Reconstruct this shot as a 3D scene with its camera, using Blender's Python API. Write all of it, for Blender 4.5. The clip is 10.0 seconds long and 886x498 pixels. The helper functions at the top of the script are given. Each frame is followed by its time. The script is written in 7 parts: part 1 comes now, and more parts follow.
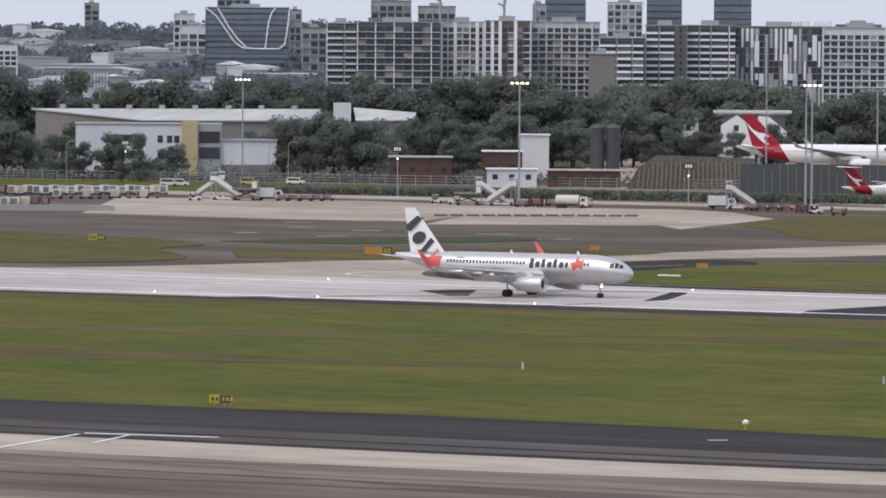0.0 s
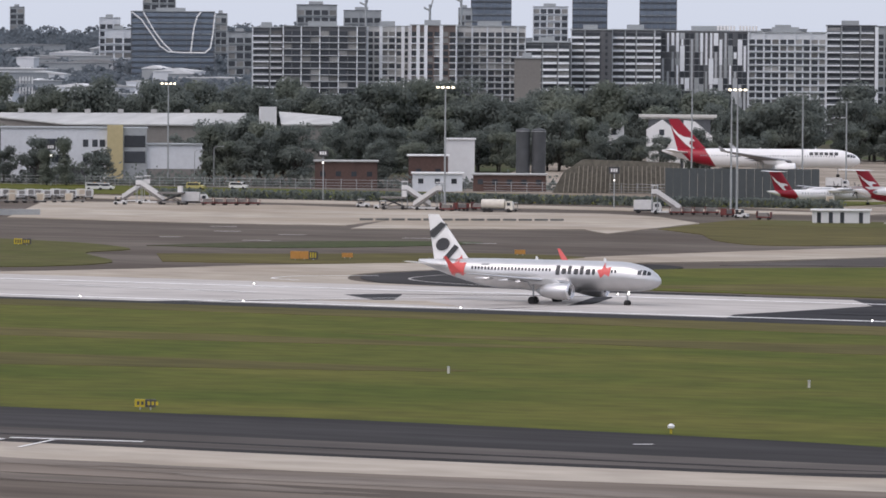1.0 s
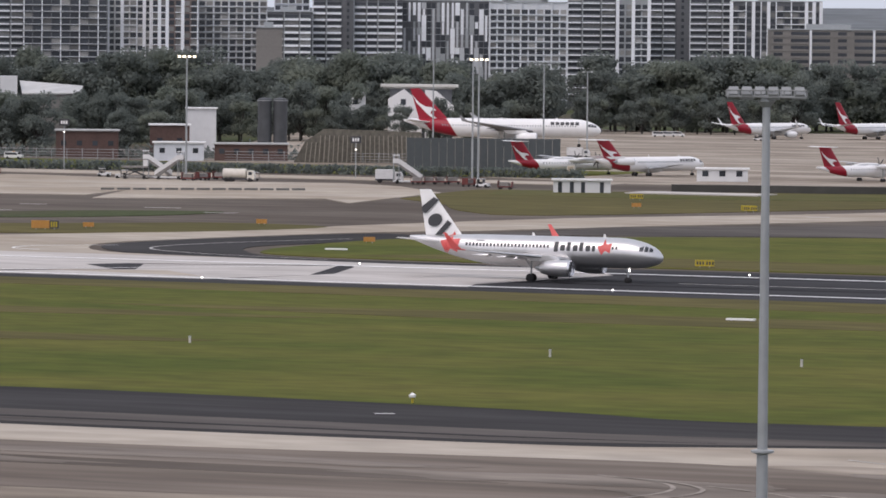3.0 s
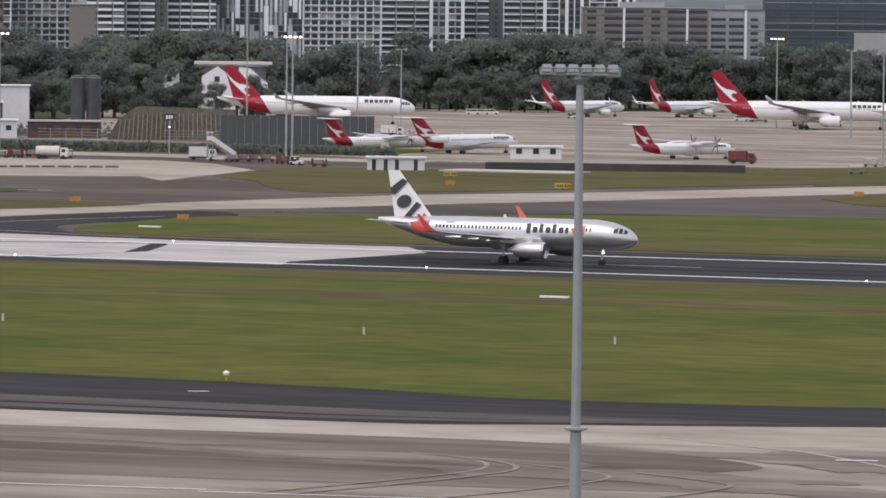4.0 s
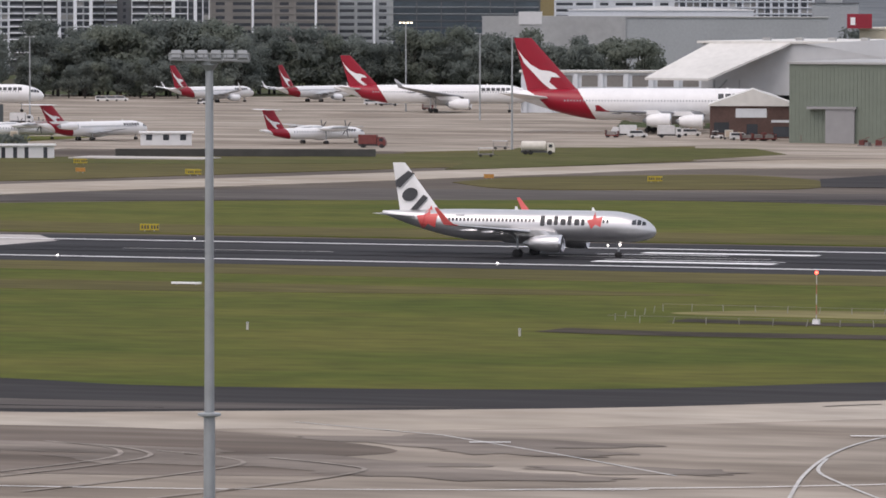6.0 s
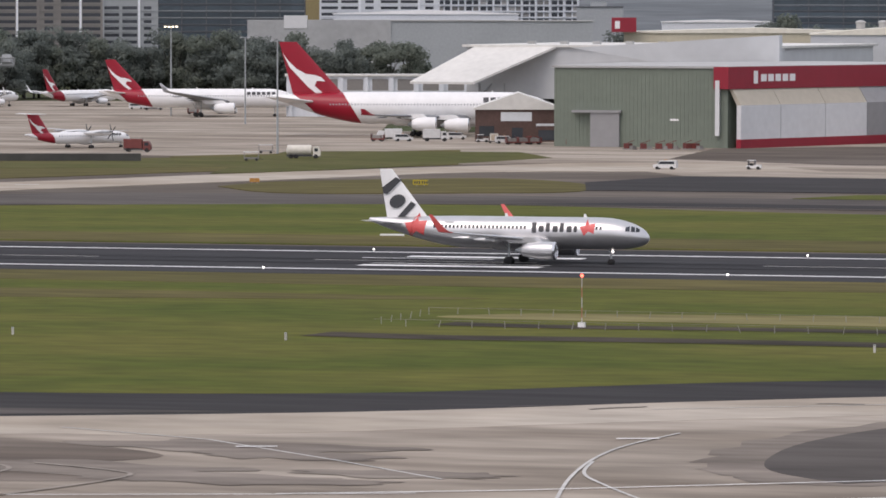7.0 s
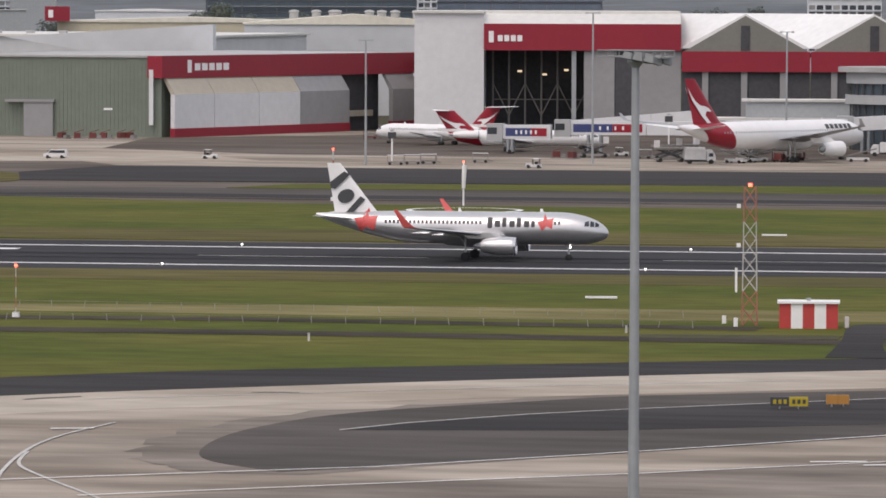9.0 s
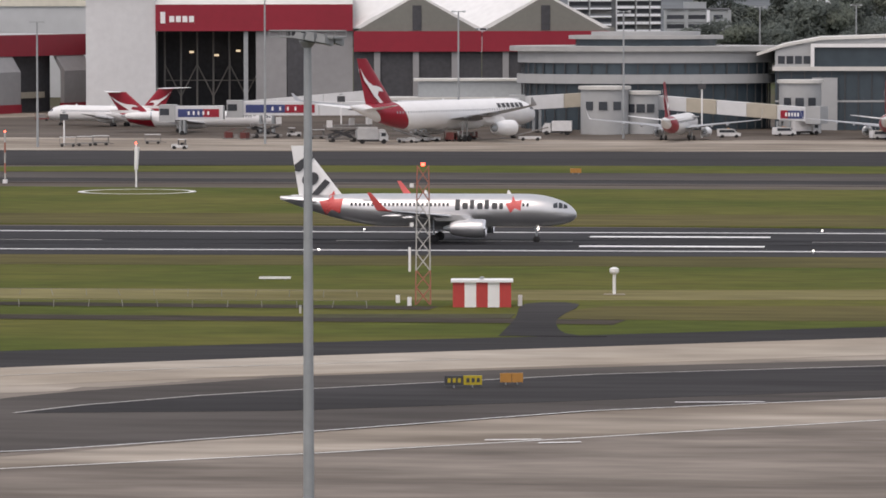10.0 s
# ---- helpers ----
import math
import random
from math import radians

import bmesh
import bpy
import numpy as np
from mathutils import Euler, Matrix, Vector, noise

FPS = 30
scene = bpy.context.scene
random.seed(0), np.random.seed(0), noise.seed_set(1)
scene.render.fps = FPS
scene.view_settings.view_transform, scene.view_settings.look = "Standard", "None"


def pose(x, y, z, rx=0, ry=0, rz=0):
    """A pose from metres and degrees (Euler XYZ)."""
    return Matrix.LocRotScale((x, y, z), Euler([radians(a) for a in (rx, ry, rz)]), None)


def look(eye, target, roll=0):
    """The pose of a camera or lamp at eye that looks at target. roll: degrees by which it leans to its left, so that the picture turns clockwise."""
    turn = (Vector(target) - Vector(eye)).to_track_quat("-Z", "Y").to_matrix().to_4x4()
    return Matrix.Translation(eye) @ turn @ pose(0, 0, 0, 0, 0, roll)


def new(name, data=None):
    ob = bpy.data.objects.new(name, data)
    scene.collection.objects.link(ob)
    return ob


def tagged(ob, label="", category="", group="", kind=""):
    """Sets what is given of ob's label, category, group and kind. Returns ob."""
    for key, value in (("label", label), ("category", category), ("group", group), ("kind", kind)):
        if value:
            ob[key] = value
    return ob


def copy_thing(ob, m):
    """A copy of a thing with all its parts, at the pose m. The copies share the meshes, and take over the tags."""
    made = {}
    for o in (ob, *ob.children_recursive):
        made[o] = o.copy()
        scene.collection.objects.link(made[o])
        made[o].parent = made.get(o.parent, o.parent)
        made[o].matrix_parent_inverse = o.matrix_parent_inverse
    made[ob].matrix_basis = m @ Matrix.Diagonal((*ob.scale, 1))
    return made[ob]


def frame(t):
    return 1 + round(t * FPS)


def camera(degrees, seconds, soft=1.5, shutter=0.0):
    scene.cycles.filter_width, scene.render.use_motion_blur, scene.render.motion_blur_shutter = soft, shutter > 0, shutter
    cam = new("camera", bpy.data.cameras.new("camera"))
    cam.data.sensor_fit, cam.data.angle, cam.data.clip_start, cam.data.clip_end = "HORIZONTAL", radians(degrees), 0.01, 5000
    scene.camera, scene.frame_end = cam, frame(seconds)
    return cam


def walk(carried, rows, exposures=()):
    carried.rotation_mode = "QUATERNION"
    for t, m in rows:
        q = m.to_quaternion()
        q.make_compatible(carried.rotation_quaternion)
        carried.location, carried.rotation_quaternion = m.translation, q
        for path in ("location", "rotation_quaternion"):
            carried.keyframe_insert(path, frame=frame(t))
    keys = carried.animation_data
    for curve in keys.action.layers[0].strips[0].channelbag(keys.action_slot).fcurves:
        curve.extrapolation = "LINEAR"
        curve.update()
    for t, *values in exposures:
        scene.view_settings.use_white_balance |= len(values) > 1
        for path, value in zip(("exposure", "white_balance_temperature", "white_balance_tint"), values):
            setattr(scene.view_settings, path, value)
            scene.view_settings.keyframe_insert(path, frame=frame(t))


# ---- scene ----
# ---- camera: a hand-held camera panning from one high spot, 33 m above the airfield ----
EYE = (0.0, 0.0, 33.44)
cam = camera(9.843, 10.0, soft=1.7)
# seconds, yaw to the left, pitch, lean
PAN = [
    (0.0, 27.880, -2.120, 0.368), (0.5, 27.503, -2.080, 0.402), (1.0, 27.052, -2.068, 0.402),
    (1.5, 26.463, -2.124, 0.402), (2.0, 25.838, -2.208, 0.388), (2.5, 25.088, -2.273, 0.466),
    (3.0, 24.170, -2.385, 0.530), (3.5, 23.130, -2.510, 0.600), (4.0, 22.093, -2.615, 0.623),
    (4.5, 21.073, -2.656, 0.558), (5.0, 20.049, -2.688, 0.407), (5.5, 19.030, -2.722, 0.250),
    (6.0, 17.985, -2.754, 0.110), (6.5, 16.864, -2.759, 0.053), (7.0, 15.375, -2.707, 0.074),
    (7.5, 13.791, -2.715, 0.142), (8.0, 12.219, -2.779, 0.214), (8.5, 10.672, -2.806, 0.292),
    (9.0, 9.074, -2.813, 0.199), (9.5, 7.396, -2.867, 0.081), (10.0, 5.434, -3.027, -0.075)]


def aim(yaw, pitch, lean):
    return pose(*EYE, 0, 0, yaw) @ pose(0, 0, 0, 90 + pitch, 0, 0) @ pose(0, 0, 0, 0, 0, lean)


# the camera's white balance warms a little on the way
walk(cam, [(t, aim(y, p, r)) for t, y, p, r in PAN],
     [(0.0, -0.08, 6950, 21), (2.5, -0.09, 7050, 22), (4.5, -0.07, 7150, 22.5), (7.5, -0.03, 7200, 21.5), (10.0, -0.08, 7450, 21)])

# ---- world and sun: a bright overcast day ----
world = bpy.data.worlds.new("sky")
scene.world = world
world.use_nodes = True
wn = world.node_tree
sky = wn.nodes.new("ShaderNodeTexSky")
sky.sky_type, sky.sun_disc = "NISHITA", False
sky.sun_elevation, sky.sun_rotation = radians(50), radians(200)
sky.air_density, sky.dust_density, sky.ozone_density = 1.0, 4.0, 1.0
# a veil of cloud takes most of the blue out of the sky
veil = wn.nodes.new("ShaderNodeHueSaturation")
veil.inputs["Saturation"].default_value = 0.28
wn.links.new(sky.outputs[0], veil.inputs["Color"])
cloud = wn.nodes.new("ShaderNodeMix")
cloud.data_type = "RGBA"
cloud.inputs[0].default_value = 0.62
cloud.inputs[7].default_value = (7.45, 9.0, 10.7, 1)
wn.links.new(veil.outputs[0], cloud.inputs[6])
wn.links.new(cloud.outputs[2], wn.nodes["Background"].inputs[0])
wn.nodes["Background"].inputs[1].default_value = 0.128
sun_data = bpy.data.lights.new("sun", "SUN")
sun_data.energy, sun_data.angle, sun_data.color = 0.85, radians(35), (1.0, 0.97, 0.92)
sun = new("sun", sun_data)
sun.matrix_world = look((0, 0, 0), (0.28, 0.62, -0.95))


# ---- materials ----
def mat(name, color, rough=0.7, metal=0.0, vary=0.12, scale=1.0, coarse=0.05, bump=0.0, second=None, spread=0.0, spec=0.5,
        stretch=(1, 1, 1), fine=None):
    """A surface with variation at two scales: grain (scale, per metre) and stains (coarse, per metre)."""
    m = bpy.data.materials.new(name)
    m.use_nodes = True
    nt = m.node_tree
    b = nt.nodes["Principled BSDF"]
    b.inputs["Roughness"].default_value, b.inputs["Metallic"].default_value = rough, metal
    b.inputs["Specular IOR Level"].default_value = spec
    geo = nt.nodes.new("ShaderNodeNewGeometry") if not spread else None
    mp = nt.nodes.new("ShaderNodeMapping")
    if geo:
        nt.links.new(geo.outputs["Position"], mp.inputs["Vector"])
    else:
        tc = nt.nodes.new("ShaderNodeTexCoord")
        nt.links.new(tc.outputs["Object"], mp.inputs["Vector"])
    mp.inputs["Scale"].default_value = stretch
    n1 = nt.nodes.new("ShaderNodeTexNoise")
    n1.inputs["Scale"].default_value, n1.inputs["Detail"].default_value = scale, 6.0
    n2 = nt.nodes.new("ShaderNodeTexNoise")
    n2.inputs["Scale"].default_value, n2.inputs["Detail"].default_value = coarse, 5.0
    for n in (n1, n2):
        nt.links.new(mp.outputs[0], n.inputs["Vector"])
    ramp = nt.nodes.new("ShaderNodeValToRGB")
    ramp.color_ramp.elements[0].position, ramp.color_ramp.elements[1].position = 0.38, 0.64
    ramp.color_ramp.elements[0].color = (*color, 1)
    ramp.color_ramp.elements[1].color = (*(second or [c * (1 + 1.2 * vary) for c in color]), 1)
    nt.links.new(n2.outputs["Fac"], ramp.inputs[0])
    mul = nt.nodes.new("ShaderNodeMix")
    mul.data_type, mul.blend_type = "RGBA", "MULTIPLY"
    mul.inputs[0].default_value = 1.0
    grain = nt.nodes.new("ShaderNodeMapRange")
    grain.inputs["From Min"].default_value, grain.inputs["From Max"].default_value = 0.25, 0.75
    grain.inputs["To Min"].default_value, grain.inputs["To Max"].default_value = 1 - vary, 1 + vary
    nt.links.new(n1.outputs["Fac"], grain.inputs["Value"])
    nt.links.new(ramp.outputs[0], mul.inputs[6])
    nt.links.new(grain.outputs[0], mul.inputs[7])
    last = mul.outputs[2]
    if spread:
        info = nt.nodes.new("ShaderNodeObjectInfo")
        hsv = nt.nodes.new("ShaderNodeHueSaturation")
        r = nt.nodes.new("ShaderNodeMapRange")
        r.inputs["To Min"].default_value, r.inputs["To Max"].default_value = 1 - spread, 1 + spread
        nt.links.new(info.outputs["Random"], r.inputs["Value"])
        nt.links.new(r.outputs[0], hsv.inputs["Value"])
        nt.links.new(last, hsv.inputs["Color"])
        last = hsv.outputs[0]
    nt.links.new(last, b.inputs["Base Color"])
    if bump:
        bp = nt.nodes.new("ShaderNodeBump")
        bp.inputs["Strength"].default_value, bp.inputs["Distance"].default_value = 0.6, bump
        nt.links.new(n1.outputs["Fac"], bp.inputs["Height"])
        nt.links.new(bp.outputs[0], b.inputs["Normal"])
    return m


def glow(name, color, power):
    m = bpy.data.materials.new(name)
    m.use_nodes = True
    b = m.node_tree.nodes["Principled BSDF"]
    b.inputs["Base Color"].default_value = (*color, 1)
    b.inputs["Emission Color"].default_value = (*color, 1)
    b.inputs["Emission Strength"].default_value = power
    return m


M_GRASS = mat("grass", (0.065, 0.083, 0.012), 0.95, vary=0.26, scale=0.3, coarse=0.04, bump=0.05, second=(0.106, 0.104, 0.022), spec=0.1, stretch=(0.55, 1, 1))
M_STRAW = mat("bleached_grass", (0.135, 0.118, 0.045), 0.95, vary=0.3, scale=0.3, coarse=0.05, bump=0.05, second=(0.195, 0.172, 0.078), spec=0.1, stretch=(0.3, 1, 1))
M_SOIL = mat("bare_soil", (0.036, 0.031, 0.025), 0.95, vary=0.35, scale=0.6, coarse=0.12, second=(0.070, 0.058, 0.046), stretch=(0.3, 1, 1), spec=0.08)
M_GRASS_DRY = mat("grass_dry", (0.084, 0.075, 0.026), 0.95, vary=0.32, scale=0.24, coarse=0.03, bump=0.05, second=(0.110, 0.093, 0.034), spec=0.1, stretch=(0.3, 1, 1))
M_GRASS_ROUGH = mat("grass_rough", (0.070, 0.076, 0.020), 0.95, vary=0.3, scale=0.3, coarse=0.05, bump=0.05, second=(0.098, 0.090, 0.034), spec=0.1, stretch=(0.5, 1, 1))
M_ASPHALT = mat("asphalt_dark", (0.030, 0.029, 0.030), 0.9, vary=0.3, scale=0.35, coarse=0.03, second=(0.048, 0.046, 0.047), stretch=(0.15, 1, 1), spec=0.08)
M_RUNWAY = mat("runway_asphalt", (0.030, 0.031, 0.034), 0.9, vary=0.3, scale=0.3, coarse=0.04, second=(0.046, 0.046, 0.049), stretch=(0.08, 1, 1), spec=0.08)
M_ASPHALT_OLD = mat("asphalt_worn", (0.066, 0.059, 0.055), 0.9, vary=0.28, scale=0.25, coarse=0.035, second=(0.105, 0.094, 0.087), stretch=(0.25, 1, 1), spec=0.08)
M_ASPHALT_BROWN = mat("asphalt_brown", (0.088, 0.072, 0.060), 0.9, vary=0.28, scale=0.2, coarse=0.03, second=(0.140, 0.119, 0.103), stretch=(0.3, 1, 1), spec=0.08)
M_CONCRETE = mat("concrete", (0.315, 0.268, 0.215), 0.85, vary=0.22, scale=0.2, coarse=0.03, second=(0.415, 0.370, 0.315), stretch=(0.5, 1, 1), spec=0.08)
M_CONCRETE_OLD = mat("concrete_stained", (0.215, 0.180, 0.146), 0.88, vary=0.3, scale=0.18, coarse=0.045, second=(0.375, 0.330, 0.280), stretch=(0.3, 1, 1), spec=0.08)
M_CONCRETE_PALE = mat("concrete_pale", (0.40, 0.375, 0.355), 0.85, vary=0.18, scale=0.25, coarse=0.04, second=(0.52, 0.495, 0.475), stretch=(0.35, 1, 1), spec=0.08)
M_WORN = mat("worn_concrete", (0.125, 0.102, 0.085), 0.9, vary=0.34, scale=0.22, coarse=0.06, second=(0.205, 0.173, 0.147), stretch=(0.16, 1, 1), spec=0.08)
M_STAIN = mat("stained_patch", (0.150, 0.128, 0.110), 0.88, vary=0.25, scale=0.4, coarse=0.09, second=(0.245, 0.212, 0.183), stretch=(0.3, 1, 1), spec=0.08)
M_PAINT_WHITE = mat("white_marking", (0.80, 0.80, 0.79), 0.6, vary=0.10, scale=0.8)
M_PAINT_WORN = mat("worn_marking", (0.42, 0.41, 0.39), 0.7, vary=0.2, scale=0.8)
M_EARTH = mat("earth", (0.075, 0.065, 0.045), 0.95, vary=0.3, scale=0.4, coarse=0.01, second=(0.055, 0.07, 0.03), spec=0.08)
M_WHITE = mat("white_gloss_paint", (0.80, 0.80, 0.80), 0.28, vary=0.03, scale=0.8, coarse=0.3)
M_SILVER = mat("silver_paint", (0.585, 0.585, 0.595), 0.33, metal=0.8, vary=0.05, scale=0.6, coarse=0.2, spread=0.001)
M_GREYP = mat("grey_paint", (0.36, 0.37, 0.39), 0.4, vary=0.06, scale=0.8)
M_DARK = mat("dark_grey_paint", (0.045, 0.047, 0.052), 0.5, vary=0.08)
M_BLACK = mat("black_rubber", (0.018, 0.018, 0.019), 0.8, vary=0.1)
M_STEEL = mat("galvanised_steel", (0.34, 0.36, 0.37), 0.45, metal=0.4, vary=0.08, scale=1.5, coarse=0.4)
M_RED = mat("red_gloss_paint", (0.30, 0.006, 0.022), 0.32, vary=0.06, scale=0.6)
M_ORANGE = mat("orange_red_paint", (0.68, 0.105, 0.10), 0.35, vary=0.04, scale=0.8)
M_GLASS_DARK = mat("dark_window_glass", (0.040, 0.046, 0.055), 0.14, vary=0.15, scale=0.3, spread=0.25)
M_CHROME = mat("polished_metal", (0.70, 0.70, 0.72), 0.18, metal=0.9, vary=0.04)
M_GLASS_BLUE = mat('blue_window_glass', (0.05, 0.07, 0.085), 0.15, vary=0.15, scale=0.3, spread=0.3)
M_LIGHT = glow("runway_lamp", (1.0, 1.0, 0.96), 4.0)
M_TOWERGLASS = mat("mirrored_tower_glass", (0.17, 0.205, 0.25), 0.2, metal=0.6, vary=0.12, scale=0.2, spread=0.12)
M_BANDRED = mat("red_cladding", (0.27, 0.010, 0.026), 0.5, vary=0.06, scale=0.5)
M_GREEN = mat("green_metal_cladding", (0.155, 0.185, 0.15), 0.55, vary=0.06, scale=0.6, coarse=0.08)
M_CLADWHITE = mat("white_metal_cladding", (0.62, 0.63, 0.64), 0.5, vary=0.05, scale=0.6, coarse=0.06)
M_CLADGREY = mat("grey_metal_cladding", (0.27, 0.27, 0.275), 0.5, vary=0.06, scale=0.6, coarse=0.06)
M_BEIGE = mat("beige_panel", (0.42, 0.38, 0.31), 0.6, vary=0.06, scale=0.6)
M_ROOF = mat("pale_roof_sheeting", (0.60, 0.59, 0.56), 0.5, vary=0.08, scale=0.5, coarse=0.05)
M_BRICK = mat("red_brick", (0.085, 0.050, 0.043), 0.85, vary=0.18, scale=2.0, coarse=0.2)
# near-black colour standing for the shade inside openings
M_INTERIOR_SHADE = mat("interior_shade", (0.055, 0.056, 0.062), 0.8, vary=0.2)


# ---- building helpers ----
def part(name, bm, material, parent=None, label="", smooth=False):
    me = bpy.data.meshes.new(name)
    bmesh.ops.recalc_face_normals(bm, faces=bm.faces)
    bm.to_mesh(me)
    bm.free()
    me.materials.append(material)
    if smooth:
        me.shade_smooth()
        try:
            me.set_sharp_from_angle(angle=radians(35))
        except Exception:
            pass
    ob = new(name, me)
    ob.parent = parent
    return tagged(ob, label) if label else ob


def share(name, me, parent, loc=(0, 0, 0), rot=(0, 0, 0), scale=(1, 1, 1)):
    """Another object on the same mesh."""
    ob = new(name, me)
    ob.parent = parent
    ob.location, ob.rotation_euler, ob.scale = loc, rot, scale
    return ob


def thing(name, label, category, m=None, group="", kind=""):
    ob = new(name)
    ob.empty_display_size = 0.5
    if m is not None:
        ob.matrix_basis = m
    return tagged(ob, label, category, group, kind)


def box(bm, x0, x1, y0, y1, z0, z1, m=None):
    vs = [bm.verts.new((x, y, z)) for z in (z0, z1) for x, y in ((x0, y0), (x1, y0), (x1, y1), (x0, y1))]
    for f in ((3, 2, 1, 0), (4, 5, 6, 7), (0, 1, 5, 4), (1, 2, 6, 5), (2, 3, 7, 6), (3, 0, 4, 7)):
        bm.faces.new([vs[i] for i in f])
    if m is not None:
        bmesh.ops.transform(bm, matrix=m, verts=vs)
    return bm


def boxes(*bs):
    bm = bmesh.new()
    for b in bs:
        box(bm, *b)
    return bm


def prism(pts, z0, z1):
    """An upright prism on a plan outline."""
    bm = bmesh.new()
    lo = [bm.verts.new((x, y, z0)) for x, y in pts]
    hi = [bm.verts.new((x, y, z1)) for x, y in pts]
    bm.faces.new(lo[::-1])
    bm.faces.new(hi)
    for i in range(len(pts)):
        j = (i + 1) % len(pts)
        bm.faces.new((lo[i], lo[j], hi[j], hi[i]))
    return bm


def extrude_y(pts, y0, y1, bm=None):
    """A solid with the outline pts in x and z, from y0 to y1."""
    bm = bm or bmesh.new()
    a = [bm.verts.new((x, y0, z)) for x, z in pts]
    b = [bm.verts.new((x, y1, z)) for x, z in pts]
    bm.faces.new(a)
    bm.faces.new(b[::-1])
    for i in range(len(pts)):
        j = (i + 1) % len(pts)
        bm.faces.new((a[j], a[i], b[i], b[j]))
    return bm


def tube(bm, p, q, r0, r1=None, n=8):
    """A tapered round bar from p to q."""
    p, q = Vector(p), Vector(q)
    r1 = r0 if r1 is None else r1
    turn = (q - p).to_track_quat("Z", "Y").to_matrix()
    rings = []
    for c, r in ((p, r0), (q, r1)):
        rings.append([bm.verts.new(c + turn @ Vector((r * math.cos(k * math.tau / n), r * math.sin(k * math.tau / n), 0))) for k in range(n)])
    for k in range(n):
        j = (k + 1) % n
        bm.faces.new((rings[0][k], rings[0][j], rings[1][j], rings[1][k]))
    bm.faces.new(rings[0][::-1])
    bm.faces.new(rings[1])
    return bm


def lathe(bm, profile, axis="x", centre=(0, 0, 0), n=24):
    """A body of revolution: profile of (along, radius)."""
    rings = []
    for a, r in profile:
        ring = []
        for k in range(n):
            u, v = r * math.cos(k * math.tau / n), r * math.sin(k * math.tau / n)
            p = {"x": (a, u, v), "y": (u, a, v), "z": (u, v, a)}[axis]
            ring.append(bm.verts.new(Vector(p) + Vector(centre)))
        rings.append(ring)
    for s, e in zip(rings, rings[1:]):
        for k in range(n):
            j = (k + 1) % n
            bm.faces.new((s[k], s[j], e[j], e[k]))
    bm.faces.new(rings[0][::-1])
    bm.faces.new(rings[-1])
    return bm


def flat(pts, z):
    bm = bmesh.new()
    bm.faces.new([bm.verts.new((x, y, z)) for x, y in pts])
    return bm
# ---- the ground: one sheet to the horizon, with the airfield's surfaces laid on it ----
tagged(part("ground", flat([(-6000, -400), (3000, -400), (3000, 6000), (-6000, 6000)], -0.04), M_EARTH),
       "flat earth of the airfield and the suburbs behind it", "ground", kind="structure")


laid = [0]


def height(level):
    """Each surface a little above the one before, so that no two lie in one plane."""
    laid[0] += 1
    return 0.02 * level + 0.0007 * laid[0]


def surface(name, pts, level, material, label, category="ground"):
    """A surface laid on the ground, in steps of 20 mm."""
    thin = material in (M_STAIN, M_WORN)  # discolouring of the slabs, with no edge of its own
    bm = flat(pts, height(level)) if thin else prism(pts, -0.03, height(level))
    return tagged(part(name, bm, material), label, category, kind="structure")


def line(pts, w, level, material=None, label="white painted guide line on the pavement", name="marking"):
    """A painted line along a way."""
    bm = bmesh.new()
    z = height(level)
    n = len(pts)
    left, right = [], []
    for i, (x, y) in enumerate(pts):
        a, b = pts[max(0, i - 1)], pts[min(n - 1, i + 1)]
        d = Vector((b[0] - a[0], b[1] - a[1])).normalized()
        left.append(bm.verts.new((x - d.y * w / 2, y + d.x * w / 2, z)))
        right.append(bm.verts.new((x + d.y * w / 2, y - d.x * w / 2, z)))
    for i in range(n - 1):
        bm.faces.new((left[i], right[i], right[i + 1], left[i + 1]))
    return tagged(part(name, bm, material or M_PAINT_WHITE), label, "marking", kind="structure")


def smooth_way(pts, n=6):
    """More points along a way, rounded."""
    out = []
    P = [Vector(p) for p in pts]
    for i in range(len(P) - 1):
        a, b, c, d = P[max(0, i - 1)], P[i], P[i + 1], P[min(len(P) - 1, i + 2)]
        for k in range(n):
            t = k / n
            out.append(tuple(0.5 * ((2 * b) + (c - a) * t + (2 * a - 5 * b + 4 * c - d) * t * t + (3 * b - a - 3 * c + d) * t ** 3)))
    out.append(tuple(P[-1]))
    return out


surface("road", [(-950, 250), (200, 250), (200, 1320), (-950, 1320)], 0, M_ASPHALT_BROWN, "worn brown-grey asphalt of the manoeuvring area", "tarmac")
# near taxiway: pale concrete edge, stained slabs, dark shoulder
SHOULDER = smooth_way([(-460, 383), (-320, 383), (-250, 383.5), (-205, 383.5), (-164, 386), (-150, 391), (-118, 406), (-93, 425), (-58, 448), (-23, 467), (20, 490), (80, 520)])
GRASS_EDGE = smooth_way([(-460, 423), (-270, 422), (-225, 424), (-180, 421), (-160, 417), (-125, 425), (-97, 446), (-62, 464), (-24, 482), (20, 505), (80, 536)])
surface("taxiway", [(-460, 300), (80, 300)] + SHOULDER[::-1], 1, M_CONCRETE_OLD, "stained grey-brown concrete taxiway slabs", "taxiway")
surface("taxiway", SHOULDER + [(x, y - 19 if x < -130 else y - 22) for x, y in SHOULDER[::-1]], 2, M_CONCRETE, "pale concrete taxiway edge", "taxiway")
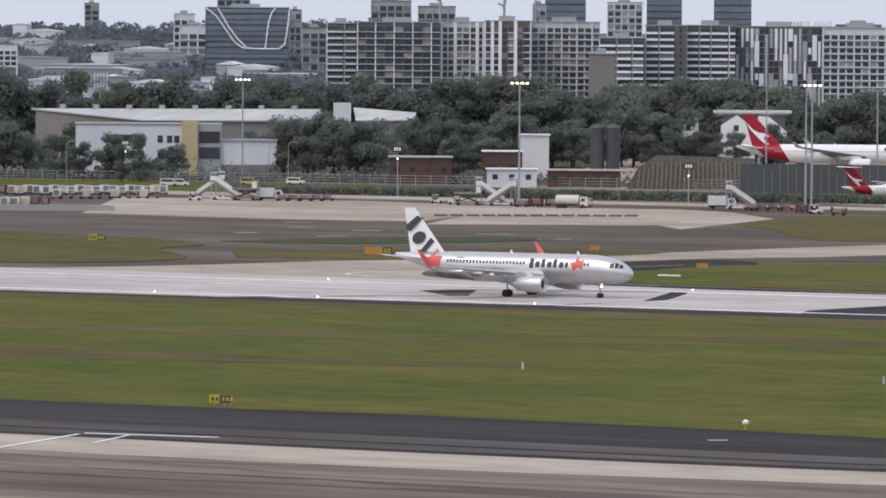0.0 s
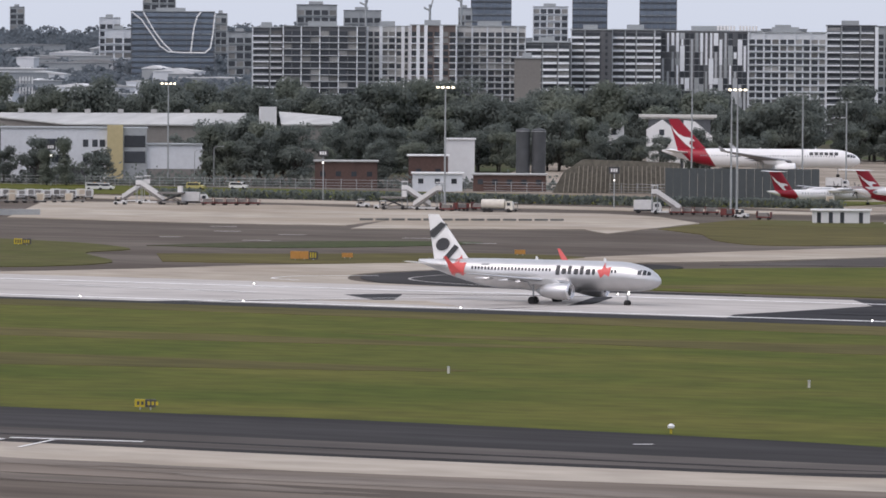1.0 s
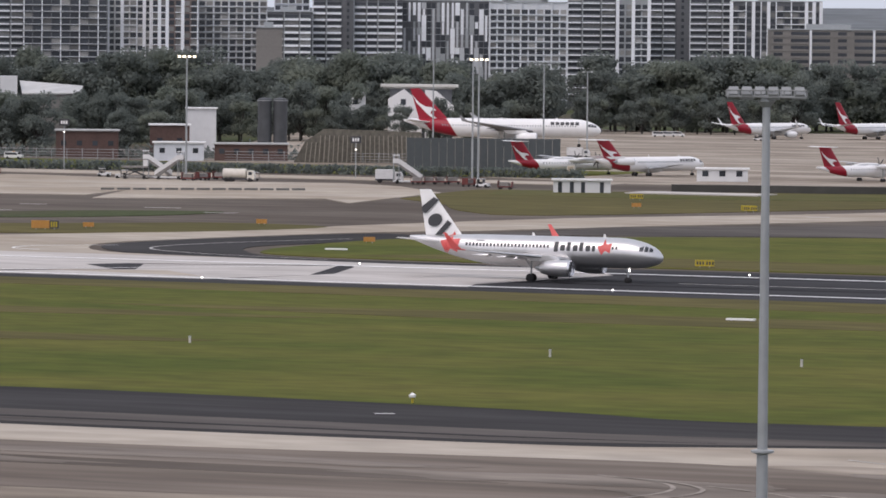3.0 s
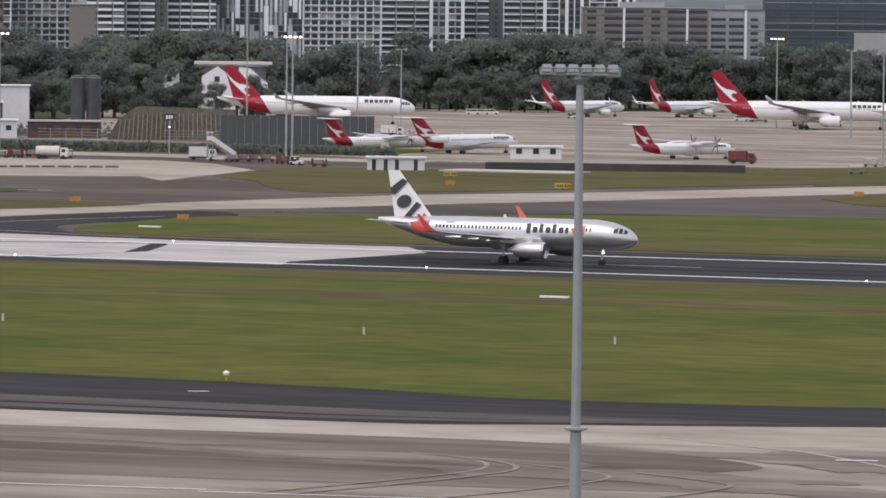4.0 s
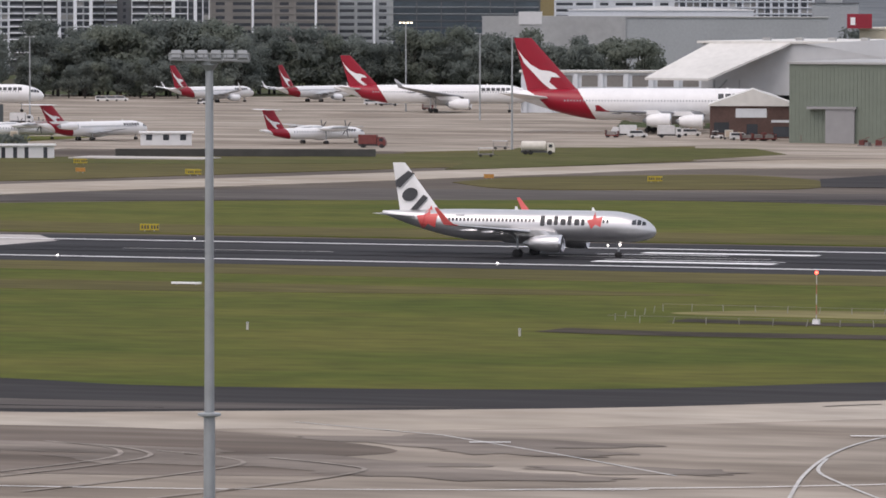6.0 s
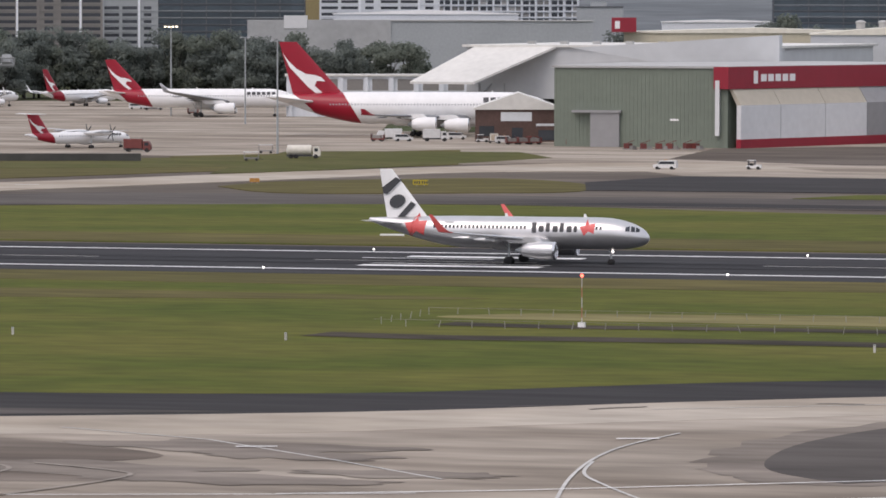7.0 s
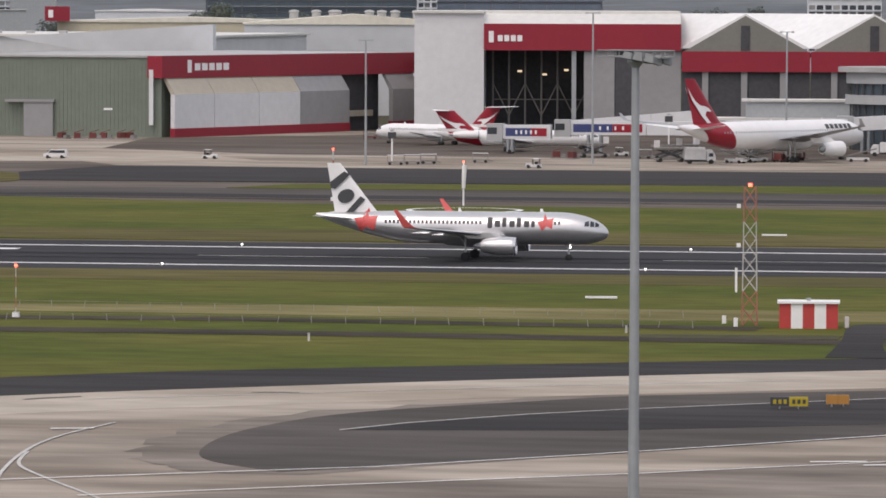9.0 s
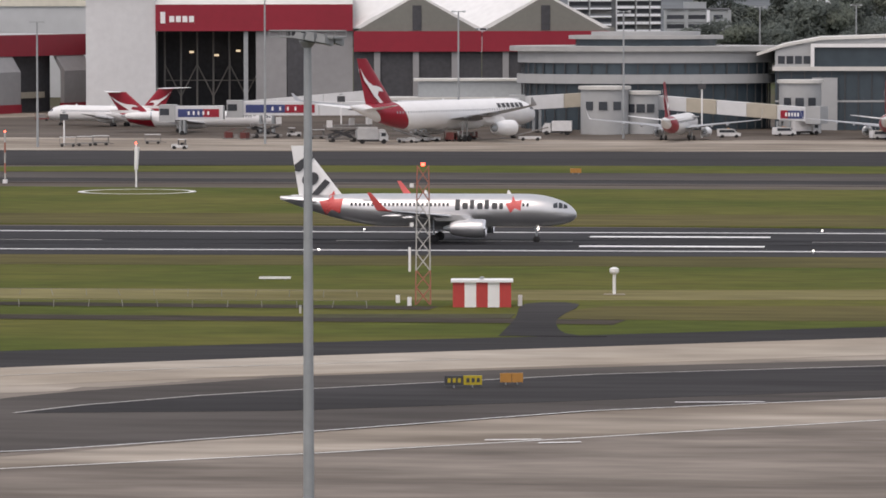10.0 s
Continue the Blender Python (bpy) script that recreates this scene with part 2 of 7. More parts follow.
surface("taxiway", smooth_way([(-460, 366), (-300, 366.5), (-235, 367), (-195, 369), (-165, 373), (-146, 375), (-133, 371), (-121, 362), (-125, 352), (-117, 343), (-130, 338), (-150, 334.5), (-180, 331), (-230, 329), (-460, 327)]), 2, M_WORN, "broad worn brown-grey field of the concrete", "taxiway")
surface("taxiway", [(-460, 352), (-166, 356), (-152, 351), (-240, 347), (-460, 345)], 3, M_ASPHALT_BROWN, "darker worn streak on the concrete", "taxiway")
surface("shoulder", SHOULDER + GRASS_EDGE[::-1], 2, M_ASPHALT, "dark asphalt taxiway shoulder", "taxiway shoulder")
surface("shoulder", [(-460, 398), (-165, 399), (-140, 402), (-128, 403), (-150, 393.5), (-166, 388.5), (-205, 386), (-250, 386), (-460, 386)], 3, M_ASPHALT_OLD, "lighter worn strip of the shoulder", "taxiway shoulder")
surface("shoulder", [(-420, 390.5), (-170, 392.5), (-152, 394), (-172, 391.2), (-420, 389)], 4, M_ASPHALT, "dark seam along the shoulder", "taxiway shoulder")
# turning area of old asphalt
ISLE = smooth_way([(-68, 353.5), (-75, 362), (-77.5, 374), (-77, 389), (-72, 405), (-60, 419), (-50, 428), (-25, 440), (-4, 449), (30, 461), (70, 474)])
surface("taxiway", [(x - 4.5 + 0.8 * math.sin(1.7 * k), y - 1.5 + 1.2 * math.sin(2.3 * k)) for k, (x, y) in enumerate(ISLE)] + [(70, 436), (-4, 408.7), (-25, 395), (-47.8, 372), (-66, 352)], 2, M_STAIN, "worn brownish border of the turning area", "taxiway")
surface("taxiway", ISLE + [(70, 436), (-4, 408.7), (-25, 395), (-47.8, 372)], 3, M_ASPHALT_OLD, "worn asphalt turning area", "taxiway")
surface("taxiway", smooth_way([(-70, 388.5), (-64, 398), (-50, 413), (-28, 430), (-4, 441), (30, 455), (70, 468)]) + [(70, 444), (30, 430), (-4, 416), (-30, 402), (-50, 392)], 4, M_ASPHALT, "dark fresh asphalt inside the turning area", "taxiway")
surface("taxiway", [(-62, 345), (-43, 358), (-26, 371), (-4, 388), (30, 410), (70, 430), (70, 300), (-100, 300), (-85, 322)], 3, M_STAIN, "brown worn slabs beyond the concrete band", "taxiway")
line([(-70, 388.5), (-66, 396), (-58, 406), (-50, 413.3), (-28, 430.3), (-4, 441.5), (30, 455.5)], 0.35, 5, M_PAINT_WORN)
line([(-104, 335), (-89, 342), (-76, 350), (-62, 358.5), (-48, 371.5), (-26, 394), (-4, 407.6), (40, 424)], 0.3, 5, M_PAINT_WHITE)
line([(-78, 334), (-63, 344), (-43, 357), (-26, 370), (-4, 387), (40, 413)], 0.3, 5, M_PAINT_WHITE)
line(smooth_way([(-82, 322), (-84.1, 334), (-87.5, 352), (-89.6, 368), (-89.9, 380), (-88.5, 392)]), 0.28, 4, M_PAINT_WORN)
line(smooth_way([(-89.2, 366), (-87.4, 356), (-83.5, 347), (-77.9, 336), (-72, 324)]), 0.28, 3, M_PAINT_WORN)
line([(-150, 324.5), (-124, 329), (-103.5, 335.3), (-95, 338.5)], 0.3, 3, M_PAINT_WHITE)
line([(-175, 322), (-150, 326)], 0.3, 3, M_PAINT_WHITE)
line([(-137, 384), (-122, 376), (-108, 362), (-96, 349)], 0.3, 3, M_PAINT_WORN)
line([(-96, 424.5 - 10), (-80, 424), (-60, 437), (-40, 447)], 0.3, 3, M_PAINT_WORN)
line(smooth_way([(-237.5, 360), (-237.8, 368), (-240.5, 386)]), 0.5, 4, M_PAINT_WHITE)
line([(-240.5, 387), (-228, 389)], 0.8, 5, M_PAINT_WHITE)
line([(-236, 387), (-234, 378)], 0.35, 4, M_PAINT_WHITE)
for x, y, l in ((-92, 385, 3.2), (-118, 370, 3), (-20, 402, 7), (-32, 368, 4), (-28, 366, 3), (-190, 409, 1.5)):
    line([(x, y), (x + l, y + 1.0)], 0.55, 6, M_PAINT_WHITE, "short white painted mark")
M_SKID = mat("tyre_marks", (0.25, 0.222, 0.196), 0.85, vary=0.25, scale=0.6, coarse=0.08, spec=0.08)
M_SKID_DARK = mat("rubber_marks", (0.105, 0.094, 0.088), 0.9, vary=0.25, scale=0.7, coarse=0.1, spec=0.08)
for k, (x, y) in enumerate(((-140, 350), (-137.5, 350), (-129, 347), (-119, 345))):
    line(smooth_way([(x - 9, y + 11 - k), (x - 2, y + 7 - k), (x + 1, y), (x - 1, y - 10), (x - 6, y - 24)]), 0.4, 4 + k % 2, M_SKID, "pale curved tyre track on the stained concrete", "tyre_track")
for x0, y0, x1, y1, w in ((-108, 414, -104, 416.5, 0.5), (-101, 413, -97, 417, 0.5), (-84, 424, -80, 424.5, 0.5)):
    line([(x0, y0), ((x0 * 2 + x1) / 3, (y0 * 2 + y1) / 3 + 0.4), (x1, y1)], w, 3, M_SKID_DARK, "dark rubber streak on the pavement", "stain")
# stained fields of uneven outline on the concrete
rs_ = random.Random(17)
for cx, cy, a, b in ((-118, 371, 13, 4.5), (-112, 364, 8, 3), (-128, 350, 16, 6), (-112, 345, 12, 4), (-150, 356, 22, 4), (-190, 362, 28, 3.0), (-100, 352, 8, 3), (-230, 366, 22, 2.6), (-215, 352, 26, 3)):
    pts = [(cx + a * (0.75 + 0.45 * rs_.random()) * math.cos(q * math.tau / 22) + 0.3 * (q % 5), cy + b * (0.6 + 0.7 * rs_.random()) * math.sin(q * math.tau / 22)) for q in range(22)]
    surface("stain", smooth_way(pts + pts[:1], 3)[:-1], 2, M_STAIN, "brown-grey oil and rubber stain on the concrete", "stain")
# grass strip with worn patches and a dirt trace
surface("lawn", GRASS_EDGE + [(80, 613), (-460, 613)], 1, M_GRASS, "mown green grass strip beside the runway", "grass")
for pts in ([(-460, 600), (-300, 596), (-180, 590), (-60, 592), (80, 590), (80, 612), (-460, 612)], [(-420, 540), (-330, 548), (-260, 545), (-330, 532)],
            [(-420, 480), (-330, 500), (-250, 498), (-330, 476)], [(-300, 560), (-220, 572), (-150, 566), (-230, 552)], [(-33, 520), (40, 524), (40, 505), (-33, 500)]):
    surface("lawn", smooth_way(pts + pts[:1])[:-1], 2, M_GRASS_DRY, "drier yellowish grass", "grass")
for y, w, x0, x1 in ((499.5, 7.0, -151, -30), (519.5, 5.5, -143, -50)):
    line(smooth_way([(x0, y + 1), (x0 + 14, y - 1), (x0 + 40, y + 0.5), (x1 - 20, y - 2), (x1, y - 4)]), w, 3, M_SOIL, "bare dark soil trench in the grass", "soil")
surface("path", smooth_way([(-40.1, 476), (-40.5, 500), (-41.3, 523), (-35.8, 523), (-36.4, 500), (-34.2, 480), (-30, 476)], 3), 3, M_ASPHALT, "short asphalt path to the equipment hut", "path")
surface("path", [(-62, 505), (-41, 507), (-41, 501), (-60, 500)], 3, M_EARTH, "bare soil beside the hut", "soil")
surface("lawn", smooth_way([(-138, 541), (-100, 545), (-60, 546), (-20, 548), (20, 552), (20, 536), (-20, 531), (-60, 528), (-110, 529), (-146, 531), (-138, 541)])[:-1], 2, M_STRAW, "bleached straw-coloured grass behind the trench", "grass")
# runway
surface("runway", [(-460, 613), (80, 613), (80, 683), (-460, 683)], 2, M_RUNWAY, "dark asphalt runway with worn wheel tracks", "runway")
surface("runway", [(-460, 618), (-362, 618.5), (-349, 631), (-338, 640), (-349, 652), (-345, 658), (-300, 676), (-340, 683), (-460, 683)], 4, M_CONCRETE_PALE, "pale concrete at the runway's end", "runway")
surface("runway", [(-357, 621), (-314, 622), (-307.5, 640), (-316, 667), (-342, 657), (-335, 641)], 4, M_CONCRETE_PALE, "pale concrete touch-down slab", "runway")
surface("runway", [(-312, 622), (-275.5, 622), (-278, 630), (-274.5, 648), (-272, 664), (-281, 679), (-318, 678), (-312, 664), (-306, 645)], 4, M_CONCRETE_PALE, "pale concrete slabs at the runway's end", "runway")
surface("runway", [(-345, 634), (-326, 630), (-318, 628), (-330, 641)], 5, M_CONCRETE, "greyer worn concrete between the slabs", "runway")
for y in (623.4, 668.2):
    line([(-460, y), (80, y)], 1.6, 6, M_PAINT_WHITE, "white painted runway edge line")
for x0, x1, y, w in ((-185.5, -161.5, 634.3, 3.4), (-185.5, -161.5, 639.4, 0.8), (-185.5, -161.5, 657.5, 3.2), (-190.5, -172.5, 652.6, 0.8), (-43.4, -20.5, 634.3, 3.4), (-43.6, -20.5, 657.5, 3.2)):
    line([(x0, y), (x1, y)], w, 6, M_PAINT_WHITE, "broad white aiming mark on the runway", "aiming_mark")
for k in range(9):
    x0 = -255 + k * 60
    line([(x0, 645.7), (x0 + 30, 645.7)], 0.7, 6, M_PAINT_WORN, "worn white centre line dash", "centre_line")
line([(-400, 655), (-362, 650)], 0.9, 6, M_PAINT_WHITE)
line([(-356, 624), (-348, 632), (-335, 648), (-322, 660)], 0.6, 6, M_PAINT_WHITE)
M_WHEEL = mat("wheel_tracks", (0.030, 0.030, 0.033), 0.85, vary=0.3, scale=0.5, coarse=0.05, stretch=(0.05, 1, 1), spec=0.08)
for y in (640.5, 650.5):
    line([(-270, y), (80, y)], 3.0, 4, M_WHEEL, "dark rubber wheel track on the runway", "wheel_track")
# entry taxiway of brownish concrete, swinging up into the parallel strip
ENTRY = smooth_way([(-460, 684), (-436, 686), (-420, 712), (-412, 735), (-400, 755), (-385, 785), (-379.7, 815), (-362, 872), (-334.4, 917), (-305, 985), (-279.3, 1033), (-262, 1060), (-230, 1075)])
BACK = smooth_way([(-200, 1020), (-240, 1010), (-268.9, 993), (-290, 945), (-320, 876), (-340, 835), (-352, 805), (-365.7, 783), (-375, 753), (-381, 725), (-378, 708), (-365, 690), (-340, 683.2)])
surface("taxiway", ENTRY + BACK + [(-345, 683), (-460, 683)], 3, M_CONCRETE, "pale brownish concrete entry taxiway", "taxiway")
surface("taxiway", smooth_way([(-345, 683.2), (-362, 690), (-376, 708), (-379, 725), (-374, 752), (-363, 780), (-349, 770), (-353, 740), (-356, 722), (-350, 706), (-335, 690), (-300, 684)]), 2, M_ASPHALT, "dark asphalt fillet of the entry", "taxiway")
line(smooth_way([(-326, 684.5), (-350, 692), (-364, 702), (-368, 716), (-364, 735), (-356, 757)]), 0.5, 5, M_PAINT_WORN)
line(smooth_way([(-375, 712), (-384, 704), (-384, 694), (-377, 690)]), 0.5, 5, M_PAINT_WHITE)
# middle grass
surface("lawn", smooth_way([(-350, 715), (-340, 697), (-300, 690), (-200, 688), (-60, 688), (80, 688), (80, 806), (-24, 806), (-150, 812), (-225, 832), (-296, 808), (-345, 770), (-352, 740)]), 3, M_GRASS, "rough grass between runway and parallel taxiway", "grass")
surface("lawn", smooth_way([(-330, 700), (-280, 692), (-180, 690), (80, 690), (80, 716), (-100, 720), (-240, 716), (-310, 722)]), 4, M_GRASS_DRY, "dry brownish grass along the runway", "grass")
surface("lawn", smooth_way([(-452, 702), (-438, 712), (-437, 735), (-462, 768), (-466, 790), (-500, 815), (-560, 820), (-560, 702)]), 3, M_GRASS_ROUGH, "rough grass beside the entry taxiway", "grass")
surface("lawn", smooth_way([(-432, 743), (-412, 748), (-392, 765), (-381, 800), (-404, 808), (-425, 790), (-450, 772)]), 3, M_GRASS_DRY, "thin dry grass strip", "grass")
surface("taxiway", [(-200, 832), (80, 815), (80, 874), (-200, 874), (-270, 872), (-300, 870), (-340, 835), (-349, 785), (-296, 812), (-225, 836)], 2, M_ASPHALT_OLD, "worn grey parallel taxiway", "taxiway")
surface("taxiway", [(-220, 838), (80, 822), (80, 836), (-200, 850)], 3, M_ASPHALT, "dark asphalt along the parallel taxiway", "taxiway")
surface("lawn", smooth_way([(-292, 905), (-270, 876), (-238, 886), (-222, 900), (-232, 940), (-258, 962), (-290, 930)]), 3, M_GRASS_DRY, "thin olive grass island between the taxiways", "grass")
surface("lawn", smooth_way([(-178, 876), (80, 874), (80, 905), (-100, 905), (-170, 895)]), 3, M_GRASS, "long grass island before the apron", "grass")
surface("apron", [(-222, 905), (80, 907), (80, 985), (-120, 978), (-222, 985), (-232, 945)], 3, M_ASPHALT, "dark asphalt inner taxiway", "taxiway")
surface("lawn", smooth_way([(-436, 950), (-446, 1000), (-445, 1019), (-418, 1023), (-360, 1068), (-357, 1087), (-312, 1150), (-290, 1090), (-284, 1042), (-320, 985), (-342, 940), (-374, 880), (-395, 890), (-415, 925)]), 2, M_GRASS_DRY, "rough grass bank before the apron", "grass")
surface("lawn", smooth_way([(-432, 985), (-440, 1018), (-410, 1022), (-372, 1040), (-352, 1070), (-322, 1120), (-300, 1100), (-296, 1050), (-330, 1010), (-380, 985)]), 3, M_GRASS_ROUGH, "greener rough grass of the bank", "grass")
surface("lawn", smooth_way([(-472, 806), (-450, 808), (-432, 832), (-430, 858), (-452, 850), (-466, 828)]), 2, M_EARTH, "brown thin grass", "grass")
surface("lawn", [(-346.1, 1121.5), (-329.1, 1132.1), (-293.7, 1134.6), (-276.2, 1094.7), (-285.1, 1049.3), (-294.4, 1014.4), (-307.2, 983.9), (-315.8, 973.8)], 4, M_GRASS_ROUGH, "tapering tongue of rough grass before the apron", "grass")
# far aprons
surface("apron", [(-580, 932), (-533, 925), (-497, 929), (-524, 1035), (-577, 1052), (-640, 1045)], 3, M_CONCRETE, "pale concrete stand on the far apron", "apron")
surface("apron", [(-487, 913), (-447, 938), (-432, 917), (-445, 990), (-471, 1026), (-490, 1039), (-530, 1030)], 3, M_CONCRETE, "pale concrete stand on the far apron", "apron")
surface("apron", [(-700, 1076), (-440, 1062), (-440, 1082), (-700, 1102)], 2, M_CONCRETE, "pale concrete service road behind the stands", "apron")
surface("apron", [(-445, 1080), (-360, 1085), (-310, 1155), (-260, 1165), (-200, 1240), (-380, 1320), (-480, 1700), (-820, 1700), (-600, 1180)], 2, M_CONCRETE_OLD, "broad stained concrete apron", "apron")
surface("apron", [(-330, 1330), (-200, 1200), (80, 1200), (80, 985), (-120, 980), (-222, 986), (-262, 1062), (-284, 1045), (-312, 1150)], 2, M_CONCRETE_OLD, "concrete apron before the hangars and terminal", "apron")
surface("apron", [(-250, 1095), (-205, 1062), (-120, 1052), (80, 1050), (80, 1200), (-190, 1235), (-258, 1178)], 3, M_ASPHALT_BROWN, "stained asphalt stands before the hangars", "apron")
surface("lawn", [(-760, 1115), (-470, 1108), (-470, 1175), (-760, 1190)], 3, M_GRASS, "grass verge behind the far apron", "grass")
for x, y, l in ((-480, 870, 5), (-452, 868, 7), (-500, 880, 5), (-430, 850, 6), (-470, 838, 5), (-515, 905, 5), (-492, 845, 4), (-330, 900, 4)):
    line([(x, y), (x + l, y + 2)], 1.6, 4, M_PAINT_WORN, "worn pale mark on the tarmac")
# ---- aeroplanes: nose at the origin, on the ground, flying towards +x ----
def hull_at(S, s):
    """Radius and centre height of the fuselage s metres behind the nose."""
    L, R, zc = S["L"], S["R"], S["zc"]
    n, tl = S.get("nose", 3.2) * R, S.get("taper", 6.4) * R
    if s < n:
        u = s / n
        top = -0.27 + 1.27 * (1 - (1 - u) ** 2) ** 0.55
        low = -0.29 - 0.71 * (1 - (1 - u) ** 3.3) ** 0.5
        return R * max(0.02, (top - low) / 2), zc + R * (top + low) / 2
    if s > L - tl:
        u = (s - L + tl) / tl
        r = R * (1 - 0.90 * u ** 1.55)
        return r, zc + (R - r) * S.get("lift", 0.80)
    return R, zc


def hull_point(S, s, a, off=0.0):
    r, z = hull_at(S, s)
    return Vector((-s, (r + off) * math.sin(a), z + (r + off) * math.cos(a)))


def hull(S, n=28):
    L, R = S["L"], S["R"]
    bm = bmesh.new()
    ss = [L * k / 60 for k in range(61)]
    ss = sorted(set([0, 0.03, 0.1, 0.22, 0.4, 0.65, 0.95, 1.3, 1.8, 2.4] + ss[1:] + [L - 0.2]))
    rings = [[bm.verts.new(hull_point(S, s, k * math.tau / n)) for k in range(n)] for s in ss]
    for p, q in zip(rings, rings[1:]):
        for k in range(n):
            j = (k + 1) % n
            bm.faces.new((p[k], q[k], q[j], p[j]))
    bm.faces.new(rings[0])
    bm.faces.new(rings[-1][::-1])
    return bm


def hull_band(S, front, back, a0=0.0, a1=math.tau, off=0.025, n=28, m=10):
    """A painted field on the fuselage between front(angle) and back(angle)."""
    bm = bmesh.new()
    rows = []
    for k in range(n + 1):
        a = a0 + (a1 - a0) * k / n
        f, b = front(a), back(a)
        rows.append([bm.verts.new(hull_point(S, f + (b - f) * i / m, a, off)) for i in range(m + 1)])
    for p, q in zip(rows, rows[1:]):
        for i in range(m):
            bm.faces.new((p[i], p[i + 1], q[i + 1], q[i]))
    return bm


def hull_decal(S, polys, side=-1, off=0.035, cuts=3):
    """Painted shapes, outlines in (metres behind the nose, height), laid on the fuselage's side."""
    bm = bmesh.new()
    for pts in polys:
        bm.faces.new([bm.verts.new((s, 0, z)) for s, z in pts])
    bmesh.ops.triangulate(bm, faces=bm.faces)
    if cuts:
        bmesh.ops.subdivide_edges(bm, edges=bm.edges, cuts=cuts, use_grid_fill=True)
    for v in bm.verts:
        s, z = v.co.x, v.co.z
        r, zc = hull_at(S, s)
        d = max(-0.98, min(0.98, (z - zc) / r))
        v.co = hull_point(S, s, math.acos(d) * side, off)
    return bm


def star(cx, cz, r, inner=0.42, turn=0.0):
    return [(cx + (r if k % 2 == 0 else r * inner) * math.sin(turn + k * math.pi / 5),
             cz + (r if k % 2 == 0 else r * inner) * math.cos(turn + k * math.pi / 5)) for k in range(10)]


def aerofoil(bm, sections, upright=False):
    """A lofted wing: sections of (leading edge x, across, height, chord, thickness)."""
    prof = [(0, 0), (0.04, 0.32), (0.18, 0.5), (0.45, 0.46), (0.75, 0.22), (1, 0.02), (0.75, -0.14), (0.45, -0.34), (0.18, -0.38), (0.04, -0.25)]
    rings = []
    for x, y, z, c, th in sections:
        rings.append([bm.verts.new((x - u * c, y + (v * th if upright else 0), z + (0 if upright else v * th))) for u, v in prof])
    k = len(prof)
    for p, q in zip(rings, rings[1:]):
        for i in range(k):
            bm.faces.new((p[i], p[(i + 1) % k], q[(i + 1) % k], q[i]))
    bm.faces.new(rings[0][::-1])
    bm.faces.new(rings[-1])
    return bm


def plate(polys, y, th=0.02):
    """Painted shapes on an upright face at y; outlines in (x, z)."""
    bm = bmesh.new()
    for pts in polys:
        extrude_y(pts, y - th, y + th, bm)
    return bm


def engine(jet, e, colour):
    x, y, z, r, ln = e
    bm = lathe(bmesh.new(), [(-0.25, r * 0.80), (0, r * 0.93), (-0.12, r), (-0.5, r * 1.04), (-ln * 0.45, r * 1.05), (-ln * 0.8, r * 0.86), (-ln, r * 0.66), (-ln + 0.1, r * 0.5)],
               "x", (x, y, z))
    nac = part("engine", bm, colour, jet, smooth=True)
    part("fan", lathe(bmesh.new(), [(-0.34, r * 0.86), (-0.32, r * 0.84), (-0.05, r * 0.1)], "x", (x, y, z)), M_DARK, nac, "dark fan")
    part("intake_lip", lathe(bmesh.new(), [(-0.22, r * 1.045), (0.0, r * 0.98), (0.05, r * 0.93), (-0.02, r * 0.86), (-0.2, r * 0.84)], "x", (x, y, z)), M_CHROME, nac, "polished intake lip", True)
    part("exhaust", lathe(bmesh.new(), [(-ln + 0.2, r * 0.48), (-ln - 0.35, r * 0.40), (-ln - 1.0, r * 0.1)], "x", (x, y, z)), M_STEEL, nac, smooth=True)
    bm = bmesh.new()
    aerofoil(bm, [(x - ln * 0.3, y, z + r * 0.8, ln * 1.1, 0.35), (x - ln * 0.55, y, z + r * 1.5, ln * 1.1, 0.35)], True)
    part("pylon", bm, colour, jet)


def wheel_leg(jet, x, y, r, top, gap=0.45, w=0.4):
    bm = bmesh.new()
    tube(bm, (x, y, r), (x, y, top), 0.13)
    tube(bm, (x, y - gap, r), (x, y + gap, r), 0.09)
    tube(bm, (x, y, top * 0.6), (x - 0.9, y, top), 0.07)
    leg = part("landing_gear", bm, M_STEEL, jet, "white steel undercarriage leg")
    for s in (-1, 1):
        wy = y + s * gap
        t = part("wheel", lathe(bmesh.new(), [(-w / 2, r * 0.72), (-w / 2 + 0.05, r * 0.94), (-w * 0.2, r), (w * 0.2, r), (w / 2 - 0.05, r * 0.94), (w / 2, r * 0.72)], "y", (x, wy, r), 20), M_BLACK, leg, smooth=True)
    return leg


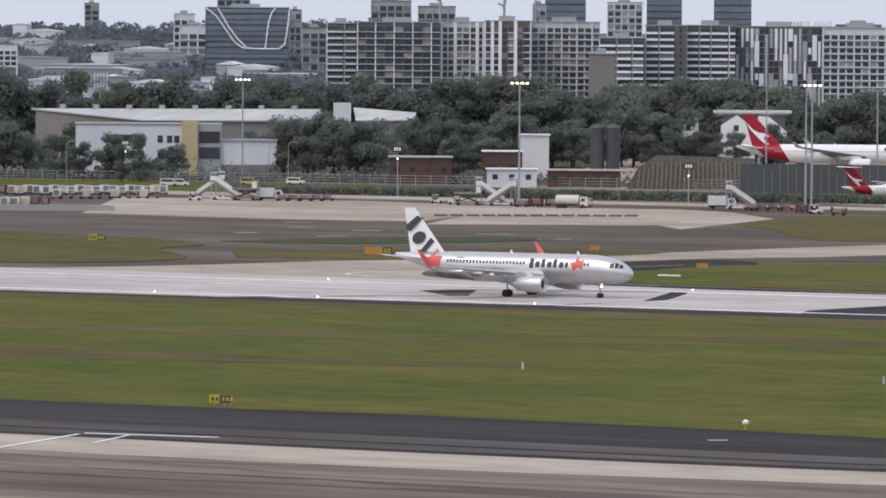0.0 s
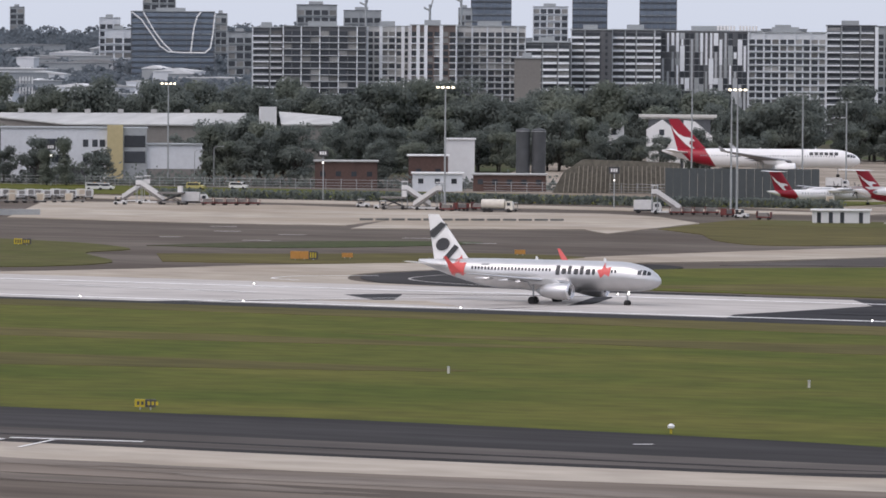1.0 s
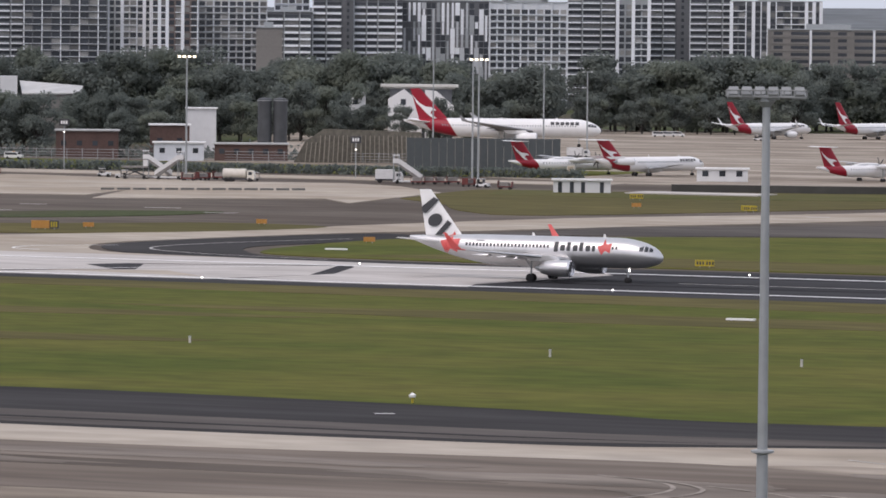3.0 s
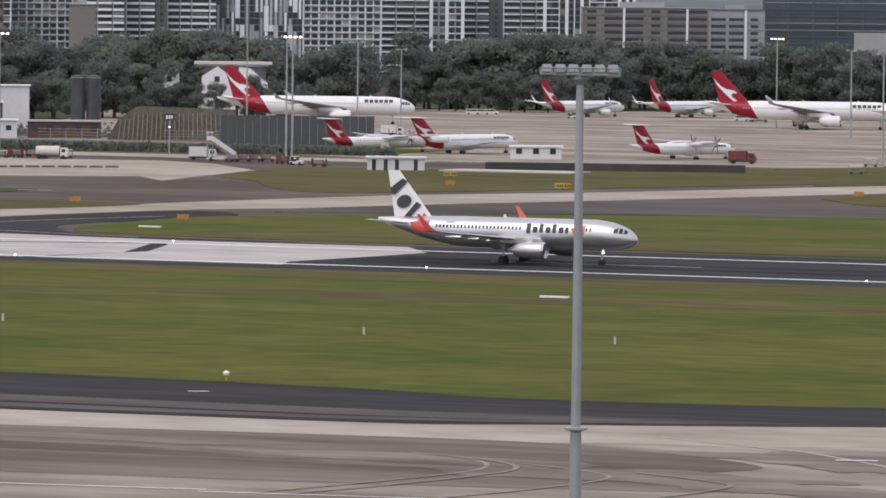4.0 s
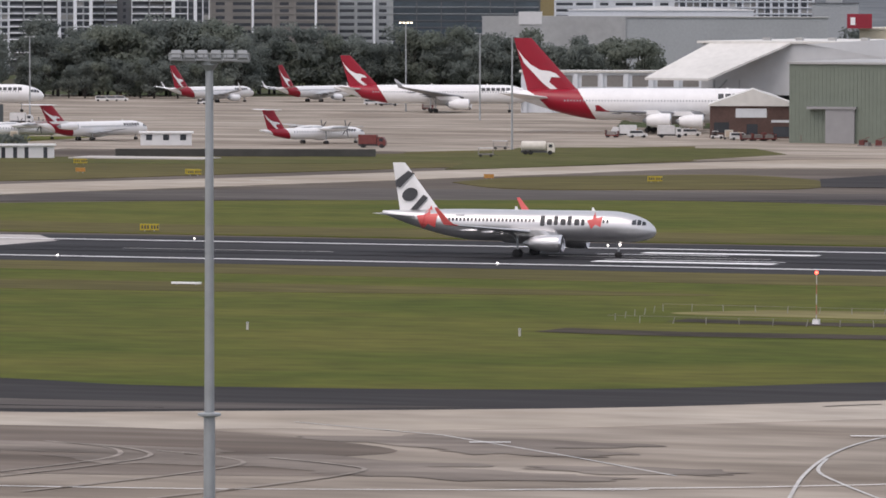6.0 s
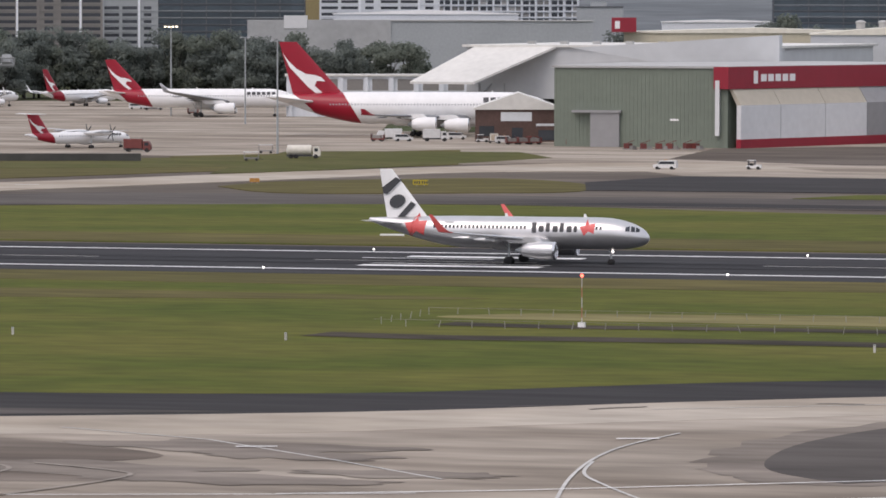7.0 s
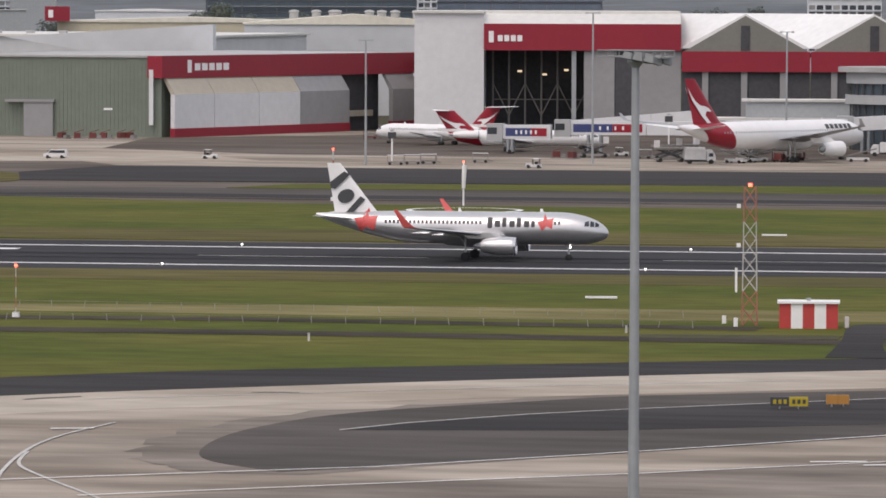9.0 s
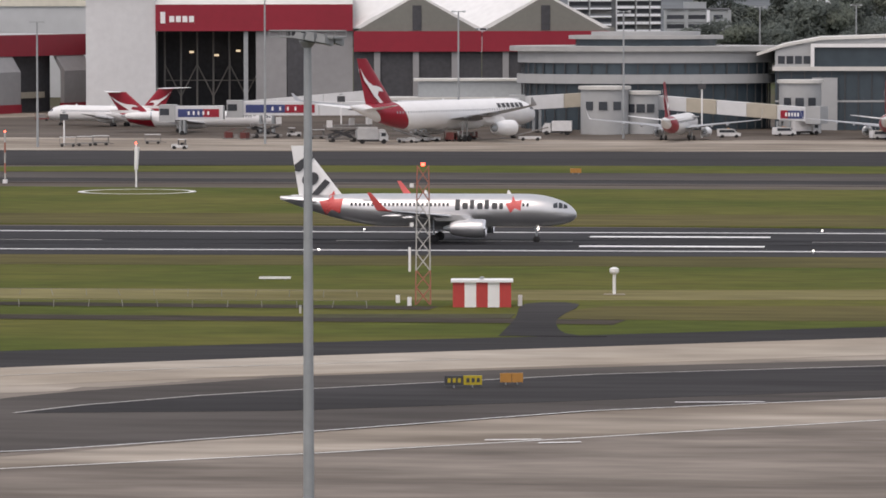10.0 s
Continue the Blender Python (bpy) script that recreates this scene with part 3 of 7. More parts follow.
def airliner(name, S, label, m):
    L, R, zc = S["L"], S["R"], S["zc"]
    jet = thing(name, label, "airplane", m)
    body = part("fuselage", hull(S), S["skin"], jet, smooth=True)
    for s, side in ((-1, "right"), (1, "left")):
        W = S["wing"]  # leading edge at root, half span, sweep, root height, rise, root chord, tip chord
        x0, hs, sw, z0, rise, rc, tc = W
        bm = bmesh.new()
        kink = 0.36
        aerofoil(bm, [(-x0, s * R * 0.3, z0, rc, rc * 0.13), (-x0 - sw * 0.1, s * R * 1.0, z0 + rise * 0.06, rc * 0.93, rc * 0.12),
                      (-x0 - sw * kink, s * hs * kink, z0 + rise * kink, rc * 0.58, rc * 0.07),
                      (-x0 - sw, s * hs, z0 + rise, tc, tc * 0.1)])
        part("wing", bm, S.get("wing_skin", M_GREYP), jet, "light grey metal wing", smooth=True)
        if S.get("winglet"):
            h = S["winglet"]
            bm = bmesh.new()
            aerofoil(bm, [(-x0 - sw, s * hs, z0 + rise, tc, tc * 0.09), (-x0 - sw - 0.45, s * (hs + 0.35), z0 + rise + 0.12, tc * 0.84, 0.1),
                          (-x0 - sw - 1.1, s * (hs + 0.62), z0 + rise + h * 0.3, tc * 0.62, 0.08), (-x0 - sw - 2.5, s * (hs + 0.95), z0 + rise + h, tc * 0.28, 0.05)])
            part("winglet", bm, S["winglet_skin"], jet, smooth=True)
        for f in (0.25, 0.42, 0.62):
            bm = bmesh.new()
            y, zz = s * hs * f, z0 + rise * f - 0.25
            xx = -x0 - sw * f - rc * (0.62 if f < 0.36 else 0.42) + 0.5
            lathe(bm, [(0, 0.03), (-0.6, 0.2), (-1.8, 0.22), (-3.0, 0.05)], "x", (xx, y, zz), 10)
            part("flap_fairing", bm, S.get("wing_skin", M_GREYP), jet, smooth=True)
        hx, hh, hsw, hz, hr, hc, ht = S["tailplane"]
        bm = bmesh.new()
        aerofoil(bm, [(-hx, s * 0.1, hz, hc, hc * 0.1), (-hx - hsw, s * hh, hz + hr, ht, ht * 0.09)])
        part("tailplane", bm, S.get("tailplane_skin", M_WHITE), jet, smooth=True)
    lr, tr, lt, tt, zr, zt = S["fin"]  # leading and trailing edges at root and tip, metres behind the nose
    bm = bmesh.new()
    aerofoil(bm, [(-lr + 2.2, 0, zr - 0.35, tr - lr + 2.0, 0.5), (-lr, 0, zr + 0.25, tr - lr, 0.5), (-lt, 0, zt, tt - lt, 0.22)], True)
    part("fin", bm, S["fin_skin"], jet, smooth=True)
    for e in S["engines"]:
        engine(jet, e, S.get("engine_skin", M_WHITE))
    gx, mx, my, wr = S["gear"]
    wheel_leg(jet, -gx, 0, wr * 0.72, zc - R * 0.75, 0.28, 0.26)
    for s in (-1, 1):
        wheel_leg(jet, -mx, s * my, wr, max(z0 + 0.2, zc - R * 0.5), 0.5 * wr / 0.58, 0.42)
        if S.get("bogie"):
            wheel_leg(jet, -mx - 2.2 * wr, s * my, wr, zc - R * 0.5, 0.5 * wr / 0.58, 0.42)
    # belly fairing
    bm = lathe(bmesh.new(), [(-x0 + 1.5, 0.2), (-x0 - 0.5, R * 0.75), (-x0 - rc * 0.5, R * 0.85), (-x0 - rc * 1.2, R * 0.7), (-x0 - rc * 1.6, 0.2)], "x", (0, 0, zc - R * 0.40), 16)
    part("belly_fairing", bm, S["skin"], jet, smooth=True)
    # cockpit and cabin windows
    for side in (-1, 1):
        for s0, s1, low, top0, top1 in ((0.52, 0.76, 0.13, 0.30, 0.41), (0.80, 1.05, 0.14, 0.42, 0.49), (1.10, 1.38, 0.17, 0.49, 0.42)):
            bm = hull_decal(S, [[(s0 * R, zc + low * R), (s1 * R, zc + low * R), (s1 * R, zc + top1 * R), (s0 * R + 0.06, zc + top0 * R)]], side, 0.03, 1)
            part("cockpit_window", bm, M_GLASS_DARK, jet, "dark cockpit window pane")
        rows = []
        s = S["rows"][0]
        zw = zc + S.get("row_z", 0.18) * R
        while s < S["rows"][1]:
            if not any(a < s < b for a, b in S.get("gaps", ())):
                rows.append([(s, zw), (s + 0.30, zw), (s + 0.30, zw + 0.42), (s, zw + 0.42)])
            s += S.get("pitch", 0.53)
        if S is A320:
            for r in rows:
                part("cabin_window", hull_decal(S, [r], side, 0.03, 0), M_GLASS_DARK, jet)
        else:
            part("window_row", hull_decal(S, rows, side, 0.03, 0), M_CABINGLASS, jet, "row of small grey cabin windows")["kind"] = "stuff"
    for s in (0.22 * L, 0.50 * L):
        part("antenna", aerofoil(bmesh.new(), [(-s, 0, zc + R - 0.05, 0.5, 0.06), (-s - 0.2, 0, zc + R + 0.42, 0.25, 0.04)], True), M_WHITE, jet)
    return jet


M_CABINGLASS = mat("shaded_cabin_window", (0.30, 0.31, 0.33), 0.25, vary=0.1)
A320 = dict(L=37.57, R=2.07, zc=4.08, row_z=0.26, skin=M_SILVER, fin_skin=M_WHITE, wing=(12.0, 17.0, 9.6, 2.95, 1.75, 7.2, 1.7), winglet=2.3, winglet_skin=M_ORANGE,
            wing_skin=M_SILVER, tailplane=(32.2, 6.2, 3.4, 5.0, 0.65, 3.6, 1.4), fin=(29.6, 35.2, 34.5, 36.2, 5.6, 12.15),
            engines=[(-11.0, -5.75, 2.05, 1.12, 4.4), (-11.0, 5.75, 2.05, 1.12, 4.4)], gear=(5.07, 17.71, 3.8, 0.58),
            rows=(5.9, 28.6), gaps=((6.6, 15.7),), engine_skin=M_SILVER)
jet = airliner("passenger_jet", A320, "silver and white twin-engine passenger jet rolling on the runway, orange winglets", pose(-311.6, 645.7, 0))
for side in (-1, 1):
    # company mark ahead of the wing, drawn as plain dark bars
    bars = []
    for k, (w, z0, z1) in enumerate(((0.62, 4.12, 5.46), (0.70, 4.27, 5.08), (0.56, 4.27, 5.42), (0.70, 4.27, 5.08), (0.56, 4.27, 5.42), (0.70, 4.27, 5.08), (0.48, 4.27, 5.08))):
        s = 15.2 - k * 0.93
        bars.append([(s, z0 + 0.1), (s - 0.1, z0), (s - w + 0.1, z0), (s - w, z0 + 0.1), (s - w, z1 - 0.1), (s - w + 0.1, z1), (s - 0.1, z1), (s, z1 - 0.1)])
    for bar in bars:
        part("company_mark", hull_decal(A320, [bar], side, 0.03, 3), M_DARK, jet, "dark bar of the company mark")
    part("star_mark", hull_decal(A320, [star(7.75, 4.85, 1.12, 0.40, 0.2)], side, 0.04, 3), M_ORANGE, jet, "orange five-pointed star")
    part("star_mark", hull_decal(A320, [star(30.9, 4.85, 1.62, 0.42, 0.1)], side, 0.04, 4), M_ORANGE, jet, "large orange star on the rear fuselage")
    part("registration", hull_decal(A320, [[(26.9, 5.25), (25.7, 5.25), (25.7, 5.47), (26.9, 5.47)]], side, 0.03, 1), M_GREYP, jet, "small grey bar of the registration")
    # the fin's mark, as plain dark shapes: a slanted bar, a disc and a second bar; the star's upper point runs onto the fin
    y = side * 0.27
    part("star_tip", plate([[(-31.2, 5.75), (-30.5, 5.75), (-30.72, 6.5)]], y, 0.012), M_ORANGE, jet, "upper point of the orange star")
    part("fin_mark", plate([[(-33.2, 10.7), (-33.95, 11.1), (-35.75, 9.75), (-35.65, 8.95), (-35.1, 8.85)]], y, 0.012), M_DARK, jet, "dark slanted bar on the white fin")
    disc = [(-33.72 + 1.05 * math.sin(k * math.tau / 20) + 0.22 * math.cos(k * math.tau / 20), 7.95 + 0.9 * math.cos(k * math.tau / 20)) for k in range(20)]
    part("fin_mark", plate([disc], y, 0.012), M_DARK, jet, "dark rounded disc on the white fin")
    part("fin_mark", plate([[(-31.2, 7.55), (-31.85, 7.95), (-33.75, 5.85), (-33.1, 5.5)]], y, 0.012), M_DARK, jet, "dark slanted bar low on the white fin")
part("taxi_light", lathe(bmesh.new(), [(0.0, 0.16), (0.12, 0.17), (0.2, 0.08)], "x", (-4.95, 0, 1.75), 12), M_LIGHT, jet, "glowing white taxi light on the nose gear")


def swoosh(S, dz=0.0):
    """A plain white sweeping shape on a red fin."""
    lr, tr, lt, tt, zr, zt = S["fin"]
    h = zt - zr

    def at(u, v):
        """u from leading to trailing edge, v from root to tip"""
        a, b = lr + (lt - lr) * v, tr + (tt - tr) * v
        return (-(a + (b - a) * u), zr + h * v)
    up = [(0.98, 0.80), (0.86, 0.66), (0.70, 0.50), (0.50, 0.40), (0.28, 0.38), (0.16, 0.34)]
    down = [(0.14, 0.26), (0.34, 0.27), (0.46, 0.18), (0.30, -0.10), (0.20, -0.34), (0.42, -0.10), (0.62, 0.16), (0.74, 0.36), (0.88, 0.52)]
    return [[at(u, v) for u, v in up + down]]


def red_tail(jet, S, reach):
    """The red rear fuselage, its front edge slanting, and the white shape on the fin."""
    L, R = S["L"], S["R"]
    lr, tr = S["fin"][:2]
    front = lambda a: lr + 0.2 - 0.5 * reach * (0.5 - 0.5 * math.cos(a))
    back = lambda a: tr + 0.2 - 0.6 * reach * (0.5 - 0.5 * math.cos(a))
    part("tail_paint", hull_band(S, front, back, m=14), M_RED, jet, "red paint of the rear fuselage", True)
    for side in (-1, 1):
        part("fin_mark", plate(swoosh(S), side * 0.28, 0.012), M_WHITE, jet, "plain white sweeping shape")
    bars = []
    for k in range(6):
        s = 0.255 * L - k * 0.025 * L
        bars.append([(s, S["zc"] + 0.36 * R), (s - 0.019 * L, S["zc"] + 0.36 * R), (s - 0.019 * L, S["zc"] + 0.68 * R), (s, S["zc"] + 0.68 * R)])
    for bar in bars:
        part("company_mark", hull_decal(S, [bar], -1, 0.03, 2), M_DARK, jet, "dark bar of the company mark")


M_WINGGREY = mat("wing_grey_paint", (0.20, 0.205, 0.215), 0.4, vary=0.08, scale=0.8)
A330 = dict(L=59.5, R=2.82, zc=5.6, skin=M_WHITE, fin_skin=M_RED, wing=(18.5, 30, 19.5, 4.4, 3.6, 11.5, 2.4), winglet=1.6, winglet_skin=M_GREYP, wing_skin=M_WINGGREY,
            tailplane=(50.5, 9.7, 6.2, 7.0, 1.0, 5.6, 2.2), fin=(46.5, 55.0, 54.6, 57.6, 8.2, 17.2),
            engines=[(-19, -9.4, 2.75, 1.55, 6.2), (-19, 9.4, 2.75, 1.55, 6.2)], gear=(6.7, 28.9, 5.3, 0.7), rows=(7.5, 48), bogie=True, pitch=0.8)
A380 = dict(L=72.7, R=4.1, zc=7.2, skin=M_WHITE, fin_skin=M_RED, wing_skin=M_WINGGREY, wing=(20, 39, 25, 4.6, 1.6, 17.5, 3.6), winglet=1.5, winglet_skin=M_RED,
            tailplane=(60.5, 15, 10, 8.6, 1.6, 9.5, 3.6), fin=(54.5, 67.5, 66.5, 71.0, 10.4, 24.1), taper=6.0,
            engines=[(-22, -14.5, 3.1, 1.75, 6.2), (-30, -25, 3.6, 1.75, 6.2), (-22, 14.5, 3.1, 1.75, 6.2), (-30, 25, 3.6, 1.75, 6.2)],
            gear=(5, 35, 6, 0.7), rows=(8, 58), bogie=True, pitch=0.8)
B737 = dict(L=39.5, R=1.9, zc=3.5, skin=M_WHITE, fin_skin=M_RED, wing=(13.0, 17.2, 9.2, 2.5, 1.9, 7.4, 1.5), winglet=2.4, winglet_skin=M_WHITE,
            tailplane=(33.6, 7.1, 4.0, 4.6, 0.9, 3.6, 1.3), fin=(30.2, 36.2, 36.0, 38.4, 5.2, 12.4),
            engines=[(-11.6, -4.9, 1.65, 1.0, 4.4), (-11.6, 4.9, 1.65, 1.0, 4.4)], gear=(4.0, 19.6, 2.9, 0.56), rows=(6, 30), taper=7)
B717 = dict(L=36.4, R=1.72, zc=2.95, skin=M_WHITE, fin_skin=M_RED, wing=(14.5, 14.2, 6.6, 2.0, 1.2, 5.6, 1.3), tailplane=(33.0, 5.6, 2.6, 8.75, 0.1, 3.0, 1.3),
            fin=(27.5, 33.5, 32.0, 36.0, 4.4, 8.8), engines=[(-26.5, -2.75, 3.7, 0.82, 5.6), (-26.5, 2.75, 3.7, 0.82, 5.6)],
            gear=(3.6, 20.8, 2.4, 0.5), rows=(5, 24), taper=6.5)
Q400 = dict(L=32.0, R=1.36, zc=2.5, skin=M_WHITE, fin_skin=M_RED, wing=(11.8, 14.2, 0.6, 3.9, 0.5, 3.1, 1.5), tailplane=(28.6, 4.6, 0.8, 8.15, 0.1, 2.4, 1.5),
            fin=(24.6, 29.8, 28.0, 31.4, 3.6, 8.2), engines=[], gear=(2.6, 15.4, 4.2, 0.45), rows=(4, 23), taper=8, pitch=0.8)


def propellers(jet):
    for s in (-1, 1):
        bm = lathe(bmesh.new(), [(1.6, 0.12), (1.2, 0.32), (0.3, 0.62), (-2.5, 0.72), (-5.5, 0.5), (-7.2, 0.12)], "x", (-10.5, s * 4.3, 3.65), 14)
        nac = part("engine_nacelle", bm, M_WHITE, jet, smooth=True)
        bm = bmesh.new()
        for k in range(6):
            a = k * math.tau / 6 + 0.3
            tube(bm, (-9.2, s * 4.3, 3.65), (-9.2, s * 4.3 + 2.0 * math.sin(a), 3.65 + 2.0 * math.cos(a)), 0.14, 0.10, 6)
        part("propeller", bm, M_DARK, nac, "dark six-bladed propeller")


def parked(name, S, label, x, y, heading, reach):
    j = airliner(name, S, label, pose(x, y, 0.03, 0, 0, heading))
    red_tail(j, S, reach)
    if S is Q400:
        propellers(j)
    return j


parked("wide_body_jet", A330, "white wide-body jet with red tail parked behind a grey blast fence", -590, 1430, 21, 7)
parked("wide_body_jet", A330, "white wide-body jet with red tail parked on the apron", -452.5, 1480, 19, 7)
parked("double_deck_jet", A380, "white double-deck jet with tall red tail parked beside the hangars", -322, 1280, 14, 10)
parked("wide_body_jet", A330, "white jet with red tail docked nose-in at a terminal gate", -82.6, 1066, 57, 7)
parked("narrow_body_jet", B737, "white narrow-body jet with red tail parked nose-in before the trees", -587, 1604, 65, 5)
parked("narrow_body_jet", B737, "white narrow-body jet with red tail parked on the far apron", -561.5, 1630, 70, 5)
parked("narrow_body_jet", B737, "white jet with red tail seen from behind at its gate", -49.6, 1068, 84, 5)
parked("narrow_body_jet", B737, "white jet with red rear fuselage at the last gate", -8.0, 1078, 88, 5)
parked("regional_jet", B717, "white rear-engined jet with red T-tail parked on the apron", -452, 1160, 67, 4)
parked("regional_jet", B717, "white rear-engined jet with red T-tail before the hangar door", -199, 1150, 150, 4)
parked("regional_jet", B717, "white rear-engined jet with red T-tail beside a boarding bridge", -141, 1100, 8, 4)
parked("turboprop", Q400, "white twin-propeller airliner with red tail on the apron", -393, 1150, 60, 3)
parked("turboprop", Q400, "white twin-propeller airliner with red tail behind the sheds", -471, 1152, 58, 3)
# ---- buildings ----
# whites, greys and darks are tinted bluish: distance haze in the wall colours
WALLS = {
    "D": mat("hazed_dark_render", (0.105, 0.112, 0.122), 0.7, vary=0.1, spread=0.02), "C": mat("cream_render", (0.52, 0.525, 0.52), 0.7, vary=0.07, spread=0.02),
    "B": mat("brown_render", (0.16, 0.125, 0.115), 0.7, vary=0.1, spread=0.02), "T": mat("taupe_concrete", (0.21, 0.20, 0.19), 0.8, vary=0.07, spread=0.02),
    "W": mat("hazed_white_render", (0.60, 0.63, 0.665), 0.7, vary=0.06, spread=0.02), "K": mat("hazed_charcoal_panels", (0.112, 0.115, 0.124), 0.6, vary=0.1, spread=0.02),
    "G": mat("hazed_grey_render", (0.32, 0.345, 0.36), 0.7, vary=0.07, spread=0.02), "N": mat("hazed_navy_glass", (0.07, 0.086, 0.106), 0.3, vary=0.12, spread=0.02),
    "Y": mat("ochre_render", (0.24, 0.19, 0.09), 0.7, vary=0.07, spread=0.02)}
# the slabs' whites and greys carry the same haze tint
M_SLAB = mat("hazed_white_balcony", (0.78, 0.81, 0.85), 0.6, vary=0.06, spread=0.06)
M_SLAB_GREY = mat("hazed_grey_balcony", (0.46, 0.485, 0.51), 0.6, vary=0.06, spread=0.06)
M_BALUSTRADE = mat("smoked_glass_balustrade", (0.14, 0.155, 0.17), 0.2, vary=0.1, spread=0.2)
M_CURTAIN = mat("curtained_window", (0.20, 0.20, 0.195), 0.4, vary=0.2, spread=0.5)


def block(name, label, x, y, yaw, w, h, style, tone, depth=18.0, storey=3.05, seed=1):
    """A multi-storey building; its front faces -y of its own space."""
    rnd = random.Random(seed)
    b = thing(name, label, "building", pose(x, y, -0.04, 0, 0, yaw))
    wall = WALLS[tone]
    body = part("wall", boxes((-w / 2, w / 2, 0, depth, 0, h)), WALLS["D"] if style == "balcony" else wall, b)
    part("roof", boxes((-w / 2 - 0.3, w / 2 + 0.3, -0.5, depth + 0.3, h + 0.01, h + 0.5)), WALLS["G"] if tone != "G" else WALLS["D"], b)
    part("plant_room", boxes((-w * 0.2, w * 0.15, 3, depth - 4, h + 0.5, h + 2.6)), WALLS["G"], b)
    if style == "blank":
        return b
    floors = int(h / storey)
    first = max(0, int(9.0 / storey))
    pane_me = {}

    def pane(pw, ph, m):
        key = (round(pw, 2), m.name)
        if key not in pane_me:
            ob = part("window", boxes((-pw / 2, pw / 2, -0.06, 0.06, 0, ph)), m, b)
            pane_me[key] = ob.data
            return ob
        return share("window", pane_me[key], b)

    slab_me = {}

    def bar(nm, size, at, m):
        key = (nm, m.name) + tuple(round(v, 2) for v in size)
        if key not in slab_me:
            ob = part(nm, boxes((-size[0] / 2, size[0] / 2, -size[1], 0, 0, size[2])), m, b)
            slab_me[key] = ob.data
        else:
            ob = share(nm, slab_me[key], b)
        ob.location = at
        return ob

    balcony_me = {}

    thick = 1.0 if tone == "W" else 0.62

    def balcony(bw, at, m):
        """A floor slab with a glass balustrade on it."""
        key = (round(bw, 2), m.name)
        if key not in balcony_me:
            bm = boxes((-bw / 2, bw / 2, -1.6, 0, 0, thick))
            box(bm, -bw / 2 + 0.1, bw / 2 - 0.1, -1.56, -1.46, thick, 1.35)
            ob = part("balcony", bm, m, b)
            ob.data.materials.append(M_BALUSTRADE)
            for p in ob.data.polygons[6:]:
                p.material_index = 1
            balcony_me[key] = ob.data
        else:
            ob = share("balcony", balcony_me[key], b)
        ob.location = at
        return ob

    if style == "balcony":
        slab_skin = M_SLAB if tone in "WDG" else M_SLAB_GREY
        edge = -w / 2
        k = 0
        while edge < w / 2 - 1.5:
            bw = min(w / 2 - edge, rnd.uniform(5.2, 9.0))
            bx, solid = edge + bw / 2, rnd.random() < 0.13
            for f in range(first, floors):
                z = f * storey
                if solid:
                    o = pane(1.3, storey * 0.5, M_GLASS_DARK)
                    o.location = (bx, -0.03, z + 0.9)
                    continue
                o = pane(bw * 0.88, storey * 0.74, M_GLASS_DARK if rnd.random() < 0.8 else M_CURTAIN)
                o.location = (bx, -0.02, z + 0.3)
                balcony(bw * 0.9, (bx, -0.1, z - 0.2), slab_skin)
            bar("pier", (2.2 if solid else 0.5, 0.3 if solid else 1.5, h - 4), (edge + (1.1 if solid else 0.26), -0.03, 4), WALLS["K"] if solid else WALLS["W"] if k % 3 == 0 else WALLS["G"])
            edge += bw
            k += 1
    elif style == "panel":
        cols = round(w / 2.3)
        cw = w / cols
        for k in range(cols):
            cx = -w / 2 + (k + 0.5) * cw
            f = first
            while f < floors:
                run = rnd.randint(1, 4)
                top = min(floors, f + run)
                if rnd.random() < 0.3:
                    o = bar("glazing", (cw * 0.9, 0.08, (top - f) * storey - 0.3), (cx, -0.03, f * storey), M_GLASS_DARK)
                else:
                    bar("panel", (cw * rnd.choice((0.45, 0.6, 0.95)), 0.35, (top - f) * storey - 0.15), (cx, -0.03, f * storey), rnd.choice((M_SLAB, M_SLAB, M_SLAB_GREY, WALLS["D"], WALLS["G"])))
                f = top
        for f in range(first, floors):
            bar("floor_band", (w * 0.98, 0.2, 0.22), (0, -0.04, f * storey - 0.1), WALLS["G"])
    elif style in ("pier", "curtain"):
        bays = max(3, round(w / (3.4 if style == "pier" else 4.6)))
        bw = w / bays
        for k in range(bays):
            bx = -w / 2 + (k + 0.5) * bw
            kind = rnd.random()
            for f in range(first, floors):
                o = pane(bw * (0.78 if style == "pier" else 0.9), storey * 0.70, M_GLASS_DARK if rnd.random() < 0.75 else M_CURTAIN)
                o.location = (bx, -0.02, f * storey + 0.4)
                if style == "curtain" or kind < 0.4:
                    bar("floor_band", (bw * 0.98, 0.9, 0.38), (bx, -0.08, f * storey - 0.05), M_SLAB_GREY if style == "curtain" else M_SLAB)
        for k in range(bays + 1):
            wide = style == "pier" and rnd.random() < 0.45
            bar("pier", (1.6 if wide else 0.5, 0.9 if wide else 0.6, h - 4), (-w / 2 + k * bw + (0.3 if k == 0 else -0.3 if k == bays else 0), -0.04, 4), M_SLAB if wide or k % 2 == 0 else wall)
    elif style == "grid":
        bays = max(2, round(w / (3.6 if y < 2850 else 5.5)))
        bw = w / bays
        for f in range(first, floors):
            for k in range(bays):
                o = pane(bw * 0.80, storey * 0.66, M_GLASS_DARK if rnd.random() < 0.65 else M_CURTAIN)
                o.location = (-w / 2 + (k + 0.5) * bw, -0.02, f * storey + 0.6)
            bar("floor_band", (w * 0.985, 0.9, 0.4), (0, -0.08, f * storey), WALLS["W"] if tone in "CW" else wall)
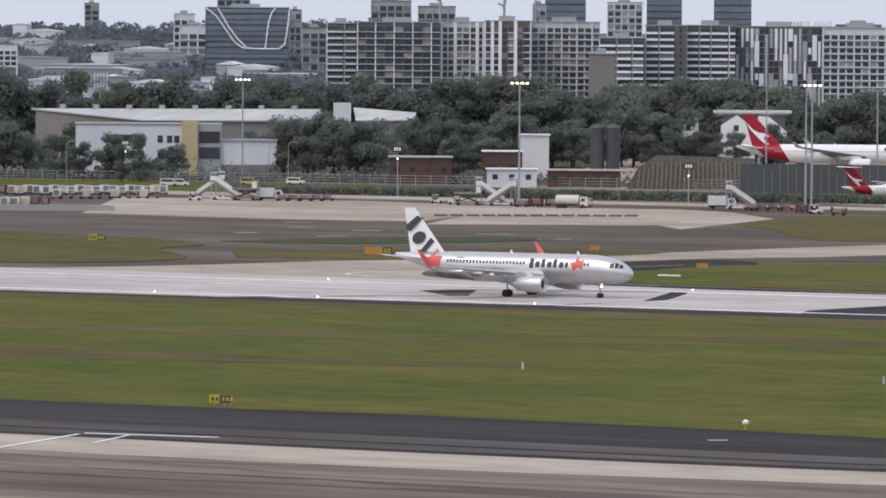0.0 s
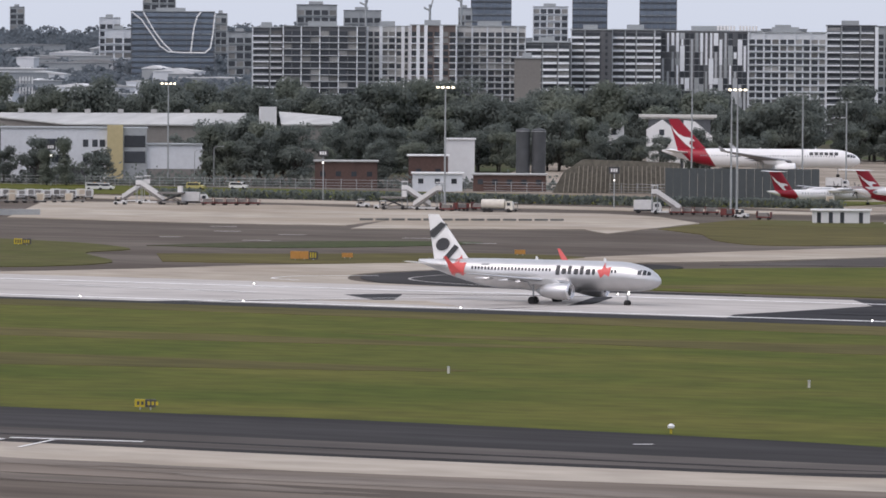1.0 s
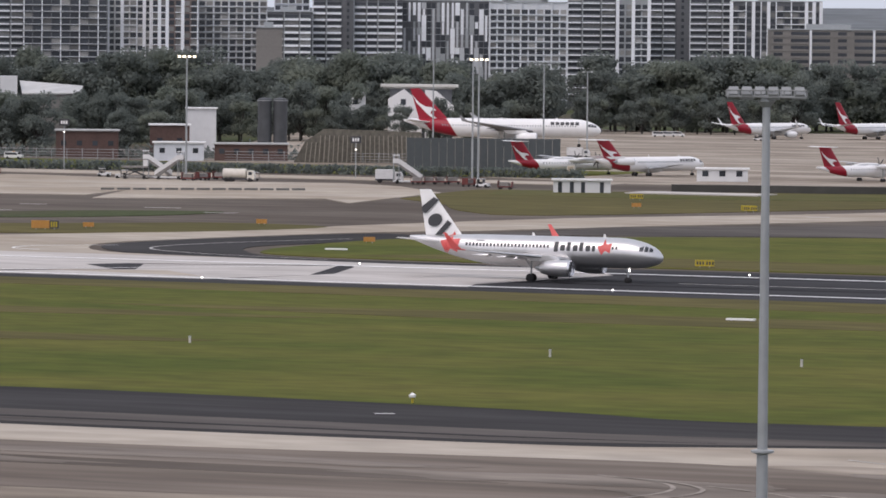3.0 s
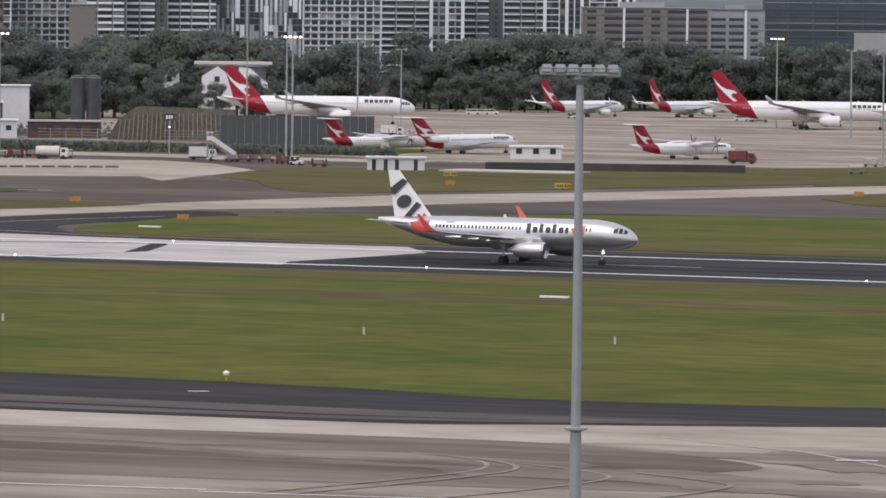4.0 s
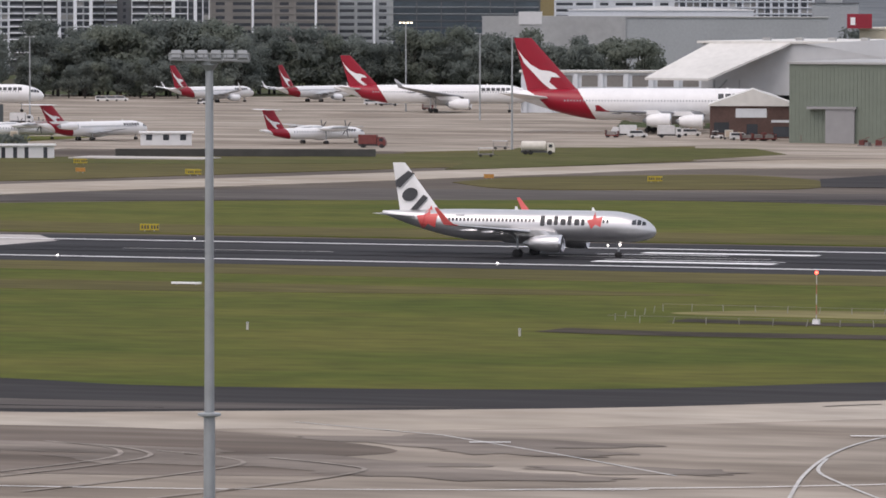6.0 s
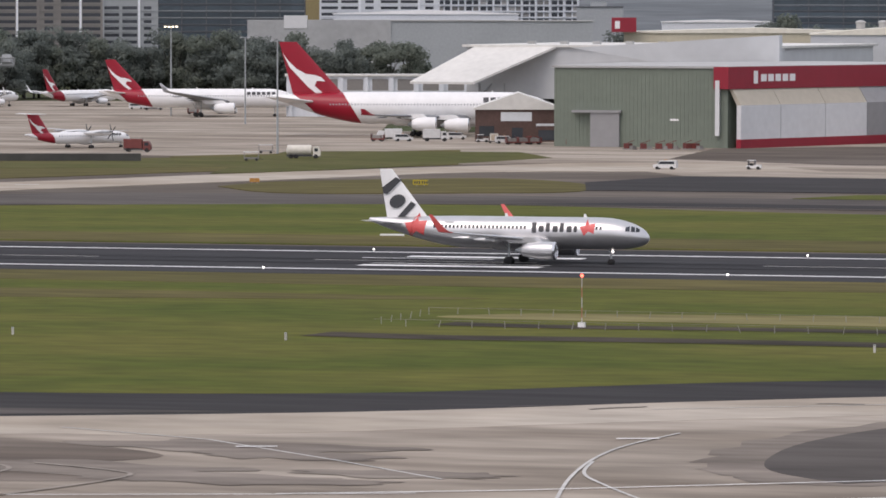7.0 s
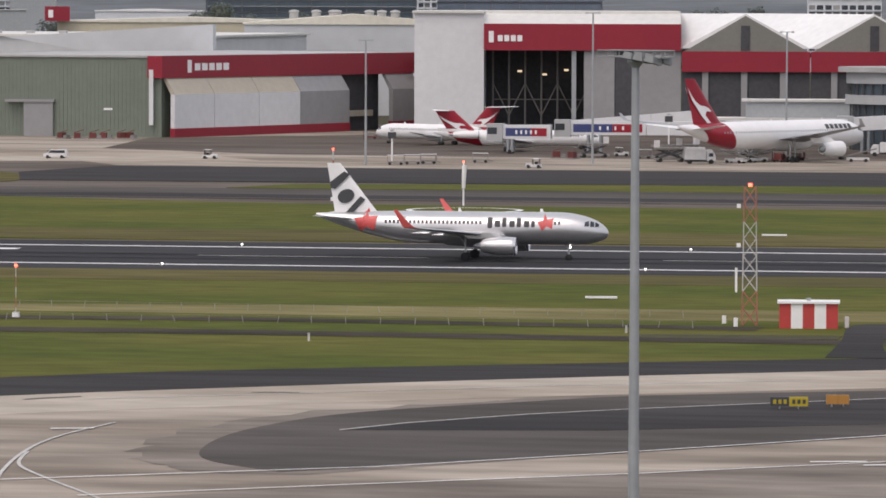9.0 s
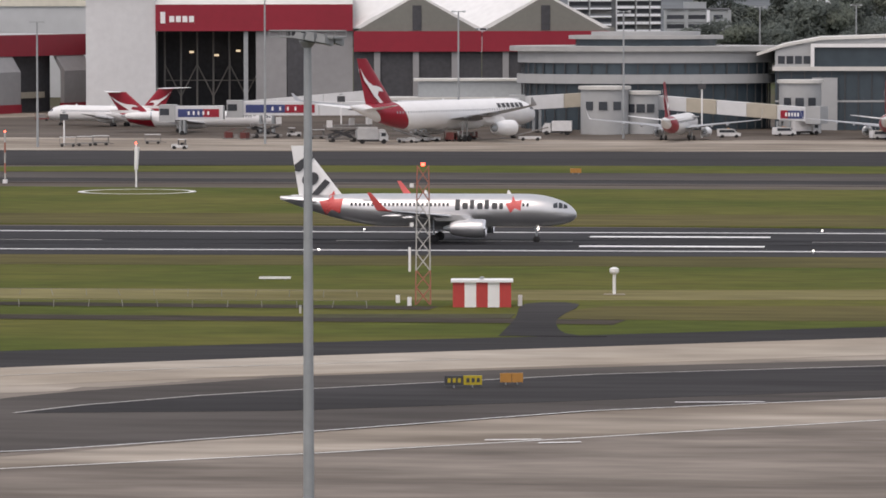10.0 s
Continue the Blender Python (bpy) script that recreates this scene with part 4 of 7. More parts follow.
        for k in range(0, bays + 1, 2):
            bar("pier", (0.8, 0.8, h - 3), (-w / 2 + k * bw * 0.99 + 0.2, -0.03, 3), WALLS["W"] if tone in "CW" else wall)
    elif style == "office":
        bays = max(3, round(w / 9))
        bw = w / bays
        for f in range(first, floors):
            for k in range(bays):
                o = pane(bw * (0.86 if (k + seed) % 3 else 0.42), storey * 0.45, M_GLASS_DARK)
                o.location = (-w / 2 + (k + 0.5) * bw, -0.02, f * storey + 1.2)
            bar("floor_band", (w * 0.985, 0.25, 0.5), (0, -0.08, f * storey + 0.3), wall)
        for k in range(bays + 1):
            bar("pier", (1.0, 0.5, h - 3), (-w / 2 + k * bw * 0.985 + 0.5, -0.03, 3), M_SLAB if k % 3 == 2 else wall)
    elif style == "louvre":
        for f in range(first, floors):
            o = pane(w * 0.99, storey * 0.62, M_TOWERGLASS if tone == "N" and y > 2800 else M_GLASS_BLUE if tone == "N" else M_GLASS_DARK)
            o.location = (0, -0.02, f * storey + 0.9)
            bar("floor_band", (w * 0.99, 0.4, 0.32), (0, -0.08, f * storey + 0.4), WALLS["G"] if rnd.random() < 0.35 else WALLS["D"])
        for k in range(7):
            bar("mullion", (0.4, 0.5, h - 3), ((k / 6 - 0.5) * w * 0.985, -0.09, 3), WALLS["D"])
    return b


STYLE_TEXT = {"balcony": "apartment block with rows of balconies", "curtain": "dark glass apartment block with pale floor lines", "pier": "apartment block with tall piers between dark windows",
              "panel": "apartment block with shifting upright panels", "grid": "apartment block with even rows of windows", "office": "office block with strips of dark windows", "louvre": "dark glass office block with horizontal bands", "blank": "plain windowless building block"}
TONE_TEXT = {"D": "charcoal", "C": "cream", "B": "brown", "T": "taupe concrete", "W": "white", "K": "monochrome", "G": "grey", "N": "blue-black", "Y": "ochre"}
# place, turn, width, height, style, tone
BLOCKS = [
    (-1188.6, 2142.4, 29.02, 14.5, 49.8, 'balcony', 'D'),
    (-1160.0, 2146.6, 28.39, 39.7, 50.4, 'curtain', 'D'),
    (-1138.0, 2169.7, 27.68, 21.0, 50.7, 'pier', 'C'),
    (-1114.3, 2170.7, 27.17, 22.0, 51.3, 'pier', 'B'),
    (-1098.9, 2200.9, 26.53, 33.0, 51.1, 'grid', 'C'),
    (-990.7, 2020.1, 26.12, 11.6, 35.8, 'blank', 'T'),
    (-1048.4, 2158.9, 25.9, 21.6, 43.4, 'balcony', 'W'),
    (-1038.7, 2185.8, 25.42, 19.4, 49.5, 'balcony', 'W'),
    (-1023.7, 2203.8, 24.92, 23.2, 49.7, 'balcony', 'W'),
    (-995.8, 2227.6, 24.09, 47.7, 49.4, 'panel', 'K'),
    (-927.4, 2159.3, 23.24, 35.6, 48.4, 'grid', 'W'),
    (-927.4, 2235.2, 22.53, 23.4, 52.2, 'balcony', 'G'),
    (-902.0, 2224.0, 22.08, 15.3, 51.7, 'pier', 'G'),
    (-888.4, 2261.8, 21.44, 38.4, 52.7, 'balcony', 'G'),
    (-847.2, 2266.9, 20.49, 42.5, 50.3, 'pier', 'D'),
    (-764.9, 2116.0, 19.87, 55.9, 37.0, 'office', 'T'),
    (-743.6, 2176.5, 18.86, 24.3, 36.5, 'office', 'G'),
    (-700.7, 2190.7, 17.74, 66.7, 49.5, 'louvre', 'N'),
    (-723.8, 2392.9, 16.83, 7.1, 45.8, 'blank', 'Y'),
    (-692.7, 2402.1, 16.09, 58.2, 48.8, 'office', 'W'),
    (-671.6, 2511.8, 14.97, 100.5, 42.7, 'grid', 'W'),
    (-589.3, 2429.6, 13.63, 22.5, 32.8, 'blank', 'G'),
    (-484.9, 2605.3, 10.54, 109.1, 45.1, 'louvre', 'N'),
    (-402.2, 2467.4, 9.26, 9.6, 44.6, 'grid', 'W'),
    (-415.2, 2870.1, 8.23, 93.3, 48.2, 'louvre', 'N'),
    (-185.4, 2292.5, 4.62, 32.8, 32.5, 'grid', 'W'),
    (-128.4, 1945.8, 3.77, 18.2, 37.5, 'balcony', 'G'),
    (-113.6, 1996.8, 3.26, 17.6, 37.6, 'balcony', 'W'),
    (-77.5, 1698.2, 2.61, 21.5, 22.5, 'office', 'G'),
    (-49.3, 2099.4, 1.35, 16.1, 35.4, 'blank', 'W'),
    (-1575.5, 2434.7, 32.91, 28.7, 39.4, 'grid', 'W'),
    (-1841.8, 3093.2, 30.77, 14.6, 63.4, 'grid', 'W'),
    (-1785.5, 3010.3, 30.67, 18.5, 54.9, 'grid', 'W'),
    (-1862.6, 3197.0, 30.23, 23.2, 81.9, 'grid', 'G'),
    (-1774.9, 3132.0, 29.54, 8.3, 66.7, 'grid', 'G'),
    (-1616.3, 2877.1, 29.33, 15.6, 52.4, 'grid', 'G'),
    (-1668.6, 3076.6, 28.47, 27.3, 72.3, 'grid', 'G'),
    (-1641.3, 3091.3, 27.97, 25.4, 68.7, 'grid', 'G'),
    (-1714.9, 3391.1, 26.83, 9.6, 73.9, 'grid', 'G'),
    (-1742.3, 3489.2, 26.53, 30.8, 87.0, 'louvre', 'N'),
    (-1658.3, 3419.1, 25.87, 25.9, 75.5, 'grid', 'W'),
    (-1675.1, 3521.9, 25.44, 26.6, 87.5, 'louvre', 'N'),
    (-1628.3, 3543.8, 24.68, 28.3, 87.8, 'louvre', 'N'),
    (-2423.9, 3909.6, 31.8, 12.6, 80.7, 'grid', 'G'),
    (-1067.1, 2480.2, 23.28, 23.7, 52.2, 'grid', 'G'),
]
for k, (bx, by, byaw, bw, bh, style, tone) in enumerate(BLOCKS):
    far = by > 2850
    block("apartment_building" if style not in ("office", "louvre", "blank") else "office_building", TONE_TEXT[tone] + " " + STYLE_TEXT[style] + (" on the far skyline" if far else " behind the trees"),
          bx, by, byaw, bw, bh, style, tone, storey=3.05 if not far else 5.0, seed=k, depth=18 if not far else 25)
# parapets over the row of apartment blocks carry a sign of plain white bars
sign = thing("roof_sign", "plain white bars of a company sign on a flat roof", "sign", pose(-985, 2232, 49.9, 0, 0, 24.1))
for k in range(13):
    if k != 6:
        part("bar", boxes((-9 + k * 1.5, -9 + k * 1.5 + 1.1, -0.2, 0.2, 0, 2.2)), M_WHITE, sign)
# glass tower with white curving fins
tower = block("office_tower", "blue-grey glass tower with white curving fins", -1653.6, 2855.8, 30.07, 53.6, 65.2, "louvre", "N", 30, 3.6, 77)
for way in ([(-26.5, 65), (-20, 60), (-13, 50), (-8, 43), (-3, 39.6), (5, 39)], [(-19, 65), (-12, 53), (-6, 45), (0, 39.2)],
            [(18, 65), (15.5, 62), (13.5, 55), (11.5, 39.2)], [(27, 64), (25.5, 50), (24, 42), (20.5, 39), (5, 39)]):
    bm = bmesh.new()
    for a, c in zip(way, way[1:]):
        tube(bm, (a[0], -0.9, a[1]), (c[0], -0.9, c[1]), 0.55, n=6)
    part("fin", bm, M_WHITE, tower, "white curving fin")

# ---- low buildings between the airfield and the trees ----
def shed(name, label, x, y, yaw, w, h, depth, wall, roof, rise=0.0, cat="building", windows=0, wm=None):
    """A low building with a shallow roof, eaves, doors and windows on its front."""
    b = thing(name, label, cat, pose(x, y, 0, 0, 0, yaw))
    part("wall", boxes((-w / 2, w / 2, 0, depth, -0.04, h)), wall, b)
    part("roof", extrude_y([(-w / 2 - 0.4, h + 0.005), (w / 2 + 0.4, h + 0.005), (w / 2 + 0.4, h + 0.35), (0, h + 0.35 + rise), (-w / 2 - 0.4, h + 0.35)], -0.5, depth + 0.5), roof, b)
    for k in range(windows):
        ob = part("window", boxes((-0.7, 0.7, -0.06, 0.05, 0, 1.3)), wm or M_GLASS_DARK, b)
        ob.location = (-w / 2 + (k + 0.5) * w / windows, -0.01, h * 0.45)
    return b


M_ROOFGREY = mat("weathered_grey_roof", (0.36, 0.36, 0.355), 0.6, vary=0.1, scale=0.4, coarse=0.08)
M_ROOFWORN = mat("weathered_pale_roof", (0.40, 0.405, 0.40), 0.6, vary=0.12, scale=0.5, coarse=0.06, second=(0.52, 0.52, 0.51), stretch=(1, 0.2, 1))
M_YELLOWWALL = mat("pale_yellow_render", (0.46, 0.39, 0.22), 0.7, vary=0.06)
def slab(quad, th):
    """A sloping sheet on four corners, th thick."""
    bm = bmesh.new()
    lo, hi = [bm.verts.new((x, y, z - th)) for x, y, z in quad], [bm.verts.new(p) for p in quad]
    bm.faces.new(hi)
    bm.faces.new(lo[::-1])
    for i in range(4):
        bm.faces.new((lo[i], lo[(i + 1) % 4], hi[(i + 1) % 4], hi[i]))
    return bm


depot = thing("warehouse", "long low warehouse with a pale sloping metal roof behind trees", "building", pose(-809, 1380, 0, 0, 0, 30.4))
part("wall", prism([(-23.5, 0.3), (31, 0.3), (31, 21.5), (-56.5, 21.5)], -0.04, 13.4), WALLS["T"], depot)
part("gable_wall", prism([(-24, 0.2), (-23.4, 0.6), (-56.8, 21.6), (-57.6, 21.6)], -0.04, 13.5), WALLS["T"], depot)
bm = bmesh.new()
for p, q in (((-24, 0.2), (-57.6, 21.6)), ((-23.4, 0.6), (-56.8, 21.6))):
    bm.faces.new([bm.verts.new(c) for c in ((*p, 13.5), (*q, 13.5), (*q, 16.6))])
part("gable_top", bm, WALLS["T"], depot)
part("roof", slab([(-24.6, -0.6, 13.9), (32, -0.6, 13.9), (32, 22, 17.3), (-59, 22, 17.0)], 0.4), M_ROOFWORN, depot)
for k in range(8):
    part("roof_vent", boxes((-50 + k * 10.4, -48.2 + k * 10.4, 21, 22.4, 17.0, 18.3)), M_ROOFGREY, depot)
annex = thing("warehouse", "smaller warehouse with a pale roof and a white end wall", "building", pose(-809, 1380, 0, 0, 0, 30.4))
part("end_wall", boxes((35.8, 41, 2, 14, -0.04, 19.4)), M_CLADWHITE, annex)
part("wall", boxes((43, 60, 0.4, 20, -0.04, 13.7)), WALLS["T"], annex)
part("roof", slab([(42.4, -0.4, 14.2), (60.5, -0.4, 14.4), (62, 20, 16.4), (42.2, 20, 17.9)], 0.4), M_ROOFWORN, annex)
office = thing("office_building", "white three-storey office building with a yellow stair tower", "building", pose(-733.4, 1227.6, 0, 0, 0, 30.85))
part("wall", boxes((-27.9, 1.5, 0, 18, -0.04, 14.6)), WALLS["W"], office)
part("roof", boxes((-28.2, 12.8, -0.3, 18.3, 14.61, 15.0)), WALLS["G"], office)
part("stair_tower", boxes((1.5, 5.9, -1.8, 3, -0.04, 15.7)), M_YELLOWWALL, office, "pale yellow stair tower")
part("glazed_block", boxes((5.9, 12.5, -0.3, 14, -0.04, 14.6)), WALLS["G"], office)
for z0 in (5.2, 9.6):
    part("window", boxes((6.3, 12.1, -0.4, -0.25, z0, z0 + 3.2)), M_GLASS_DARK, office, "long dark window strip")
    for x0 in (-5.2, -2.6, -0.6):
        part("window", boxes((x0, x0 + 1.5, -0.08, 0.05, z0, z0 + 2.0)), M_GLASS_DARK, office)
    part("window", boxes((-19, -9, -0.08, 0.05, z0, z0 + 2.2)), M_GLASS_DARK, office)
# the undercroft's shade is a thin dark sheet on the wall
part("undercroft", boxes((-20, -0.5, -0.12, 0.05, 0, 3.8)), M_INTERIOR_SHADE, office, "dark sheet standing for the shaded open ground floor")
part("annex", boxes((12.5, 27.9, 0.5, 12, -0.04, 10.2)), WALLS["W"], office)
part("annex_roof", boxes((12.3, 28.2, 0, 12.5, 10.21, 10.6)), WALLS["G"], office)
part("annex_base", boxes((12.6, 27.8, 0.35, 0.52, 0, 3.6)), WALLS["T"], office)
shed("brick_building", "low red-brick airfield building with a flat roof", -646, 1208, 28.1, 16.6, 7.0, 12, M_BRICK, M_ROOFGREY, windows=4)
shed("brick_building", "red-brick shed with a white roof edge", -631.2, 1227, 27.2, 10.6, 8.5, 10, M_BRICK, M_WHITE, windows=2)
shed("brick_building", "long low brick building with a pale flat roof", -594, 1201, 26.6, 19, 4.4, 10, M_BRICK, M_ROOFGREY, windows=5)
shed("storage_shed", "low white shed beside the brick buildings", -611, 1193, 26.6, 13, 4.6, 8, WALLS["W"], M_WHITE, windows=3)
shed("plant_house", "plain white cube-shaped plant house", -641.8, 1266.7, 26.9, 8.1, 12.4, 8, M_CLADWHITE, M_WHITE)
M_TANK = mat("dark_tank_paint", (0.055, 0.06, 0.066), 0.6, vary=0.15, scale=0.4, coarse=0.2)
for tx, ty in ((-652.7, 1328.3), (-648.6, 1330.1)):
    t = thing("storage_tank", "tall dark grey cylindrical storage tank", "tank", pose(tx, ty, 0), "storage tanks")
    part("shell", lathe(bmesh.new(), [(-0.04, 2.05), (14.4, 2.05), (14.6, 1.9), (14.9, 0.4)], "z", n=20), M_TANK, t, smooth=True)
    part("rim", lathe(bmesh.new(), [(14.0, 2.15), (14.2, 2.15)], "z", n=20), M_STEEL, t)
house = thing("house", "white gabled houses with a long flat roof among the trees", "house", pose(-672, 1465, 0, 0, 0, 24.6))
# the recess's shade is put into this wall's dark colour
part("wall", boxes((-3.8, 15.6, 0.6, 12, -0.04, 16.4)), WALLS["D"], house, "wall in dark shade")
part("roof", boxes((-6.8, 17.6, -0.6, 12.5, 17.0, 17.8), (-6.0, 16.6, 0.7, 12, 16.41, 16.99)), M_ROOF, house, "pale flat roof")
for shape in ([(-17.5, -0.04), (-17.5, 12.2), (-12.2, 15.4), (-11.4, 14.8), (-11.4, -0.04)], [(-4.4, -0.04), (-4.4, 13.2), (0.6, 16.4), (6.2, 11.8), (6.2, -0.04)],
              [(7.2, -0.04), (7.2, 16.2), (10.8, 15.8), (16.2, 11.2), (16.2, -0.04)]):
    part("gable", extrude_y(shape, -0.9, 0.5), M_WHITE, house, "white gabled wall")
for gx in (-14.6, 0.4, 10.6):
    part("window", boxes((gx - 0.8, gx + 0.8, -0.96, -0.91, 11.4, 13.2)), M_GLASS_DARK, house)
# blast screens: one of slanting netted ribs, one of grey sheets
net = thing("blast_screen", "sloping brown netted screen on slanting ribs", "screen", pose(-564.5, 1204.3, 0, 0, 0, 25.1))
M_RIB = mat("weathered_rib", (0.20, 0.18, 0.15), 0.8, vary=0.15)
M_NET = mat("brown_netting", (0.105, 0.098, 0.082), 0.9, vary=0.3, scale=1.2)
part("net", extrude_y([(-17, -0.04), (18, -0.04), (16, 8.2), (-9, 8.9), (-14, 5.5)], 0.0, 0.25), M_NET, net)
for k in range(26):
    bm = bmesh.new()
    tube(bm, (-14 + k * 1.2, -2.6, 0), (-13.4 + k * 1.16, -0.1, 7.2 - (1.8 if k < 3 else 0)), 0.12, n=5)
    part("rib", bm, M_RIB, net)
M_SHEET = mat("blue_grey_sheet", (0.066, 0.076, 0.084), 0.6, vary=0.08)
blast = thing("blast_wall", "dark blue-grey corrugated blast wall on the apron", "wall", pose(-511, 1162.6, 0, 0, 0, 23.7))
for k in range(19):
    part("panel", boxes((-19 + k * 2, -19 + k * 2 + 1.94, 0, 0.3, -0.04, 8.0 - 0.03 * (k % 3))), M_SHEET, blast)
    part("brace", boxes((-18 + k * 2, -17.85 + k * 2, 0.31, 0.6, 0, 7.6)), M_STEEL, blast)
cabin = shed("site_cabin", "white site cabin with dark window bays", -421.3, 1010.7, 22.6, 12.2, 2.7, 3, M_CLADWHITE, M_WHITE)
for x0 in (-5.1, -2.6, 3.8, -0.2):
    part("window", boxes((x0, x0 + 0.85, -0.06, 0.05, 0.1, 2.4)), M_GLASS_DARK, cabin)
shed("site_hut", "low white hut on the apron edge", -428, 1111, 21, 11.8, 2.9, 4, M_CLADWHITE, M_WHITE, windows=3)
wall = tagged(part("channel_wall", boxes((-410, -354, 1040, 1041, -0.04, 1.7)), mat('dark_concrete', (0.045, 0.045, 0.042), 0.8, vary=0.25, scale=0.3)), "dark retaining wall of a drainage channel", "wall", kind="structure")
wall.matrix_basis = pose(-376, 1040, 0, 0, 0, 17) @ pose(376, -1040, 0)
tagged(part("slab", boxes((-412, -382, 1012, 1024, -0.04, 0.35)), M_CONCRETE_PALE), "pale concrete slab beside the channel", "slab", kind="structure")

# ---- hangars ----
gh = thing("hangar", "green metal-clad hangar with a red band over its white sliding doors", "hangar")
GC = [(-299, 1187), (-255.8, 1182), (-213, 1284), (-262, 1304)]  # plan of the corner points
part("wall", prism([GC[0], GC[1], (-253.6, 1190), (-297, 1250), (-299, 1250)], -0.04, 18.8), M_GREEN, gh, "green corrugated wall")
part("roof", prism([(-299.5, 1186.5), (-255.3, 1181.5), (-212.5, 1284), (-262, 1306), (-299.5, 1255)], 18.81, 19.3), M_ROOFGREY, gh)
part("rear_wall", prism([(-297, 1250), (-262, 1303), (-240, 1294), (-262, 1250)], -0.04, 18.7), M_CLADGREY, gh)
dirn = Vector((GC[2][0] - GC[1][0], GC[2][1] - GC[1][1])).normalized()
front = pose(GC[1][0], GC[1][1], 0, 0, 0, math.degrees(math.atan2(dirn.y, dirn.x)))
LEN = 110.6


def on_front(bm):
    bmesh.ops.transform(bm, matrix=front, verts=bm.verts)
    return bm


part("fascia", on_front(boxes((-1.5, LEN, -1.2, 3, 14.0, 19.2))), M_BANDRED, gh, "red fascia band")
part("company_mark", on_front(boxes((9, 10.6, -1.3, -1.15, 15.2, 18.2), (12, 14.2, -1.3, -1.15, 15.7, 17.4), (15, 17.2, -1.3, -1.15, 15.7, 17.4), (18, 20.2, -1.3, -1.15, 15.7, 17.4), (21, 23.2, -1.3, -1.15, 15.7, 17.4), (24, 26.2, -1.3, -1.15, 15.7, 17.4))), M_WHITE, gh, "plain white bars of the company mark")
for k, (a, c, m) in enumerate(((0.6, 17, M_CLADWHITE), (17.2, 36, M_CLADWHITE), (36.2, 54, M_CLADWHITE), (54.2, 76, M_CLADGREY), (96, 109, M_CLADGREY))):
    d = part("door", on_front(boxes((a, c, -3.4, -2.2, 2.2, 10.2))), m, gh, "metal sliding door leaf")
    bm = bmesh.new()
    vs = [bm.verts.new(p) for p in ((a, -3.4, 10.2), (c, -3.4, 10.2), (c, -0.9, 14.0), (a, -0.9, 14.0), (a, -2.2, 10.2), (c, -2.2, 10.2), (c, 0, 14.0), (a, 0, 14.0))]
    for f in ((0, 1, 2, 3), (4, 7, 6, 5), (0, 4, 5, 1), (3, 2, 6, 7), (0, 3, 7, 4), (1, 5, 6, 2)):
        bm.faces.new([vs[i] for i in f])
    part("door_top", on_front(bm), M_BEIGE if a < 54 else M_CLADGREY, gh, "sloping top of the door")
    part("door_foot", on_front(boxes((a - 0.2, c + 0.1, -3.55, -2.2, -0.04, 2.2))), M_BANDRED, gh, "red foot of the door")
# a dark sheet behind the doors stands for the shade inside
part("interior", on_front(boxes((54, 98, 2.2, 2.6, -0.04, 14))), M_INTERIOR_SHADE, gh, "dark sheet standing for the shaded hangar interior")
part("stand", on_front(boxes((78, 94, 1.2, 2.0, 3.5, 5.0))), M_BEIGE, gh, "work platform inside")
part("side_fin", on_front(boxes((109.4, 110.4, -4.2, 2, -0.04, 13))), M_CLADGREY, gh)
part("rain_pipe", boxes((-258.6, -257.6, 1181.0, 1182.0, 3, 16)), M_CLADWHITE, gh, "white upright duct")
part("lean_to", boxes((-289.5, -282.5, 1184.2, 1187.2, -0.04, 8.2), (-294, -282, 1183.8, 1187.2, 8.21, 8.8)), M_CLADGREY, gh, "grey annex door")
part("vent", boxes((-270, -263.5, 1183.4, 1184.2, 6.4, 6.9)), M_WHITE, gh)
for k in range(44):
    part("cladding_rib", boxes((-298.5 + k * 0.97, -298.44 + k * 0.97, 1186.93 - k * 0.1125 - 0.06, 1186.98 - k * 0.1125, 0, 18.6)), M_GREEN, gh)

white = thing("hangar", "large pale hangar with a sloping white roof", "hangar")
M_PALEWALL = mat("pale_blue_grey_sheeting", (0.50, 0.52, 0.535), 0.5, vary=0.05, scale=0.3, coarse=0.05)
part("wall", prism([(-356, 1318), (-268, 1300), (-262, 1400), (-352, 1410)], 9.0, 22.6), M_PALEWALL, white)
part("roof", prism([(-357, 1317), (-267, 1299), (-261, 1402), (-353, 1412)], 22.61, 23.2), M_ROOF, white)
bm = bmesh.new()
vs = [bm.verts.new(p) for p in ((-366.5, 1300, 13.6), (-353, 1317, 22.9), (-330, 1312, 22.9), (-348, 1295, 13.6), (-366.5, 1300, 13.0), (-353, 1317, 22.3), (-330, 1312, 22.3), (-348, 1295, 13.0))]
for f in ((0, 1, 2, 3), (4, 7, 6, 5), (0, 4, 5, 1), (3, 2, 6, 7), (0, 3, 7, 4), (1, 5, 6, 2)):
    bm.faces.new([vs[i] for i in f])
part("sloping_roof", bm, M_ROOF, white, "sloping white roof edge")
part("gable", extrude_y([(-267, 19.0), (-300, 19.0), (-322, 22.6), (-267, 26.0)], 1296, 1300), M_PALEWALL, white)
for k in range(6):
    bm = bmesh.new()
    tube(bm, (-352 + k * 7, 1316, -0.04), (-352 + k * 7, 1316, 13), 0.35, n=6)
    tube(bm, (-352 + k * 7, 1316, 9), (-348.5 + k * 7, 1316, 13), 0.25, n=6)
    part("column", bm, M_STEEL, white)
# dark sheet for the shade behind the columns
part("interior", boxes((-352, -300, 1345, 1346, -0.04, 9)), M_INTERIOR_SHADE, white)
for k in range(8):
    part("roof_vent", boxes((-345 + k * 9, -343 + k * 9, 1340, 1342, 23.2, 24.0)), M_ROOFGREY, white)
